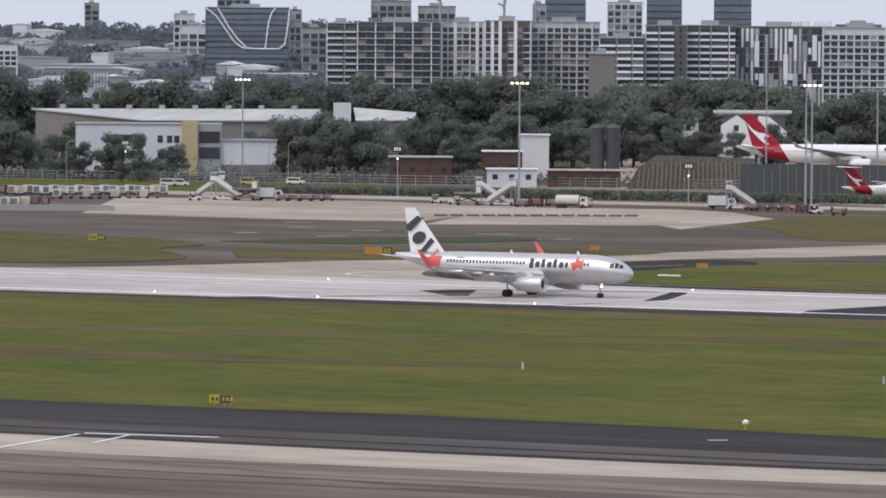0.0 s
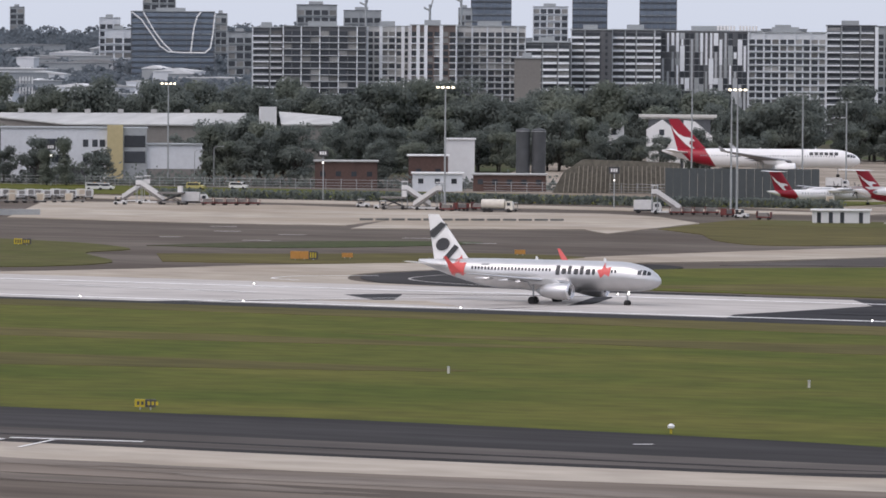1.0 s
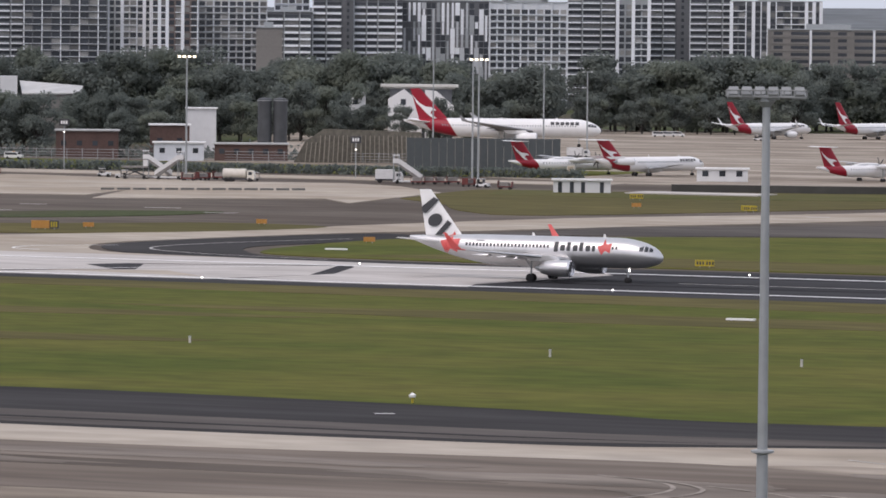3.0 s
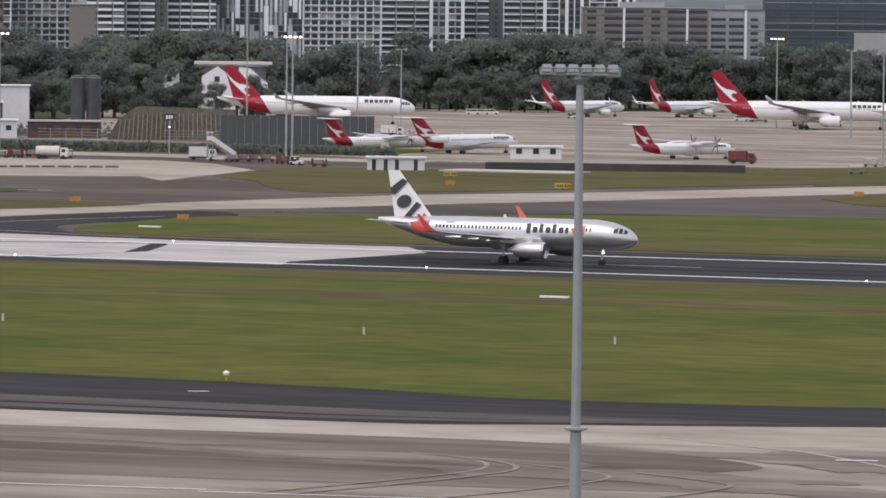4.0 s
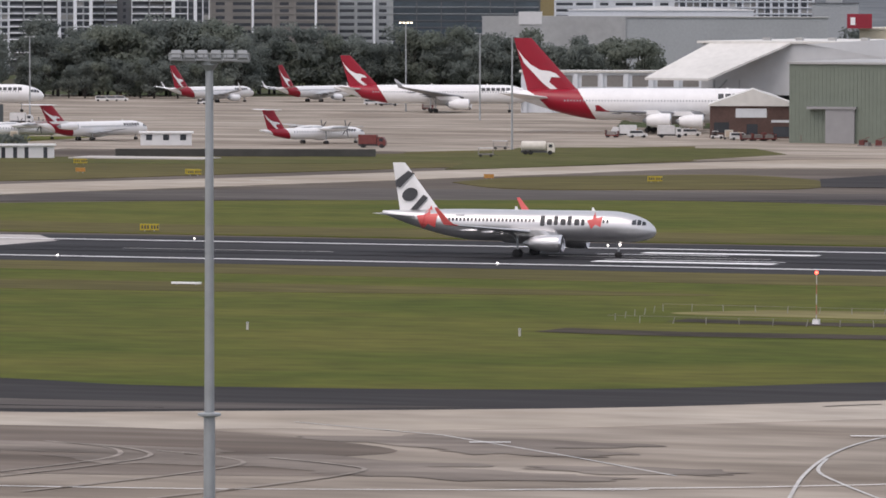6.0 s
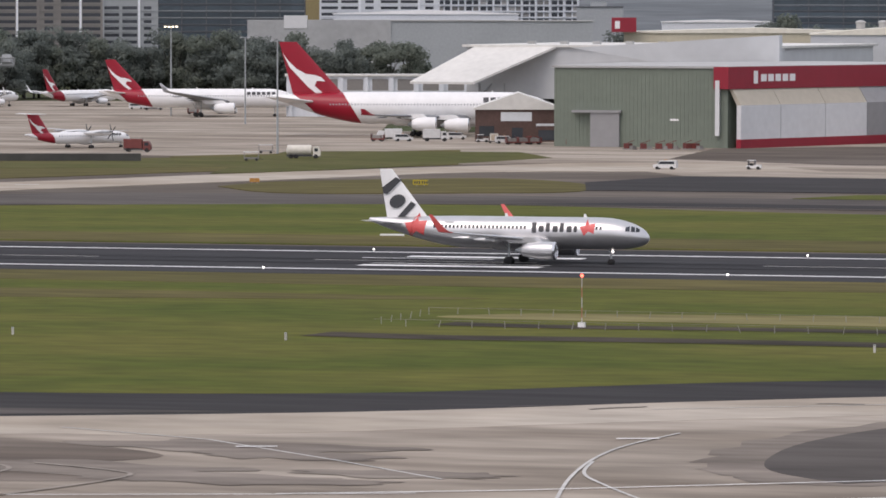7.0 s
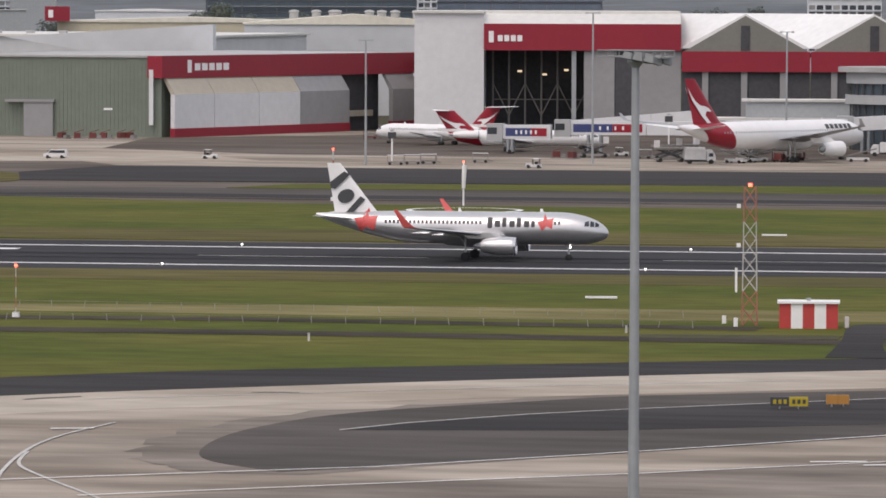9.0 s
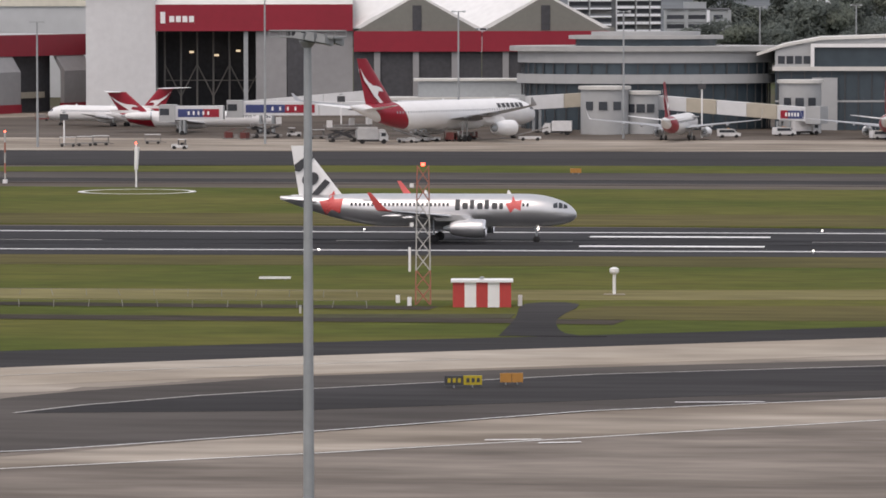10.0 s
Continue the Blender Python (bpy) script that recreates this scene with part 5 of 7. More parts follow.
brick = shed("brick_hangar", "small red-brick workshop with a white gabled roof", -317, 1222, 14.5, 21, 8.0, 22, M_BRICK, M_ROOF, 3.8, windows=0)
part("gable", extrude_y([(-10.5, 8.3), (10.5, 8.3), (0, 12.0)], -0.45, 0.1), mat("grey_gable", (0.24, 0.235, 0.23), 0.7), brick)
for x0, x1, z0, z1 in ((-4.2, 3.4, 5.2, 7.4), (4.5, 9.5, 4.0, 4.6), (-9.5, -5.8, 1.5, 4.0), (-1.5, 1.2, 1.0, 3.6), (5, 9, 0.5, 3.0)):
    part("window", boxes((x0, x1, -0.08, 0.05, z0, z1)), WALLS["W"] if z1 > 4.5 else M_GLASS_DARK, brick)
# low white building with bays behind the apron
bays = thing("maintenance_building", "low white building with a row of open bays", "building", pose(-446, 1482, 0, 0, 0, 17))
part("wall", boxes((-10, 52, 0, 14, -0.04, 12.2)), WALLS["W"], bays)
for k in range(8):
    part("bay", boxes((-7 + k * 7.6, -2.2 + k * 7.6, -0.1, 0.05, 8.0, 11.4)), WALLS["T"], bays)
    part("pier", boxes((-9.4 + k * 7.6, -8.2 + k * 7.6, -0.8, 0, -0.04, 11.9)), WALLS["W"], bays)
part("roof", boxes((-10.5, 52.5, -0.9, 14.5, 12.21, 12.8)), M_ROOF, bays)
# buildings behind the hangars
M_PALESHEET = mat("pale_sheeting", (0.36, 0.37, 0.375), 0.6, vary=0.08, scale=0.4, coarse=0.05)
far_shed = shed("warehouse", "long flat-roofed warehouse, pale at one end and grey at the other", -538.8, 1926, 15.6, 134, 27.4, 40, WALLS["G"], M_ROOFGREY, 0.2)
part("pale_wall", boxes((-67.2, -11.5, -0.55, -0.01, -0.04, 27.9)), M_PALESHEET, far_shed, "pale corrugated wall")
for k in range(28):
    part("cladding_rib", boxes((-66.8 + k * 2, -66.5 + k * 2, -0.75, -0.56, 0, 27.7)), M_PALESHEET, far_shed)
part("roof_box", boxes((-53, -44, -0.9, 6, 24.6, 29.6)), M_CLADWHITE, far_shed, "white box over the parapet")
shed("warehouse", "white-roofed hall behind the flat-roofed warehouse", -553, 1985, 15.6, 74, 30.0, 30, WALLS["W"], M_WHITE, 1.4)
shed("warehouse", "low white warehouse roof among trees", -469.9, 2149, 12.3, 47, 26.5, 30, WALLS["W"], M_WHITE, 0.8)
M_CREAMSHEET = mat("pale_yellow_sheeting", (0.50, 0.46, 0.35), 0.6, vary=0.05)
M_CREAMROOF = mat("cream_roof_sheeting", (0.66, 0.63, 0.54), 0.55, vary=0.08, scale=0.5, coarse=0.05)
shed("storage_hall", "pale yellow and white storage hall with a low roof", -308, 1465, 12.5, 78, 25.6, 40, M_CREAMSHEET, M_CREAMROOF, 1.2)
shed("storage_hall", "white storage hall with round vents on its roof", -252, 1420, 10.8, 62, 25.4, 45, M_PALEWALL, M_CREAMROOF, 2.6)
rs = thing("roof_sign", "small red company box sign on a roof", "sign", pose(-345, 1452, 25.9, 0, 0, 13))
part("panel", boxes((-3.6, 3.6, 0, 4, 0, 4.2)), M_BANDRED, rs)
part("mark", boxes((-2.6, -1.2, -0.1, -0.01, 1.0, 3.2)), M_WHITE, rs)
rnd = random.Random(5)
for k in range(9):
    v = thing("roof_vent", "grey rounded ventilator on the hall roof", "vent", pose(-274 + k * 5.2 + rnd.uniform(-2, 2), 1432 + rnd.uniform(-2, 14), 28.6), "roof ventilators")
    part("hood", lathe(bmesh.new(), [(-1.6, 1.3), (0.1, 1.3), (0.3, 1.6), (0.7, 1.2), (0.9, 0.3)], "z", n=10), M_ROOFGREY, v)

bh = thing("hangar", "tall white hangar with a red band and open dark doors", "hangar", pose(-186, 1246, 0, 0, 0, 7.6))
part("side_wall", boxes((-20, -3, 0, 60, -0.04, 29.3)), M_CLADWHITE, bh, "tall blank white wall")
part("fascia", boxes((-3, 45.2, -0.6, 4, 20.3, 26.8)), M_BANDRED, bh, "red fascia band")
part("roof", boxes((-20.5, -2.9, -0.9, 62, 29.31, 29.9), (-2.89, 45.2, 9.0, 62, 29.31, 29.9)), M_ROOF, bh)
bm = boxes((-3, 45.2, -0.2, 9, 26.81, 29.3))
for v in bm.verts:
    if v.co.z > 29 and v.co.y < 0:
        v.co.y = 8.6
part("roof_edge", bm, M_ROOF, bh, "sloping pale roof edge over the fascia")
# dark back sheet: the hangar's inner shade is put into its colour
part("interior", boxes((-2.9, 45, 26, 26.5, -0.04, 20)), M_INTERIOR_SHADE, bh, "dark sheet standing for the shaded hangar interior")
part("company_mark", boxes((-1.8, -0.6, -0.75, -0.62, 22.2, 25), (0.4, 1.6, -0.75, -0.62, 22.5, 24), (2.0, 3.2, -0.75, -0.62, 22.5, 24), (3.6, 4.8, -0.75, -0.62, 22.5, 24), (5.2, 6.4, -0.75, -0.62, 22.5, 24)), M_WHITE, bh, "plain white bars of the company mark")
# the near-black piece among the leaves is a sheet for a shaded opening
for x0, x1, m in ((18.5, 19.6, M_STEEL), (21.5, 29, M_CLADGREY), (29.2, 34, M_INTERIOR_SHADE), (34.2, 45.2, M_CLADGREY)):
    part("door", boxes((x0, x1, 0.5, 1.2, -0.04, 20.2)), m, bh, "tall grey sliding door leaf")
for k in range(6):
    bm = bmesh.new()
    x0 = -1 + k * 4.0
    tube(bm, (x0, 14, 0), (x0, 14, 20), 0.25, n=6)
    tube(bm, (x0, 14, 4 if k % 2 else 12), (x0 + 4, 14, 12 if k % 2 else 4), 0.18, n=6)
    tube(bm, (x0, 14, 8), (x0 + 4, 14, 8), 0.15, n=6)
    part("staging", bm, WALLS["T"], bh, "steel work staging")
M_LAMPGLOW = glow("hangar_lamp", (1.0, 0.85, 0.6), 0.8)
for x0, z0 in ((5.0, 14.6), (11.2, 13.8), (16.6, 14.9)):
    part("lamp", boxes((x0, x0 + 1.1, 24, 24.3, z0, z0 + 0.5)), M_LAMPGLOW, bh)
M_ROOFWHITE = mat("white_roof_sheeting", (0.74, 0.74, 0.73), 0.45, vary=0.06, scale=0.5, coarse=0.05)
M_GABLE = mat("olive_grey_gable", (0.185, 0.185, 0.165), 0.7, vary=0.06)
for k in range(2):
    g0 = 45.4 + k * 31.5
    part("gable", extrude_y([(g0 + 0.6, 20.2), (g0 + 30.9, 20.2), (g0 + 15.5, 28.9)], -0.6, 0.2), M_GABLE, bh, "olive-grey gable")
    bm = extrude_y([(g0 - 0.4, 20.9), (g0 + 15.5, 29.4), (g0 + 31.4, 20.9)], 0.25, 50)
    for v in bm.verts:
        # the ridges run back askew to the doors
        if v.co.y > 40:
            v.co.x -= 34
    part("gable_roof", bm, M_ROOFWHITE, bh, "white sheeted roof")
    part("red_band", boxes((g0, g0 + 31.3, -1.0, -0.62, 15.2, 20.2)), M_BANDRED, bh, "red band")
    # dark sheet for the shade behind the door posts
    part("interior", boxes((g0, g0 + 31.3, 0.4, 0.8, -0.04, 15.2)), M_INTERIOR_SHADE, bh)
    part("gable_vent", boxes((g0 + 14.4, g0 + 16.6, -0.8, -0.62, 20.4, 26.5)), M_INTERIOR_SHADE, bh)
    for j in range(3):
        part("door_post", boxes((g0 + 5 + j * 9.5, g0 + 6.5 + j * 9.5, -0.3, 0.35, -0.04, 15.2)), M_CLADGREY, bh)
part("flank", boxes((108.6, 109.4, 0, 60, -0.04, 21)), M_GABLE, bh)

# ---- terminal: a drum of banded glass with flat roofs ----
term = thing("terminal_building", "round grey airport terminal with ribbon windows and flat roofs", "terminal", pose(-62, 1118, 0, 0, 0, 3.2))
EL = 0.55


def drum(name, r, z0, z1, m, label="", n=56, x=0.0):
    bm = lathe(bmesh.new(), [(z0, r), (z1, r)], "z", (0, 0, 0), n)
    bmesh.ops.transform(bm, matrix=Matrix.Translation((x, r * EL * 0 + 14, 0)) @ Matrix.Diagonal((1, EL, 1, 1)), verts=bm.verts)
    return part(name, bm, m, term, label)


M_CONCW = mat("pale_grey_concrete", (0.38, 0.39, 0.395), 0.65, vary=0.05, scale=0.4)
drum("lower_glass", 27.0, -0.04, 10.2, M_GLASS_BLUE, "dark blue glazing")
drum("floor_band", 28.4, 10.2, 12.2, M_CONCW, "pale concrete band")
drum("upper_glass", 27.4, 12.2, 14.7, M_GLASS_BLUE, "ribbon window")
drum("upper_band", 28.2, 14.7, 17.2, M_CONCW, "pale concrete band")
drum("roof", 30.0, 17.2, 18.3, M_ROOFGREY, "wide flat roof edge")
drum("lantern_band", 15.5, 18.3, 19.8, M_GLASS_BLUE, "clerestory windows")
drum("lantern_roof", 17.0, 19.8, 20.6, M_ROOFGREY)
drum("lantern_top", 12.0, 20.6, 21.4, M_CONCW)
for k in range(26):
    a = math.pi + k * math.pi / 25
    ob = part("mullion", boxes((-0.14, 0.14, -0.2, 0.1, 12.2, 14.7)), M_DARK, term)
    ob.location = (27.7 * math.cos(a), 14 + 27.7 * EL * math.sin(a), 0)
    ob2 = part("mullion", boxes((-0.12, 0.12, -0.1, 0.1, 0, 10.2)), M_DARK, term)
    ob2.location = (27.3 * math.cos(a), 14 + 27.3 * EL * math.sin(a), 0)
wing = thing("terminal_wing", "long terminal wing with dark glazing under a white roof", "terminal", pose(-8, 1120, 0, 0, 0, 1.5))
part("glass", boxes((-26, 45, 0, 20, -0.04, 13.0)), M_GLASS_BLUE, wing)
part("floor_band", boxes((-26.6, 45, -1.1, 20, 13.01, 13.9)), M_ROOF, wing, "pale floor edge")
part("wall", boxes((-26, 44, 0.6, 18, 13.91, 16.7)), M_CONCW, wing)
for k in range(4):
    part("window", boxes((-25.4 + k * 1.85, -23.9 + k * 1.85, 0.5, 0.59, 14.5, 16.2)), M_GLASS_DARK, wing)
part("window_frame", boxes((-18.3, 45, -1.2, 0.5, 18.1, 18.9), (-18.3, -17.5, -1.2, 0.5, 13.91, 18.1)), M_WHITE, wing, "bold white window surround")
part("upper_glass", boxes((-17.5, 45, -0.5, 0.4, 13.92, 18.09)), M_GLASS_BLUE, wing)
part("roof", extrude_y([(-30, 16.2), (-24, 18.2), (-16, 19.7), (0, 20.2), (46, 20.2), (46, 20.8), (0, 20.8), (-16, 20.3), (-24, 18.8), (-30, 16.8)], 0.6, 22), M_ROOF, wing, "arched pale roof")
part("gable_fill", extrude_y([(-26, 16.71), (45, 16.71), (45, 20.15), (0, 20.15), (-16, 19.65), (-24, 18.15), (-26, 17.4)], 1.2, 20), M_CONCW, wing)
part("white_bay", boxes((-18, -12.5, -1.0, -0.1, -0.04, 11.5)), M_CONCW, wing, "pale projecting bay")
for k in range(24):
    part("mullion", boxes((-25.5 + k * 2.9, -25.25 + k * 2.9, -0.15, -0.02, 0, 13.0)), M_DARK, wing)
part("transom", boxes((-26, 45, -0.2, -0.03, 6.2, 6.6)), M_CONCW, wing)
for tx, ty, r, h in ((-69.2, 1090, 5.1, 9.6), (-61.5, 1093, 3.6, 8.5), (-28, 1098, 4.5, 10.8)):
    p = thing("gate_house", "pale drum-shaped gate house at the terminal", "building", pose(tx, ty, 0))
    part("shell", lathe(bmesh.new(), [(-0.04, r), (h, r)], "z", n=24), M_CONCW, p, smooth=True)
    part("roof", lathe(bmesh.new(), [(h + 0.01, r + 0.5), (h + 0.7, r + 0.5)], "z", n=24), M_ROOF, p)
    for k in range(3):
        a = math.radians(-125 + k * 35)
        part("window", boxes((-0.9, 0.9, -0.1, 0.1, h * 0.55, h * 0.55 + 1.8), ), M_GLASS_DARK, p).matrix_basis = pose((r + 0.02) * math.cos(a), (r + 0.02) * math.sin(a), 0, 0, 0, math.degrees(a) + 90)
pier = thing("pier_building", "low pale grey terminal pier behind the stands", "building", pose(-128, 1140, 0, 0, 0, 6))
part("wall", boxes((8, 44, 0, 12, -0.04, 6.0)), M_CONCW, pier)
part("window_band", boxes((9, 43, -0.08, 0.05, 3.0, 4.8)), M_GLASS_BLUE, pier)
part("roof", boxes((7.5, 44.5, -0.8, 12.5, 6.01, 6.6)), M_ROOF, pier)
part("upper_wall", boxes((14, 44, 3, 12, 6.6, 10.2)), WALLS["G"], pier)
part("upper_roof", boxes((13, 45, 2.4, 12.6, 10.21, 10.7)), M_ROOF, pier)

# ---- construction cranes over the skyline ----
for x, y, h in ((-1585, 2990, 75), (-1548, 3010, 72), (-1530, 3020, 78)):
    c = thing("tower_crane", "thin grey luffing tower crane on the skyline", "crane", pose(x, y, 0, 0, 0, 28))
    part("tower", tube(bmesh.new(), (0, 0, -0.04), (0, 0, h), 0.8, n=4), M_STEEL, c)
    part("jib", tube(bmesh.new(), (0, 0, h - 4), (5, 0, h + 14), 0.5, 0.3, 4), M_STEEL, c)
    part("counter_jib", tube(bmesh.new(), (0, 0, h - 4), (-4, 0, h - 2), 0.6, n=4), M_STEEL, c)
# ---- far hillside with its woods and roofs ----
def hill_height(r, a):
    if r < 2450:
        return -0.5
    u = min(1.0, (r - 2450) / 2000)
    return -0.5 + 58 * u ** 1.15 + 7 * noise.noise((a * 9, r * 0.0012, 0)) * u


# distance haze is mixed into the hill's colour as a bluish tint
M_HILL = mat("hazed_far_woods", (0.075, 0.088, 0.098), 0.95, vary=0.3, scale=0.03, coarse=0.006, second=(0.12, 0.135, 0.145))
bm = bmesh.new()
grid = []
for i in range(19):
    r = 2400 + i * 125
    row = []
    for j in range(49):
        a = radians(-6 + j)
        row.append(bm.verts.new((-r * math.sin(a), r * math.cos(a), hill_height(r, a))))
    grid.append(row)
for p, q in zip(grid, grid[1:]):
    for j in range(48):
        bm.faces.new((p[j], p[j + 1], q[j + 1], q[j]))
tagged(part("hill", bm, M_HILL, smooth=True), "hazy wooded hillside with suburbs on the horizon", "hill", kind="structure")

LEAF = {}
# haze is put into the leaf colours, most in the bluish far leaves
for nm, c, d in (("dark_leaves", (0.074, 0.086, 0.080), (0.100, 0.114, 0.102)), ("olive_leaves", (0.082, 0.096, 0.082), (0.110, 0.122, 0.100)), ("hazed_far_leaves", (0.078, 0.092, 0.103), (0.100, 0.115, 0.128))):
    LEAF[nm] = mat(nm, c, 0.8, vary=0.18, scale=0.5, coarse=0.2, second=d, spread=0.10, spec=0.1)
    # leaves let part of the light through
    nt = LEAF[nm].node_tree
    b = nt.nodes["Principled BSDF"]
    thin = nt.nodes.new("ShaderNodeBsdfTranslucent")
    nt.links.new(b.inputs["Base Color"].links[0].from_socket, thin.inputs["Color"])
    both = nt.nodes.new("ShaderNodeAddShader")
    nt.links.new(b.outputs[0], both.inputs[0])
    nt.links.new(thin.outputs[0], both.inputs[1])
    nt.links.new(both.outputs[0], nt.nodes["Material Output"].inputs["Surface"])
M_BARK = mat("grey_bark", (0.055, 0.050, 0.045), 0.9, vary=0.25, scale=3)


def tree(label, h, spread, seed, leaf, clumps=16, quads=175):
    """A tapered trunk with limbs and a crown of many small leaf sprays in uneven lobes."""
    rnd = random.Random(seed)
    t = thing("tree", label, "tree")
    bm = bmesh.new()
    tube(bm, (0, 0, -0.3), (0.2, 0.1, h * 0.45), h * 0.022, h * 0.014, 7)
    tips = []
    for k in range(clumps):
        a, u = rnd.uniform(0, math.tau), rnd.random()
        z = h * (0.17 + 0.76 * u)
        reach = spread * (1.0 - 0.55 * abs(u - 0.4)) * rnd.uniform(0.25, 0.95)
        tip = Vector((reach * math.cos(a), reach * math.sin(a), z))
        tips.append(tip)
        tube(bm, (0.1, 0.05, h * rnd.uniform(0.08, 0.16 + 0.3 * u)), tip, h * 0.009, h * 0.003, 5)
    part("trunk", bm, M_BARK, t)
    bm = bmesh.new()
    for tip in tips:
        R = h * rnd.uniform(0.11, 0.19)
        for q in range(quads):
            d = Vector((rnd.gauss(0, 1), rnd.gauss(0, 1), rnd.gauss(0, 0.8))).normalized()
            c = tip + Vector((d.x, d.y, d.z * 0.78)) * R * rnd.random() ** 0.33
            s = rnd.uniform(0.24, 0.46) * h / 18
            # leaf sprays face outwards, each a little askew
            out = (d + Vector((rnd.gauss(0, 0.45), rnd.gauss(0, 0.45), rnd.gauss(0.15, 0.45)))).to_track_quat("Z", "Y").to_matrix() @ Matrix.Rotation(rnd.uniform(0, 6.3), 3, "Z")
            bm.faces.new([bm.verts.new(c + out @ Vector((x * s, y * s, 0))) for x, y in ((-1, -0.5), (0.3, -0.85), (1, 0.2), (-0.2, 0.85))])
    part("crown", bm, LEAF[leaf], t)
    return t


KINDS = [tree("tall dark eucalyptus tree with an open uneven crown", 20, 6.5, 11, "dark_leaves", 20), tree("broad dark fig tree at the airfield's edge", 16, 8.0, 12, "dark_leaves", 24),
         tree("olive-green gum tree with several crown lobes", 22, 6.0, 13, "olive_leaves", 20), tree("dense dark evergreen tree in the tree belt", 18, 7.0, 14, "dark_leaves", 26),
         tree("slender grey-green gum tree", 21, 4.6, 15, "olive_leaves", 16)]
for k in KINDS:
    k.location = (-700 - KINDS.index(k) * 11, 1560 + KINDS.index(k) * 6, 0)
HEIGHTS = [20, 16, 22, 18, 21]
# belts of trees: middle, facing, width, height, rows deep
BELTS = [(-765.5, 1196, 32.6, 10, 17, 1), (-745, 1185, 32.1, 13, 13.5, 1), (-719, 1178, 31.4, 10, 13, 1), (-722, 1205, 30, 6, 11, 1), (-730, 1262, 29.8, 14, 14, 1), (-700, 1245, 29.2, 22, 18, 2), (-690, 1275, 28.5, 16, 12, 1), (-742, 1200, 31, 16, 12, 1), (-684, 1232, 29, 24, 16, 1), (-775, 1240, 32, 18, 16, 1), (-660, 1262, 27.5, 18, 13, 1),
         (-929, 1495, 31.9, 62, 27, 2), (-881, 1523, 30, 58, 26, 2), (-826, 1543, 28.2, 66, 26, 2), (-771, 1571, 26.1, 66, 27.5, 2), (-713, 1598, 24, 68, 26.5, 2), (-723, 1405, 27.2, 62, 17, 2), (-691, 1443, 25.6, 26, 18, 2),
         (-640, 1450, 23.6, 30, 15, 1), (-668, 1443, 24.6, 46, 12.0, 1), (-676, 1452, 24.8, 12, 13.5, 1), (-655, 1677, 21.3, 76, 27, 2), (-662, 1700, 21.4, 70, 25, 1), (-600, 1750, 18.9, 95, 24, 2), (-652, 1640, 21.3, 80, 15, 1), (-515, 1725, 16.6, 60, 22, 2), (-455, 1800, 14, 30, 17, 1),
         (-439, 1849, 13.3, 8, 27, 1), (-57, 1600, 2.0, 28, 22, 1), (-30, 1650, 1.0, 34, 25, 2), (-415, 2120, 11, 60, 30, 1), (-313, 2200, 8, 190, 27, 1), (-52, 1880, 1.6, 74, 30, 1)]
rnd = random.Random(3)
for bx, by, byaw, bw, bh, deep in BELTS:
    n = max(1, round(bw / 6.6))
    c, s = math.cos(radians(byaw)), math.sin(radians(byaw))
    for row in range(deep):
        for i in range(n):
            u = (i + 0.5 + rnd.uniform(-0.35, 0.35)) / n - 0.5
            v = row * 14 + rnd.uniform(-5, 5)
            kind = rnd.randrange(5)
            size = bh * rnd.uniform(0.72, 1.06) / HEIGHTS[kind]
            m = pose(bx + u * bw * c - v * s, by + u * bw * s + v * c, 0, 0, 0, rnd.uniform(0, 360)) @ Matrix.Diagonal((size * 1.05, size * 1.05, size, 1))
            o = copy_thing(KINDS[kind], pose(0, 0, 0))
            o.matrix_basis = m
            o["group"] = "tree belt"
# woods between and beyond the suburbs, nobody could count them
rnd = random.Random(8)
for r0, r1, number, leaf, say in ((1700, 2500, 620, "dark_leaves", "dark grey-green woods among the suburbs"), (2450, 4350, 1300, "hazed_far_leaves", "hazy grey-green woods on the far hillside")):
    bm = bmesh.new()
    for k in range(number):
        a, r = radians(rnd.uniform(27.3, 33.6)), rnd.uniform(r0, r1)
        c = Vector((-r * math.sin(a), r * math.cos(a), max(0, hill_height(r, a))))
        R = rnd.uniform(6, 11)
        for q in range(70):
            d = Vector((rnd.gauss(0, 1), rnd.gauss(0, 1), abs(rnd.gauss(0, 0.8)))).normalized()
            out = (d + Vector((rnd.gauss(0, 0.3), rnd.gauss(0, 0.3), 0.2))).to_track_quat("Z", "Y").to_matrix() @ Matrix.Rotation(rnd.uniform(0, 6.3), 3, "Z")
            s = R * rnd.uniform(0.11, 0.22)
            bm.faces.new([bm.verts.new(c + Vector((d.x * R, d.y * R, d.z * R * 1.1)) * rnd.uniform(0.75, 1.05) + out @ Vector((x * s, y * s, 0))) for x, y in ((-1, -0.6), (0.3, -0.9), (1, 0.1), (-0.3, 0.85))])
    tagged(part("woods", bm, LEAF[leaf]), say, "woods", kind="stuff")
# roofs of the suburb
M_TILE = mat("pale_far_roof", (0.48, 0.49, 0.50), 0.6, vary=0.1, spread=0.45)
homes = []
for k, (w, d, h) in enumerate(((16, 10, 8), (30, 12, 9), (52, 18, 10), (12, 9, 12))):
    b = shed("suburban_building", "small pale-roofed building in the far suburb", -1000 - 40 * k, 1950 + 30 * k, 30, w, h, d, WALLS["W" if k % 2 else "G"], M_TILE, 1.8 if k < 2 else 0.5)
    homes.append(b)
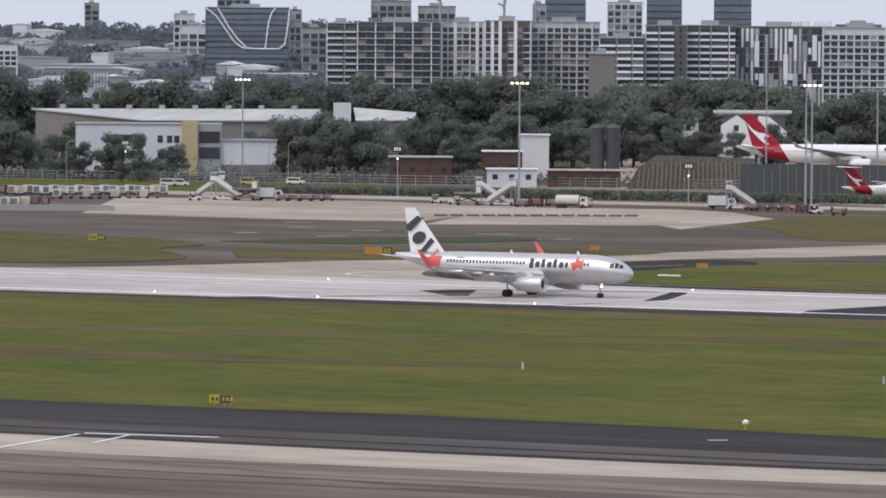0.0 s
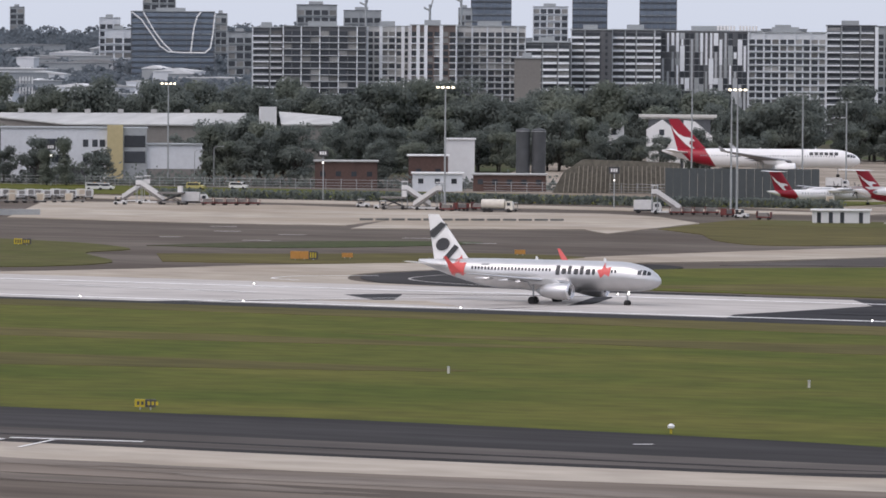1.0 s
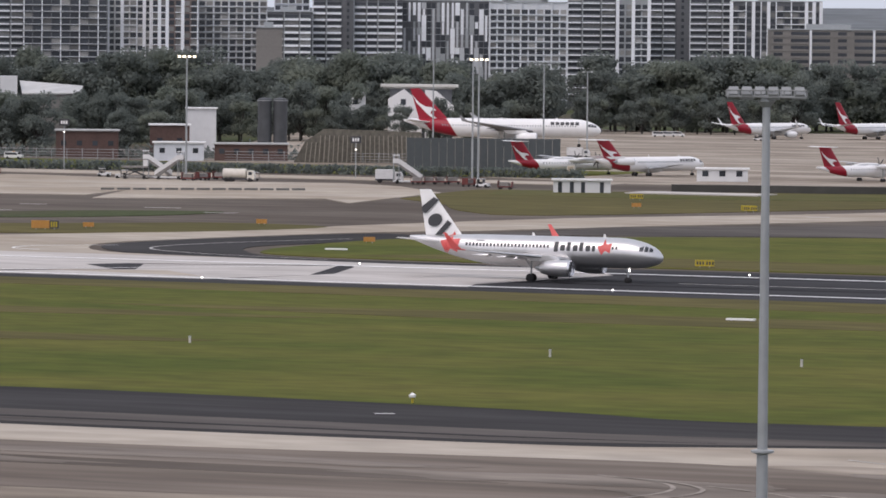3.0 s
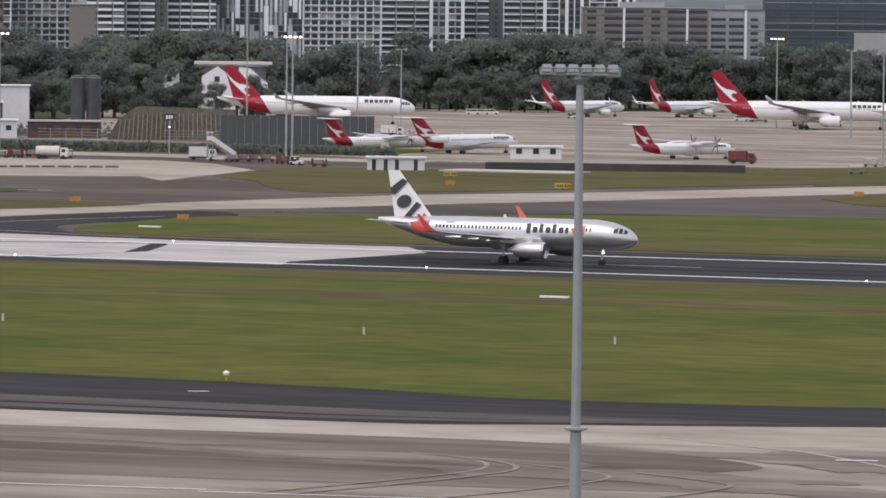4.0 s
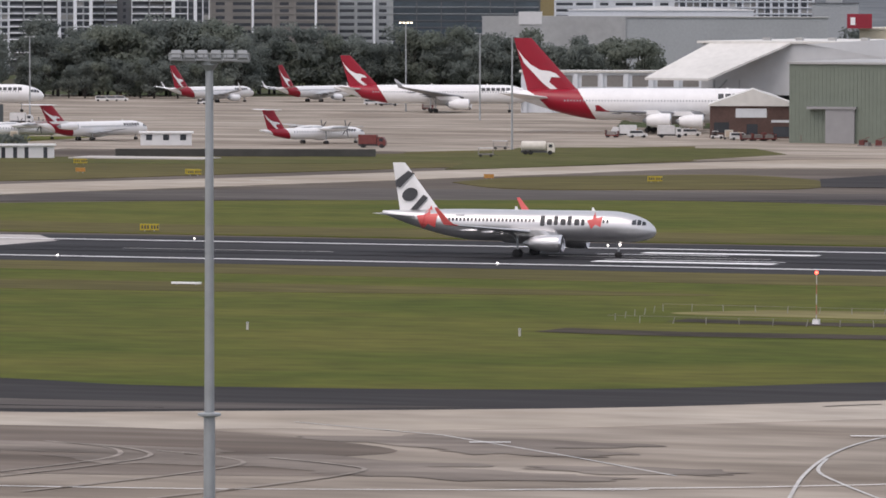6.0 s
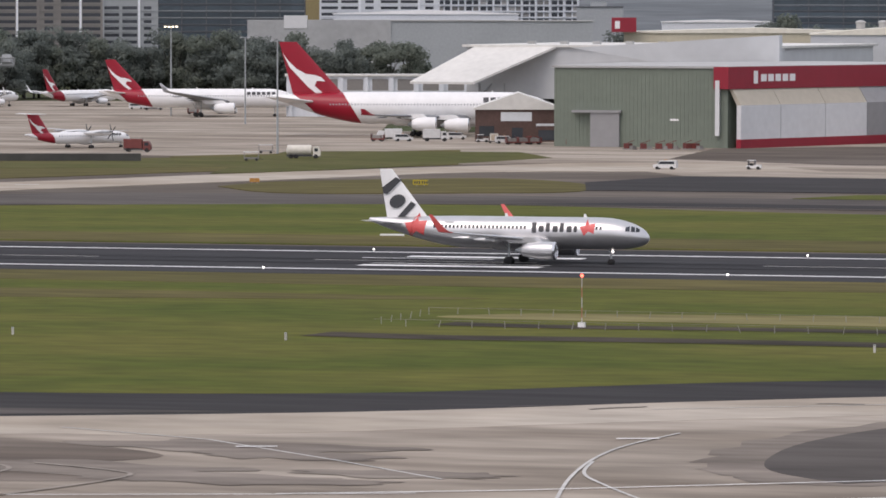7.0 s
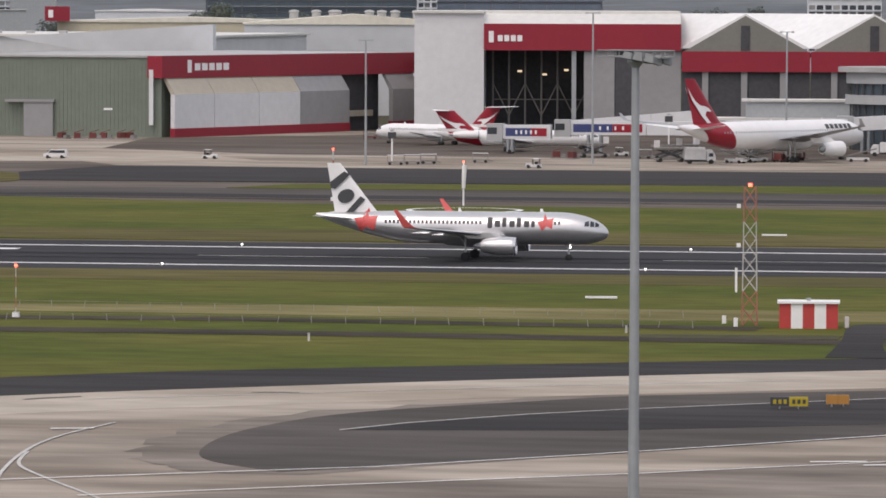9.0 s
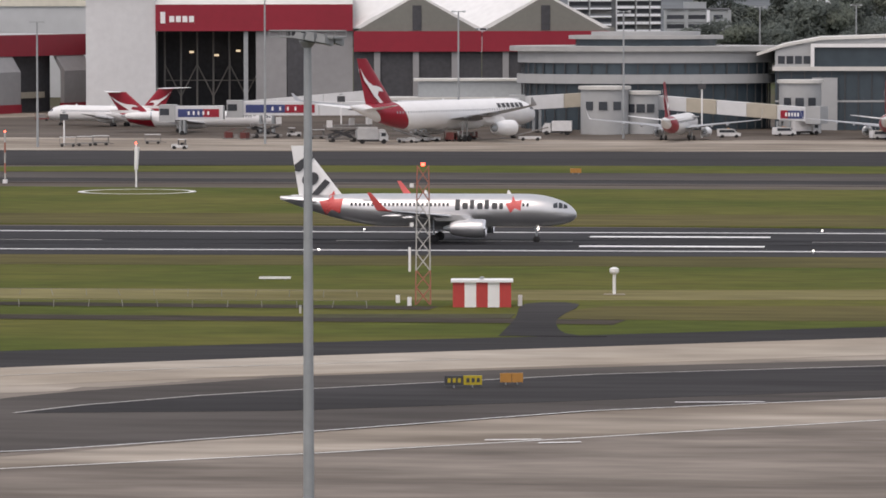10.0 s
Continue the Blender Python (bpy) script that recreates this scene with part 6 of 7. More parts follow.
for k in range(85):
    a, r = radians(rnd.uniform(28.6, 33.3)), 1800 + 2300 * rnd.random() ** 1.4
    z = max(0, hill_height(r, a))
    o = copy_thing(rnd.choice(homes), pose(-r * math.sin(a), r * math.cos(a), z + rnd.uniform(0, 2.5), 0, 0, math.degrees(a) + rnd.uniform(-30, 30)))
    o["group"] = "suburban buildings"

# ---- hedge, fence and service-road posts ----
bm = bmesh.new()
rnd = random.Random(21)
for k in range(5200):
    x = rnd.uniform(-640, -462)
    y = 1103 + (x + 550) * 0.08 + rnd.uniform(-1.2, 1.2)
    c, s = Vector((x, y, rnd.uniform(0.0, 2.2))), rnd.uniform(0.25, 0.55)
    e = Euler((rnd.uniform(0, 6.3), rnd.uniform(0, 6.3), rnd.uniform(0, 6.3))).to_matrix()
    bm.faces.new([bm.verts.new(c + e @ Vector((p * s, q * s, 0))) for p, q in ((-1, -0.6), (0.2, -0.9), (1, 0), (0, 0.9))])
tagged(part("hedge", bm, LEAF["dark_leaves"]), "dark clipped hedge along the perimeter road", "hedge", kind="stuff")
bm = bmesh.new()
for k in range(6500):
    x = rnd.uniform(-830, -560)
    y = 1213 + (x + 650) * 0.16 + rnd.uniform(-2.5, 2.5)
    c, s = Vector((x, y, abs(rnd.gauss(0, 1.6)))), rnd.uniform(0.25, 0.6)
    e = Euler((rnd.uniform(0, 6.3), rnd.uniform(0, 6.3), rnd.uniform(0, 6.3))).to_matrix()
    bm.faces.new([bm.verts.new(c + e @ Vector((p * s, q * s, 0))) for p, q in ((-1, -0.6), (0.2, -0.9), (1, 0), (0, 0.9))])
tagged(part("scrub", bm, LEAF["dark_leaves"]), "dark scrub along the perimeter fence", "shrubs", kind="stuff")
fence = thing("perimeter_fence", "grey wire perimeter fence on steel posts", "fence")
for k in range(64):
    x = -790 + k * 4.2
    y = 1190 + (x + 650) * 0.16
    if k == 0:
        post = part("post", tube(bmesh.new(), (0, 0, 0), (0, 0, 2.8), 0.09, n=5), M_STEEL, fence)
        post_me = post.data
    else:
        post = share("post", post_me, fence)
    post.location = (x, y, 0)
bm = bmesh.new()
for z in (0.4, 1.1, 1.8, 2.6):
    tube(bm, (-790, 1190 - 140 * 0.16, z), (-521, 1190 + 129 * 0.16, z), 0.05, n=4)
part("wire", bm, M_STEEL, fence)
M_LAMPOFF_DARK = mat("dull_grey_plastic", (0.12, 0.12, 0.115), 0.7, vary=0.15)
kerb = tagged(part("barrier", boxes(*[(-505 + 3.4 * k, -502.2 + 3.4 * k, 0, 0.6, 0, 0.55) for k in range(13)]), M_LAMPOFF_DARK), "low dark plastic barrier row on the apron", "barrier")
kerb.matrix_basis = pose(-510, 960, 0, 0, 0, 35) @ pose(505, 0, 0)
kerb2 = tagged(part("barrier", boxes((-40, 26, 0, 1.0, 0, 1.3)), M_STEEL), "low grey kerb barrier at the baggage yard", "barrier")
kerb2.matrix_basis = pose(-606, 938, 0, 0, 0, 26)

# ---- stand number boards, road lamps and a radio mast before the trees ----
for x, y, h in [(-717.7, 1175.0, 11.2), (-592.2, 1095.6, 12.3), (-507.7, 1081.3, 9.7)]:
    board = thing("stand_board", "black stand number board with white bars on a steel post", "sign", pose(x, y, 0, 0, 0, 26), "stand boards")
    part("post", tube(bmesh.new(), (0, 0, -0.04), (0, 0, h), 0.14, 0.11, 8), M_STEEL, board)
    face = part("panel", boxes((-1.25, 1.25, -0.3, -0.12, h - 1.6, h)), M_DARK, board)
    for k in range(3):
        part("bar", boxes((-0.8 + k * 0.58, -0.42 + k * 0.58, -0.34, -0.305, h - 1.2, h - 0.4)), M_WHITE, face)
    part("lamp", lathe(bmesh.new(), [(h - 3.25, 0.08), (h - 3.1, 0.17), (h - 2.95, 0.08)], "z", (0, -0.35, 0), 10), M_LIGHT, board, "small glowing lamp")
for x, y, h in [(-729.5, 1164.1, 10.8), (-685.0, 1205.4, 10.7), (-693.3, 1231.9, 8.7), (-701.7, 1224.1, 9.3)]:
    post = thing("road_lamp", "thin grey road lamp with a curved arm", "street lamp", pose(x, y, 0, 0, 0, 28), "road lamps")
    bm = tube(bmesh.new(), (0, 0, -0.04), (0, 0, h - 0.7), 0.12, 0.09, 8)
    tube(bm, (0, 0, h - 0.7), (0.5, 0, h - 0.1), 0.08, n=6)
    tube(bm, (0.5, 0, h - 0.1), (2.0, 0, h), 0.07, n=6)
    part("pole", bm, M_STEEL, post)
    part("head", boxes((1.8, 2.7, -0.16, 0.16, h - 0.1, h + 0.06)), M_GREYP, post)
radio = thing("radio_mast", "slim steel radio mast with pale antenna panels among the trees", "mast", pose(-926.4, 1500, 0, 0, 0, 31))
part("pole", tube(bmesh.new(), (0, 0, -0.04), (0, 0, 28.0), 0.4, 0.28, 8), M_STEEL, radio)
for z in (22.8, 26.4):
    part("platform", lathe(bmesh.new(), [(z - 0.15, 1.9), (z + 0.05, 1.9)], "z", n=10), M_STEEL, radio)
    for k in range(5):
        part("antenna", boxes((-2.2 + k * 1.05, -1.75 + k * 1.05, -0.9, -0.6, z - 0.9, z + 1.4)), M_CLADWHITE, radio, "pale antenna panel")

# ---- light masts ----
M_LAMP = glow("floodlight_glass", (1.0, 0.93, 0.72), 3.0)
M_LAMPOFF = mat("floodlight_housing", (0.42, 0.44, 0.45), 0.4, metal=0.3, vary=0.08)


def mast(x, y, h, lit, yaw=25, r=0.26, label=""):
    m = thing("light_mast", label or ("tall steel floodlight mast with lit lamps" if lit else "tall steel floodlight mast"), "light mast", pose(x, y, 0, 0, 0, yaw))
    bm = tube(bmesh.new(), (0, 0, -0.04), (0, 0, h), r, r * 0.6, 10)
    part("pole", bm, M_STEEL, m, smooth=True)
    part("crossbar", boxes((-2.0 if lit else -1.5, 2.0 if lit else 1.5, -0.08, 0.08, h - 0.08, h + 0.08)), M_STEEL, m)
    for k in ((-1.7, -0.6, 0.6, 1.7) if lit else (-1.2, 1.2)):
        part("lamp", boxes((k - 0.3, k + 0.3, -0.45, 0.15, h - 0.2, h + 0.2)), M_LAMP if lit else M_LAMPOFF, m)
    return m


for x, y, h, lit in ((-700.5, 1207.5, 27.4, True), (-528.2, 1035, 28, True), (-461.4, 1046.8, 28, True), (-481.2, 1088.3, 27.9, False), (-555.4, 1230.5, 27, False), (-521, 1223.7, 26, False), (-575.9, 1385, 23, False),
                     (-492.4, 1480, 27, True), (-437.8, 1382, 24.5, False), (-343.4, 1108, 25.6, False), (-132.9, 1021.4, 30.2, False), (-175.2, 999.8, 24.7, False), (-99, 1075.5, 26.2, False), (-63.3, 1058.5, 26.3, False), (-43.3, 1299, 25.8, False), (-18.4, 1250, 26.5, False)):
    mast(x, y, h, lit, math.degrees(math.atan2(-x, y)))


M_MASTHEAD = mat("weathered_grey_housing", (0.235, 0.245, 0.245), 0.55, metal=0.2, vary=0.12, scale=1.2)


def near_mast(x, y, h, yaw, tilt, even=True):
    m = thing("apron_light_mast", "tall tapering galvanised mast with a ring of floodlights", "light mast", pose(x, y, 0, 0, 0, yaw), "apron masts")
    # the even-headed mast is in two sections with a collar, the other tapers evenly
    for z0, z1, r0, r1 in (((-0.04, 13.4, 0.31, 0.275), (13.4, h, 0.245, 0.185)) if even else ((-0.04, 13.4, 0.30, 0.25), (13.4, h, 0.25, 0.185))):
        part("pole_section", tube(bmesh.new(), (0, 0, z0), (0, 0, z1), r0, r1, 20), M_STEEL, m, smooth=True)
    if even:
        part("collar", lathe(bmesh.new(), [(13.2, 0.24), (13.3, 0.56), (13.4, 0.56), (13.46, 0.24)], "z", n=20), M_STEEL, m)
    part("hub", lathe(bmesh.new(), [(h - 0.5, 0.18), (h - 0.2, 0.42), (h + 0.1, 0.42)], "z", n=14), M_STEEL, m)
    bm = bmesh.new()
    for z in (h + 0.05, h + 0.34):
        for y0 in (-0.5, 0.5):
            tube(bm, (-1.95, y0, z), (1.95, y0, z), 0.04, n=6)
    for k in range(8):
        xx = -1.95 + k * 3.9 / 7
        for y0 in (-0.5, 0.5):
            tube(bm, (xx, y0, h + 0.05), (xx, y0, h + 0.34), 0.03, n=5)
    part("frame", bm, M_MASTHEAD, m, "steel tube frame")
    for k in range(6):
        xx = -1.6 + k * 0.64 if even else 0.1 + (k % 3) * 0.66
        ob = part("floodlight", extrude_y([(-0.30, -0.14), (0.30, -0.14), (0.22, 0.18), (-0.22, 0.18)], -0.42, 0.34), M_MASTHEAD, m, "grey floodlight housing")
        ob.matrix_basis = pose(xx, (-0.15 if k % 2 else 0.25) if even else (-0.45 if k < 3 else 0.4), h + (0.2 if even else 0.02 - 0.08 * (k % 3)), tilt, 0 if even else 9, 0)
        part("glass", boxes((-0.24, 0.24, -0.36, 0.28, -0.17, -0.145)), M_GLASS_BLUE, ob)
    part("platform", extrude_y([(-1.95, h + 0.02), (1.95, h - 0.04), (1.95, h + 0.05), (-1.95, h + 0.08)], -0.55, 0.55), M_MASTHEAD, m)
    return m


near_mast(-87.9, 234.0, 30.55, 22, 28)
near_mast(-30.2, 248.2, 30.5, -30, -12, False)

# ---- runway furniture ----
M_REDLAMP = glow("red_obstacle_lamp", (1.0, 0.10, 0.06), 6.0)
M_PALEYELLOW = mat("pale_yellow_paint", (0.42, 0.37, 0.14), 0.4, vary=0.05)
M_YELLOW = mat("yellow_sign_face", (0.44, 0.34, 0.02), 0.5, vary=0.05)
M_AMBER = mat("amber_sign_back", (0.42, 0.20, 0.045), 0.5, vary=0.06)
M_REDPAINT = mat("red_striped_paint", (0.48, 0.05, 0.045), 0.5, vary=0.06)
M_FADED = mat("faded_orange_paint", (0.36, 0.13, 0.09), 0.6, vary=0.12)


def small(name, label, cat, x, y, parts, yaw=0, group=""):
    t = thing(name, label, cat, pose(x, y, 0.06, 0, 0, yaw), group)
    for nm, bm, m in parts:
        part(nm, bm, m, t)
    return t


lamp = small("runway_edge_light", "small glowing white runway edge light", "runway light", -314.2, 620.6,
             [("stem", tube(bmesh.new(), (0, 0, 0), (0, 0, 0.25), 0.1, n=8), M_STEEL), ("lens", lathe(bmesh.new(), [(0.25, 0.11), (0.36, 0.13), (0.43, 0.06)], "z", n=10), M_LIGHT)], group="runway edge lights")
for x in [-347.9, -374.2] + [-314.2 + 60 * k for k in range(1, 7)]:
    copy_thing(lamp, pose(x, 620.6, 0.06))
for k in range(-1, 7):
    copy_thing(lamp, pose(-314.2 + 60 * k, 670.8, 0.06))
peg = small("marker_peg", "short white marker post in the grass", "marker post", -208.4, 491.8, [("post", boxes((-0.1, 0.1, -0.1, 0.1, 0, 0.72)), M_PAINT_WORN), ("cap", boxes((-0.12, 0.12, -0.12, 0.12, 0.72, 0.8)), M_STEEL)], group="marker pegs")
for x, y in ((-180.3, 491), (-151.1, 490.3), (-91.2, 488.8), (-251, 493), (-62.5, 507)):
    copy_thing(peg, pose(x, y, 0.03))
for x, y in ((-339.4, 716.1), (-215.5, 566), (-204.5, 716), (-72.2, 563), (-67.5, 716)):
    small("marker_board", "long low white marker board in the grass", "marker board", x, y, [("board", boxes((-1.75, 1.75, -0.35, 0.35, 0.12, 0.34)), M_WHITE), ("leg", boxes((-1.2, -1.1, -0.1, 0.1, -0.06, 0.12)), M_STEEL), ("leg", boxes((1.1, 1.2, -0.1, 0.1, -0.06, 0.12)), M_STEEL)], 5, "marker boards")


def taxi_sign(x, y, faces, label, h=1.0, w=1.6):
    s = thing("taxiway_sign", label, "sign", pose(x, y, 0.06, 0, 0, 12), "taxiway signs")
    n = len(faces)
    for k, m in enumerate(faces):
        x0 = (k - n / 2) * w
        p = part("panel", boxes((x0 + 0.02, x0 + w - 0.02, -0.15, 0.15, 0.25, 0.25 + h)), m, s)
        if m is not M_AMBER:
            for j in range(3):
                part("bar", boxes((x0 + 0.25 + j * 0.42, x0 + 0.5 + j * 0.42, -0.17, -0.152, 0.45, 0.05 + h)), M_DARK if m is M_YELLOW else M_YELLOW, p)
        part("leg", boxes((x0 + w / 2 - 0.06, x0 + w / 2 + 0.06, -0.06, 0.06, -0.06, 0.25)), M_STEEL, s)
    return s


taxi_sign(-249.2, 425.5, (M_YELLOW, M_DARK), "yellow and black taxiway sign on the grass edge", 0.75, 1.05)
taxi_sign(-489.3, 791.4, (M_YELLOW, M_DARK), "yellow and black taxiway sign in the grass")
taxi_sign(-415.2, 761.6, (M_AMBER, M_AMBER, M_DARK), "amber-backed taxiway sign with a black panel", 1.3)
for x, y in ((-412.5, 772), (-395.5, 804), (-375.6, 928.7), (-347, 744.4), (-290.2, 921.8), (-34.2, 418.6), (-60, 868)):
    taxi_sign(x, y, (M_AMBER, M_AMBER), "amber back of a taxiway sign", 0.75, 0.95)
for x, y in ((-395.1, 976.9), (-350.8, 924.6), (-270.1, 694.4), (-349.5, 922.1), (-256.5, 917)):
    taxi_sign(x, y, (M_YELLOW, M_YELLOW), "yellow taxiway sign with dark bars", 0.9, 1.4)
taxi_sign(-37.9, 415.6, (M_DARK, M_YELLOW), "black and yellow taxiway sign on the asphalt", 0.75, 1.55)
small("cable_marker", "small pale cable marker at the grass edge", "marker", -193.0, 423.6, [("post", boxes((-0.08, 0.08, -0.08, 0.08, 0, 0.55)), M_YELLOW), ("cap", lathe(bmesh.new(), [(0.5, 0.28), (0.72, 0.34), (0.9, 0.1)], "z", n=10), M_WHITE)])
small("visual_range_post", "white instrument post with a round head", "instrument", -33.2, 539, [("post", tube(bmesh.new(), (0, 0, 0), (0, 0, 2.3), 0.17, n=10), M_WHITE), ("head", lathe(bmesh.new(), [(2.2, 0.3), (2.4, 0.5), (2.75, 0.5), (2.9, 0.2)], "z", n=12), M_WHITE), ("foot", boxes((-1.1, 1.1, -0.6, 0.6, -0.06, 0.08)), M_CONCRETE)])


def obstacle_pole(x, y, h, wide=0.1):
    p = thing("obstacle_light_pole", "thin pole with a glowing red obstacle light", "light pole", pose(x, y, 0))
    for k in range(5):
        part("pole_section", tube(bmesh.new(), (0, 0, h * k / 5), (0, 0, h * (k + 1) / 5), wide, n=8), M_PAINT_WORN if k % 2 == 0 else M_FADED, p)
    part("lamp", lathe(bmesh.new(), [(h, 0.12), (h + 0.14, 0.2), (h + 0.3, 0.1)], "z", n=10), M_REDLAMP, p)
    part("foot", boxes((-0.35, 0.35, -0.3, 0.3, -0.02, 0.6)), M_WHITE, p)


obstacle_pole(-127.6, 518.5, 5.3, 0.05)
obstacle_pole(-150.2, 826.4, 8.3, 0.14)
wind = thing("wind_pole", "white wind-sock pole standing in a white ring", "pole", pose(-126.4, 812, 0))
part("pole", tube(bmesh.new(), (0, 0, 0), (0, 0, 6.9), 0.16, 0.12, 10), M_WHITE, wind)
part("sleeve", tube(bmesh.new(), (0, 0, 2.8), (0.15, 0, 6.4), 0.30, 0.4, 10), M_WHITE, wind, "hanging white sleeve")
part("lamp", lathe(bmesh.new(), [(6.9, 0.1), (7.05, 0.18), (7.2, 0.08)], "z", n=8), M_REDLAMP, wind)
line([(-122.9 + 8.7 * math.cos(k * math.tau / 36), 790.5 + 8.7 * math.sin(k * math.tau / 36)) for k in range(37)], 1.0, 7, M_PAINT_WHITE, "white painted ring round the wind-sock", "ring")
# lattice mast, red and white
lat = thing("lattice_mast", "red and white steel lattice mast with a red lamp", "mast", pose(-51.7, 522, 0, 0, 0, 5))
HT, half = 14.2, 0.78
for k in range(4):
    z0, z1 = HT * k / 4, HT * (k + 1) / 4
    paint = M_PAINT_WORN if k in (1, 2) else M_FADED
    for sx in (-1, 1):
        for sy in (-1, 1):
            w0, w1 = half * (1 - 0.25 * k / 4), half * (1 - 0.25 * (k + 1) / 4)
            part("leg", tube(bmesh.new(), (sx * w0, sy * w0, z0), (sx * w1, sy * w1, z1), 0.06, n=6), paint, lat)
    for j in range(2):
        za, zb = z0 + j * (z1 - z0) / 2, z0 + (j + 1) * (z1 - z0) / 2
        e = half * (0.92 - 0.05 * k)
        for d in (-e, e):
            part("brace", tube(bmesh.new(), (-e, d, za), (e, d, zb), 0.04, n=5), paint, lat)
            part("brace", tube(bmesh.new(), (e, d, za), (-e, d, zb), 0.04, n=5), paint, lat)
            part("brace", tube(bmesh.new(), (d, -e, za), (d, e, zb), 0.04, n=5), paint, lat)
part("lamp", boxes((-0.2, 0.2, -0.2, 0.2, HT, HT + 0.3)), M_REDLAMP, lat)
part("antenna", boxes((-1.5, -1.25, -0.1, 0.1, 3.4, 5.9)), M_WHITE, lat)
for z in (8, 12):
    part("bracket_lamp", boxes((-1.35, -0.95, -0.2, 0.2, z, z + 0.4)), M_WHITE, lat)
# striped hut
hut = thing("equipment_hut", "small hut painted in red and white upright stripes", "hut", pose(-45.4, 519, 0.03, 0, 0, 5))
for k in range(5):
    part("wall_panel", boxes((-2.95 + k * 1.18, -2.95 + (k + 1) * 1.18, -1.5, 1.5, -0.02, 2.55)), M_REDPAINT if k % 2 == 0 else M_WHITE, hut)
part("roof", boxes((-3.15, 3.15, -1.75, 1.75, 2.56, 2.78)), M_WHITE, hut)
part("vent", boxes((-0.2, 0.2, -0.2, 0.2, 2.78, 3.05)), M_STEEL, hut)
for k in range(3):
    small("bollard", "white bollard beside the hut", "bollard", (-41.6, -52.8, -54.5)[k], (520, 519, 524)[k], [("post", boxes((-0.2, 0.2, -0.2, 0.2, 0, (1.1, 0.9, 0.8)[k])), M_WHITE)])
M_POST = mat("weathered_post", (0.25, 0.245, 0.215), 0.8, vary=0.15)
# low fence of grey posts round the soil trench
tf = thing("trench_fence", "low rope fence on leaning grey posts", "fence")
rnd = random.Random(31)
first = None
spots = [(-149.3 + 0.1 * k, 518.5 + 3.4 * k) for k in range(6)]
spots += [(-145.5 + k * 3.55, 514.6 + 0.03 * k) for k in range(26)] + [(-146 + k * 3.6, 537 - 0.2 * k) for k in range(25)]
for x, y in spots:
    if first is None:
        o = part("post", boxes((-0.035, 0.035, -0.035, 0.035, 0, 0.8)), M_POST, tf)
        first = o.data
    else:
        o = share("post", first, tf)
    o.location, o.rotation_euler = (x, y, 0), (rnd.gauss(0, 0.06), rnd.gauss(0, 0.12), 0)
bm = bmesh.new()
tube(bm, (-149, 514.6, 0.8), (-56.5, 515.4, 0.8), 0.02, n=4)
tube(bm, (-149, 536, 0.8), (-60, 531.5, 0.8), 0.02, n=4)
part("rope", bm, M_RIB, tf)

# ---- boarding bridges ----
M_NAVY = mat("blue_panel", (0.035, 0.05, 0.16), 0.5, vary=0.05)


def bridge(x0, y0, x1, y1, z0, z1, label, panels, cab=True):
    L = math.hypot(x1 - x0, y1 - y0)
    b = thing("boarding_bridge", label, "boarding bridge", pose(x0, y0, 0, 0, 0, math.degrees(math.atan2(y1 - y0, x1 - x0))), "boarding bridges")
    slope = (z1 - z0) / L
    n = len(panels)
    for k, m in enumerate(panels):
        a, c = L * k / n, L * (k + 1) / n - 0.1
        za, zc = z0 + slope * a, z0 + slope * c
        w = 1.5 + 0.12 * (k % 2)
        seg = part("tunnel_section", extrude_y([(a, za), (c, zc), (c, zc + 2.9), (a, za + 2.9)], -w, w), M_CLADWHITE if m in ("W", "S") else M_BEIGE, b)
        if m == "S":
            mid = (a + c) / 2
            for sd in (-1, 1):
                y0, y1 = sorted((sd * (w + 0.01), sd * (w + 0.08)))
                part("panel", extrude_y([(a + 0.8, za + 0.6), (mid + 1, za + 0.6), (mid + 1, za + 2.3), (a + 0.8, za + 2.3)], y0, y1), M_NAVY, seg, "blue advertising panel")
                part("panel", extrude_y([(mid + 1.02, za + 0.6), (c - 0.8, za + 0.6), (c - 0.8, za + 2.3), (mid + 1.02, za + 2.3)], y0, y1), M_RED, seg, "red advertising panel")
                y0, y1 = sorted((sd * (w + 0.085), sd * (w + 0.12)))
                for j in range(5):
                    xx = a + (c - a) * (0.3 + 0.1 * j)
                    part("bar", boxes((xx - 0.2, xx + 0.2, y0, y1, za + 1.05, za + 1.85)), M_WHITE, seg)
    if cab:
        part("cab", boxes((-3.2, 0.2, -2.0, 2.0, z0 - 0.4, z0 + 3.2)), M_CONCW, b, "grey docking cab")
        part("cab_window", boxes((-3.0, -1.0, -2.06, -2.01, z0 + 1.0, z0 + 2.4)), M_GLASS_DARK, b)
    bm = bmesh.new()
    for a in (L * 0.12, L * 0.2):
        tube(bm, (a, -1.2, 0.5), (a, -1.2, z0), 0.3, n=8)
        tube(bm, (a, 1.2, 0.5), (a, 1.2, z0), 0.3, n=8)
    part("lift_column", bm, M_STEEL, b)
    for y in (-1.2, 1.2):
        part("wheel", lathe(bmesh.new(), [(-0.3, 0.5), (0.3, 0.5)], "y", (L * 0.16, y, 0.5), 14), M_BLACK, b)
    return b


bridge(-159.7, 1080, -149.2, 1080, 3.3, 3.4, "white boarding bridge with a blue and red advertising panel", ("S",))
bridge(-145.6, 1082, -113, 1084, 4.2, 4.2, "white boarding bridge with blue and red panels", ("S", "W"))
bridge(-152.4, 1116, -122, 1116, 3.3, 5.9, "white walkway tunnel sloping up to the terminal pier", ("W", "W", "W"), False)
bridge(-112, 1080, -88, 1092, 4.5, 4.8, "pale fixed boarding bridge to the terminal", ("W", "W"), False)
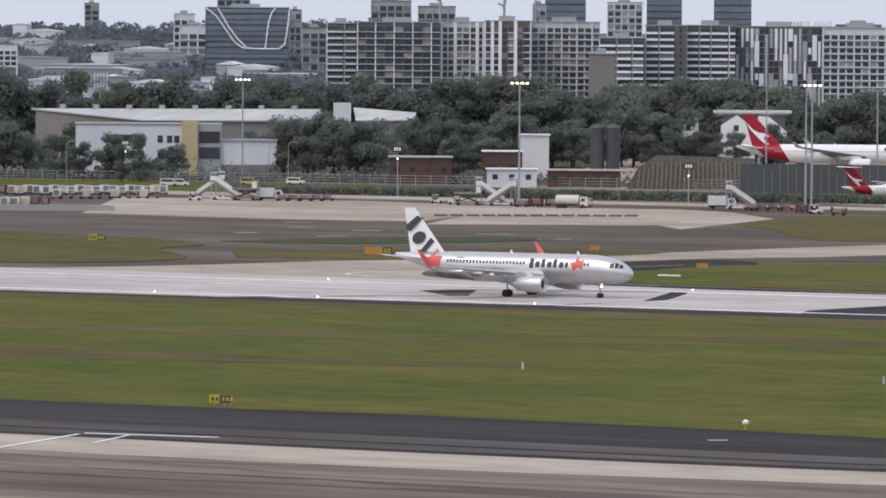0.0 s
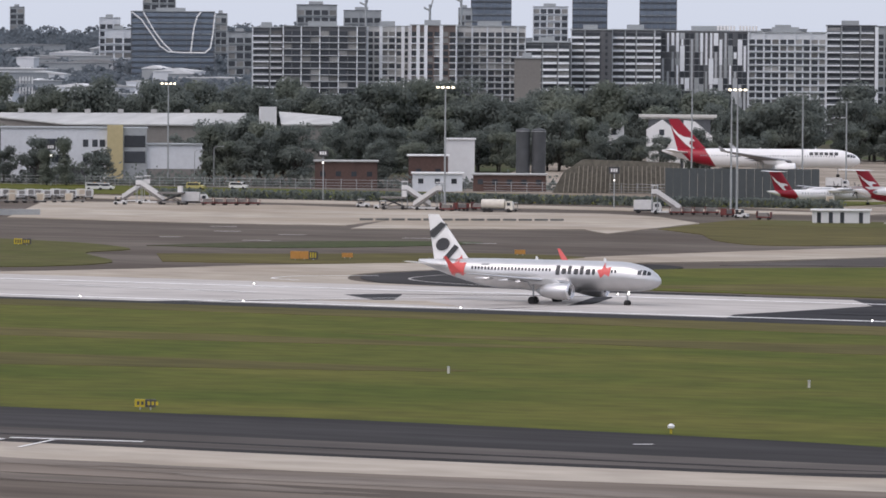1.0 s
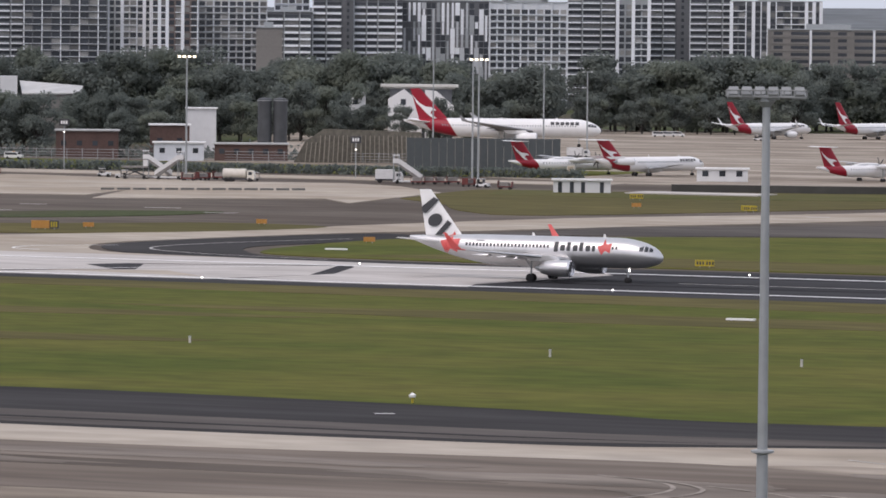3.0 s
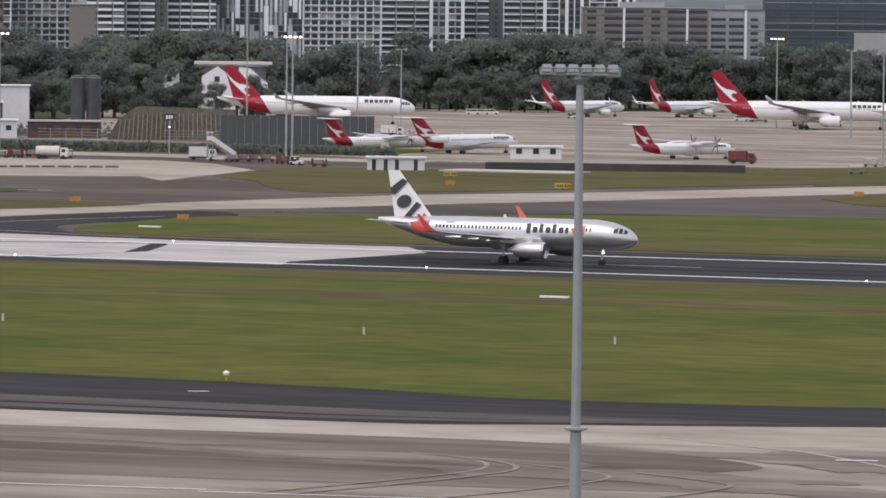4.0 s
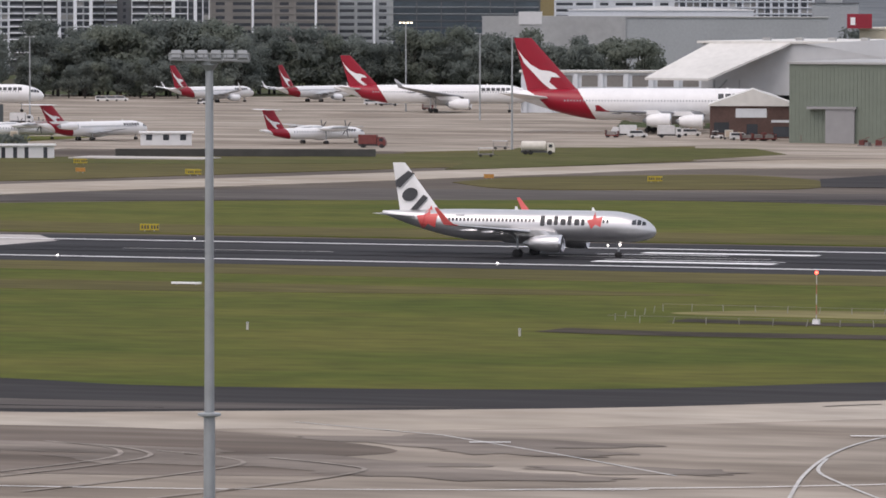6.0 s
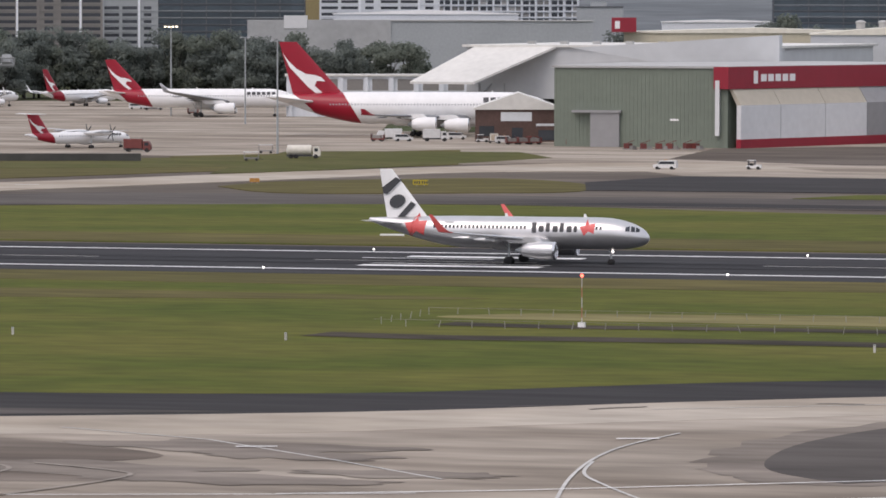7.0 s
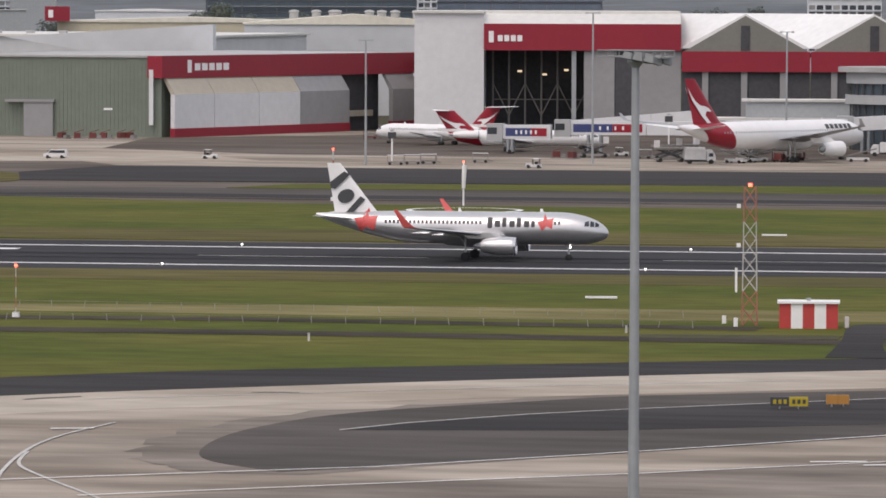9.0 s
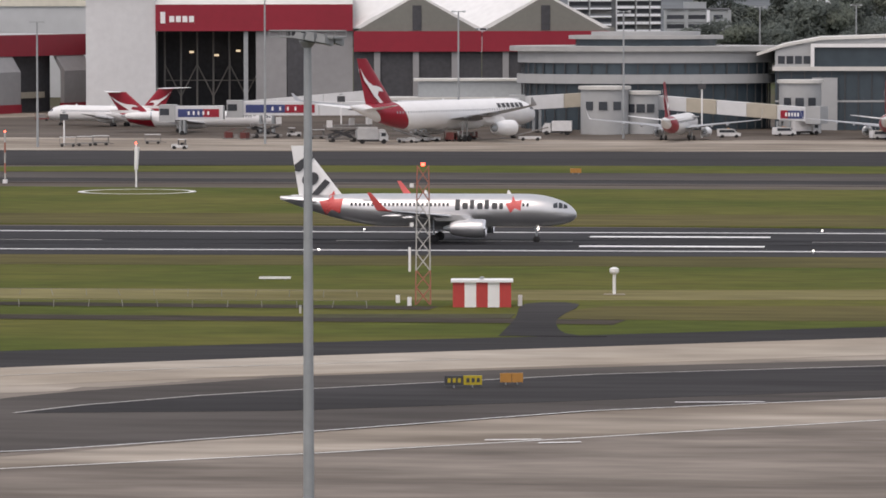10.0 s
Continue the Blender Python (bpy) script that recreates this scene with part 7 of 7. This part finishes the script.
bridge(-25.5, 1084, -58, 1098, 3.0, 5.2, "beige and white boarding bridge sloping to the gate", ("S", "B", "W", "B", "W"))
bridge(-87, 1098, -70, 1100, 5.0, 6.0, "white boarding bridge beside the gate house", ("W", "B"))
for x, y, h in ((-122, 1060, 9), (-47.5, 1066, 11.5), (-172, 1012, 6.5)):
    s = thing("stand_sign_pole", "white stand guidance pole with a lamp box", "pole", pose(x, y, 0))
    part("pole", tube(bmesh.new(), (0, 0, 0), (0, 0, h), 0.16, n=8), M_WHITE, s)
    part("box", boxes((-0.8, 0.8, -0.25, 0.25, h - 1.4, h - 0.2)), M_DARK, s)
    part("lamp", boxes((-0.3, 0.3, -0.3, 0.3, h, h + 0.3)), M_STEEL, s)

# ---- vehicles and ground equipment ----
M_CREAM = mat("cream_vehicle_paint", (0.58, 0.55, 0.49), 0.5, vary=0.1, spread=0.1)
M_VWHITE = mat("white_vehicle_paint", (0.62, 0.62, 0.62), 0.4, vary=0.08, spread=0.1)
M_VRED = mat("dull_red_vehicle_paint", (0.13, 0.028, 0.024), 0.5, vary=0.15, spread=0.2)
M_VGREY = mat("grey_equipment", (0.20, 0.19, 0.18), 0.7, vary=0.2, spread=0.2)
M_VORANGE = mat("orange_canvas", (0.50, 0.42, 0.33), 0.7, vary=0.1, spread=0.1)


def wheels(t, xs, y, r):
    for x in xs:
        for s in (-1, 1):
            part("wheel", lathe(bmesh.new(), [(-0.12, r * 0.6), (-0.1, r), (0.1, r), (0.12, r * 0.6)], "y", (x, s * y, r), 12), M_BLACK, t)


def vehicle(kind):
    if kind in ("van", "yellow_car"):
        t = thing("van" if kind == "van" else "car", "white airfield van with dark windows" if kind == "van" else "yellow airside car with roof light bar", "van" if kind == "van" else "car")
        m = M_VWHITE if kind == "van" else M_PALEYELLOW
        part("body", extrude_y([(-2.4, 0.4), (2.3, 0.4), (2.4, 1.0), (1.6, 1.15), (0.9, 1.85), (-2.3, 1.9), (-2.45, 1.1)], -0.9, 0.9), m, t)
        for s in (-1, 1):
            part("window", extrude_y([(-2.1, 1.15), (1.35, 1.15), (0.85, 1.7), (-2.1, 1.72)], s * 0.91 - 0.01, s * 0.91 + 0.01), M_GLASS_DARK, t)
        part("windscreen", boxes((0.95, 1.5, -0.75, 0.75, 1.2, 1.7)), M_GLASS_DARK, t)
        part("light_bar", boxes((-0.3, 0.1, -0.5, 0.5, 1.9, 2.05)), M_AMBER, t)
        wheels(t, (-1.5, 1.5), 0.82, 0.36)
    elif kind in ("truck", "redtruck"):
        t = thing("service_truck", "white airport service truck with a box body" if kind == "truck" else "dark red airport tow tractor", "truck")
        m = M_VWHITE if kind == "truck" else M_VRED
        part("cab", extrude_y([(1.2, 0.6), (3.0, 0.6), (3.0, 1.6), (2.5, 2.5), (1.2, 2.5)], -1.1, 1.1), m, t)
        part("cab_window", boxes((1.6, 2.5, -1.12, -1.1, 1.5, 2.2)), M_GLASS_DARK, t)
        part("box_body", boxes((-3.2, 1.0, -1.2, 1.2, 0.9, 3.0)), m, t)
        part("chassis", boxes((-3.2, 3.0, -0.9, 0.9, 0.5, 0.85)), M_DARK, t)
        wheels(t, (-2.2, 2.1), 1.0, 0.48)
    elif kind == "tanker":
        t = thing("tank_truck", "cream tank truck with a rounded barrel", "truck")
        part("barrel", lathe(bmesh.new(), [(-3.4, 0.3), (-3.2, 1.1), (2.0, 1.1), (2.2, 0.3)], "x", (0, 0, 1.9), 16), M_CREAM, t, smooth=True)
        part("cab", extrude_y([(2.4, 0.6), (4.0, 0.6), (4.0, 1.6), (3.6, 2.6), (2.4, 2.6)], -1.1, 1.1), M_CREAM, t)
        part("cab_window", boxes((2.7, 3.5, -1.12, -1.1, 1.6, 2.3)), M_GLASS_DARK, t)
        part("chassis", boxes((-3.4, 4.0, -0.8, 0.8, 0.5, 0.85)), M_DARK, t)
        wheels(t, (-2.4, -1.3, 3.0), 1.0, 0.5)
    elif kind == "tug":
        t = thing("baggage_tug", "small white baggage tug", "tug")
        part("body", extrude_y([(-1.5, 0.35), (1.5, 0.35), (1.5, 1.0), (0.3, 1.05), (0.2, 0.8), (-1.4, 0.85)], -0.75, 0.75), M_VWHITE, t)
        part("canopy", boxes((-1.2, 0.3, -0.72, 0.72, 1.85, 1.95)), M_VWHITE, t)
        for x in (-1.1, 0.2):
            part("pillar", boxes((x - 0.04, x + 0.04, -0.7, 0.7, 0.8, 1.85)), M_DARK, t)
        part("seat", boxes((-0.8, -0.2, -0.5, 0.5, 0.8, 1.3)), M_BLACK, t)
        wheels(t, (-1.0, 1.0), 0.7, 0.36)
    elif kind in ("container", "white_container", "red_container"):
        t = thing("baggage_container", {"container": "white and cream", "white_container": "plain white", "red_container": "dark red"}[kind] + " baggage container on a dolly", "container")
        skin = {"container": M_CREAM, "white_container": M_VWHITE, "red_container": M_VRED}[kind]
        part("box", extrude_y([(-0.75, 0.55), (0.8, 0.55), (1.15, 1.2), (1.15, 2.3), (-0.75, 2.3)], -1.0, 1.0), skin, t)
        part("curtain", boxes((-0.6, 0.75, -1.03, -1.0, 0.7, 2.1)), M_VORANGE if kind == "container" else M_VGREY, t)
        part("dolly", boxes((-1.2, 1.2, -0.8, 0.8, 0.32, 0.5)), M_DARK, t)
        wheels(t, (-0.8, 0.8), 0.65, 0.22)
    elif kind in ("cart", "redcart"):
        t = thing("baggage_cart", "grey covered baggage cart" if kind == "cart" else "dull red equipment trailer", "cart")
        m = M_VGREY if kind == "cart" else M_VRED
        part("bed", boxes((-1.6, 1.6, -0.8, 0.8, 0.45, 0.75)), m, t)
        part("end_panel", boxes((-1.6, -1.5, -0.8, 0.8, 0.75, 1.9)), m, t)
        part("end_panel", boxes((1.5, 1.6, -0.8, 0.8, 0.75, 1.7)), m, t)
        part("canopy" if kind == "cart" else "load", boxes((-1.6, 1.6, -0.82, 0.82, 1.9, 2.0)) if kind == "cart" else boxes((-1.2, 0.9, -0.6, 0.6, 0.75, 1.55)), M_VWHITE if kind == "cart" else M_VGREY, t)
        part("tow_bar", tube(bmesh.new(), (1.6, 0, 0.5), (2.6, 0, 0.35), 0.05, n=5), M_DARK, t)
        wheels(t, (-1.1, 1.1), 0.7, 0.3)
    elif kind == "stairs":
        t = thing("passenger_stairs", "white mobile passenger stairs on a truck", "stairs")
        part("flight", extrude_y([(-3.2, 0.6), (-2.6, 0.6), (2.4, 4.2), (3.4, 4.2), (3.4, 4.6), (2.2, 4.6), (-3.2, 1.0)], -0.8, 0.8), M_VGREY, t)
        for s in (-0.84, 0.84):
            part("side_panel", extrude_y([(-3.2, 1.0), (2.2, 4.6), (3.4, 4.6), (3.4, 5.6), (2.1, 5.6), (-3.2, 2.0)], s - 0.04, s + 0.04), M_VWHITE, t)
        part("canopy", boxes((2.0, 3.5, -0.95, 0.95, 6.3, 6.45)), M_VWHITE, t)
        bm = bmesh.new()
        for x, y in ((2.1, -0.8), (2.1, 0.8), (3.3, -0.8), (3.3, 0.8)):
            tube(bm, (x, y, 0.6), (x, y, 6.3), 0.07, n=6)
        part("support", bm, M_STEEL, t)
        part("chassis", boxes((-3.3, 3.4, -0.9, 0.9, 0.4, 0.7)), M_VWHITE, t)
        wheels(t, (-2.3, 2.4), 0.85, 0.4)
    elif kind == "loader":
        t = thing("cargo_loader", "grey cargo loader with scissor lift", "loader")
        part("deck", boxes((-3.0, 3.0, -1.3, 1.3, 2.6, 3.0)), M_VGREY, t)
        part("cab", boxes((2.0, 3.0, -1.3, -0.3, 3.0, 4.4)), M_VWHITE, t)
        bm = bmesh.new()
        for s in (-1.1, 1.1):
            tube(bm, (-2.6, s, 0.7), (2.6, s, 2.6), 0.12, n=6)
            tube(bm, (2.6, s, 0.7), (-2.6, s, 2.6), 0.12, n=6)
        part("scissor", bm, M_DARK, t)
        part("chassis", boxes((-3.2, 3.2, -1.2, 1.2, 0.4, 0.8)), M_VGREY, t)
        wheels(t, (-2.2, 2.2), 1.1, 0.42)
    elif kind == "belt":
        t = thing("belt_loader", "grey belt loader raised to a cargo hold", "loader")
        part("belt", extrude_y([(-3.5, 0.9), (3.5, 2.6), (3.5, 2.85), (-3.5, 1.15)], -0.5, 0.5), M_VGREY, t)
        part("chassis", boxes((-2.6, 2.0, -0.8, 0.8, 0.4, 0.9)), M_VWHITE, t)
        wheels(t, (-1.7, 1.3), 0.75, 0.36)
    else:
        t = thing("parts_pallet", "rusty pallet of stored equipment", "pallet")
        part("base", boxes((-1.6, 1.6, -0.9, 0.9, 0, 0.3)), M_VGREY, t)
        part("crate", boxes((-1.3, 0.2, -0.7, 0.7, 0.3, 1.5)), M_VRED, t)
        part("crate", boxes((0.4, 1.4, -0.6, 0.6, 0.3, 0.95)), M_VGREY, t)
        part("frame", tube(bmesh.new(), (-1.2, 0.3, 1.5), (1.0, 0.4, 2.2), 0.08, n=5), M_VRED, t)
    return t


SPOTS = [
    ('container', -615.1, 956.0, 25),
    ('container', -614.2, 958.7, 25),
    ('container', -613.3, 961.5, 25),
    ('container', -612.4, 964.2, 25),
    ('container', -611.5, 967.0, 25),
    ('container', -644.4, 1024.0, 25),
    ('cart', -642.7, 1025.5, 32),
    ('cart', -640.9, 1027.0, 39),
    ('container', -639.2, 1028.5, 46),
    ('cart', -637.5, 1030.0, 53),
    ('cart', -635.8, 1031.5, 30),
    ('container', -634.1, 1033.0, 37),
    ('cart', -632.3, 1034.5, 44),
    ('cart', -630.6, 1036.0, 51),
    ('container', -628.9, 1037.5, 28),
    ('cart', -627.2, 1039.0, 35),
    ('container', -675.4, 1048.7, 20),
    ('container', -671.1, 1045.8, 33),
    ('container', -666.8, 1042.9, 46),
    ('container', -670.7, 1052.8, 59),
    ('container', -666.5, 1049.9, 32),
    ('container', -662.2, 1047.0, 45),
    ('container', -666.1, 1057.0, 58),
    ('container', -661.8, 1054.0, 31),
    ('container', -657.6, 1051.1, 44),
    ('container', -661.4, 1061.1, 57),
    ('container', -657.2, 1058.1, 30),
    ('container', -653.0, 1055.2, 43),
    ('container', -656.8, 1065.2, 56),
    ('container', -652.5, 1062.3, 29),
    ('container', -648.3, 1059.3, 42),
    ('container', -652.1, 1069.4, 55),
    ('container', -647.9, 1066.4, 28),
    ('container', -643.7, 1063.4, 41),
    ('container', -647.4, 1073.6, 54),
    ('container', -643.2, 1070.5, 27),
    ('van', -684.1, 1141.8, 25),
    ('van', -682.1, 1143.6, 25),
    ('tug', -609.8, 1029.3, 20),
    ('stairs', -606.8, 1038.0, 200),
    ('stairs', -616.8, 1048.1, 30),
    ('loader', -600.7, 1037.1, 10),
    ('truck', -596.4, 1040.9, 25),
    ('redcart', -591.8, 1038.7, 28),
    ('redcart', -589.8, 1040.5, 28),
    ('redcart', -587.7, 1042.3, 28),
    ('redcart', -585.7, 1044.0, 28),
    ('redcart', -583.7, 1045.8, 28),
    ('tug', -556.0, 1048.0, 20),
    ('tug', -546.4, 1038.6, 200),
    ('loader', -542.0, 1036.6, 20),
    ('stairs', -538.0, 1040.1, 205),
    ('stairs', -534.0, 1037.9, 15),
    ('redcart', -526.5, 1033.0, 10),
    ('redcart', -526.0, 1039.1, 60),
    ('tanker', -514.0, 1032.5, 15),
    ('cart', -515.3, 1042.6, 30),
    ('redcart', -525.0, 1045.7, 0),
    ('stairs', -478.4, 1046.6, 200),
    ('truck', -485.3, 1051.7, 20),
    ('redcart', -474.9, 1044.1, 25),
    ('redcart', -472.9, 1045.8, 25),
    ('redcart', -470.9, 1047.5, 25),
    ('redcart', -468.6, 1049.5, 25),
    ('redcart', -458.9, 1036.1, 80),
    ('tug', -453.1, 1030.6, 0),
    ('redcart', -444.2, 1022.5, 10),
    ('truck', -540.9, 1295.2, 15),
    ('container', -476.8, 1136.5, 20),
    ('redtruck', -377.6, 1111.2, 10),
    ('cart', -332.9, 1055.2, 20),
    ('cart', -346.7, 1109.7, 20),
    ('tanker', -327.3, 1074.2, 15),
    ('van', -637.1, 1595.1, 20),
    ('van', -634.7, 1597.7, 20),
    ('van', -632.5, 1600.2, 20),
    ('van', -534.3, 1570.8, 20),
    ('truck', -524.3, 1558.3, 20),
    ('redcart', -493.1, 1503.5, 0),
    ('truck', -484.8, 1511.8, 30),
    ('tug', -588.7, 1560.3, 0),
    ('truck', -350.1, 1222.7, 200),
    ('redcart', -351.3, 1216.8, 0),
    ('van', -345.4, 1218.8, 30),
    ('truck', -337.7, 1221.4, 20),
    ('van', -337.0, 1238.5, 20),
    ('tug', -324.2, 1215.0, 20),
    ('container', -320.3, 1210.9, 20),
    ('van', -316.3, 1206.8, 20),
    ('redcart', -311.2, 1203.2, 15),
    ('redcart', -309.9, 1209.0, 70),
    ('redcart', -294.7, 1187.8, 15),
    ('redcart', -299.0, 1196.7, 60),
    ('scrap', -275.1, 1165.2, 15),
    ('scrap', -272.0, 1166.2, 15),
    ('scrap', -268.8, 1167.3, 15),
    ('scrap', -265.7, 1168.4, 15),
    ('scrap', -262.6, 1169.4, 15),
    ('scrap', -259.4, 1170.5, 15),
    ('redcart', -312.3, 1198.5, 30),
    ('redcart', -309.7, 1199.4, 30),
    ('redcart', -307.2, 1200.3, 30),
    ('redcart', -206.3, 1183.1, 10),
    ('cart', -155.5, 1020.7, 10),
    ('cart', -169.7, 1002.6, 10),
    ('cart', -167.0, 1006.9, 10),
    ('cart', -164.5, 1011.1, 15),
    ('scrap', -144.0, 1049.7, 10),
    ('scrap', -141.2, 1050.5, 40),
    ('loader', -137.6, 1059.1, 20),
    ('tug', -132.9, 1068.2, 10),
    ('loader', -118.8, 1034.3, 200),
    ('truck', -111.6, 1025.4, 10),
    ('loader', -118.5, 1056.7, 30),
    ('belt', -105.3, 1030.7, 150),
    ('belt', -101.5, 1039.0, 20),
    ('redcart', -94.8, 1040.8, 10),
    ('redcart', -97.1, 1040.2, 80),
    ('truck', -78.9, 1083.3, 180),
    ('container', -77.7, 1091.2, 0),
    ('belt', -81.4, 1045.7, 10),
    ('van', -41.9, 1066.2, 10),
    ('van', -30.8, 1078.1, 30),
    ('truck', -26.6, 1086.0, 30),
    ('van', -10.3, 1056.8, 30),
    ('loader', -121.4, 1050.8, 20),
    ('truck', -113.1, 1036.8, 15),
    ('belt', -103.7, 1037.3, 150),
    ('redcart', -97.5, 1044.8, 10),
    ('redcart', -94.7, 1052.3, 20),
    ('cart', -126.5, 1054.2, 20),
]
tumble = random.Random(9)
made = {}
mixed = random.Random(4)
for kind, x, y, turn in SPOTS:
    if kind == "container" and -690 < x < -600:
        kind = mixed.choice(("container", "white_container", "white_container", "red_container"))
    if kind == "scrap":
        x, y, turn = x + tumble.uniform(-1.2, 1.2), y + tumble.uniform(-3, 3), turn + tumble.uniform(-60, 60)
    if kind not in made:
        made[kind] = vehicle(kind)
        made[kind].matrix_basis = pose(x, y, 0.06, 0, 0, turn)
    else:
        copy_thing(made[kind], pose(x, y, 0.002 if x < -600 or kind == "truck" and x < -480 else 0.06, 0, 0, turn))
van_a = copy_thing(made["van"], pose(-665.9, 1176, 0.09))
car_a = vehicle("yellow_car")
van_b = copy_thing(made["van"], pose(-233, 1025, 0.09, 0, 0, 180))
truck_a = copy_thing(made["tug"], pose(-233, 1030, 0.09))
tug_a = copy_thing(made["tug"], pose(-140, 990, 0.09, 0, 0, 180))
for o in (van_a, car_a, van_b, truck_a, tug_a):
    o["label"] = o["label"] + " driving along the apron"
def motions():
    # nose position along the runway's centre line, gathering speed
    rows = []
    for k in range(21):
        t = k * 0.5
        x = -311.606 + 14.4537 * t + 1.21460 * t ** 2 + 0.0069580 * t ** 3 - 0.00058590 * t ** 4
        rows.append((t, pose(x, 645.7, 0)))
    walk(jet, rows)
    # vehicles on the service roads: start, speed along x, lane, heading
    for ob, x0, v, y, turn in ((van_a, -665.89, 5.147, 1176.0, 9), (car_a, -673.42, 6.174, 1164.9, 9), (van_b, -202.89, -4.557, 1025.0, 180),
                               (truck_a, -233.55, 2.315, 1029.9, 0), (tug_a, -92.77, -5.281, 990.2, 180)):
        walk(ob, [(t, pose(x0 + v * t, y, 0.06, 0, 0, turn)) for t in (0.0, 2.5, 5.0, 7.5, 10.0)])


motions()
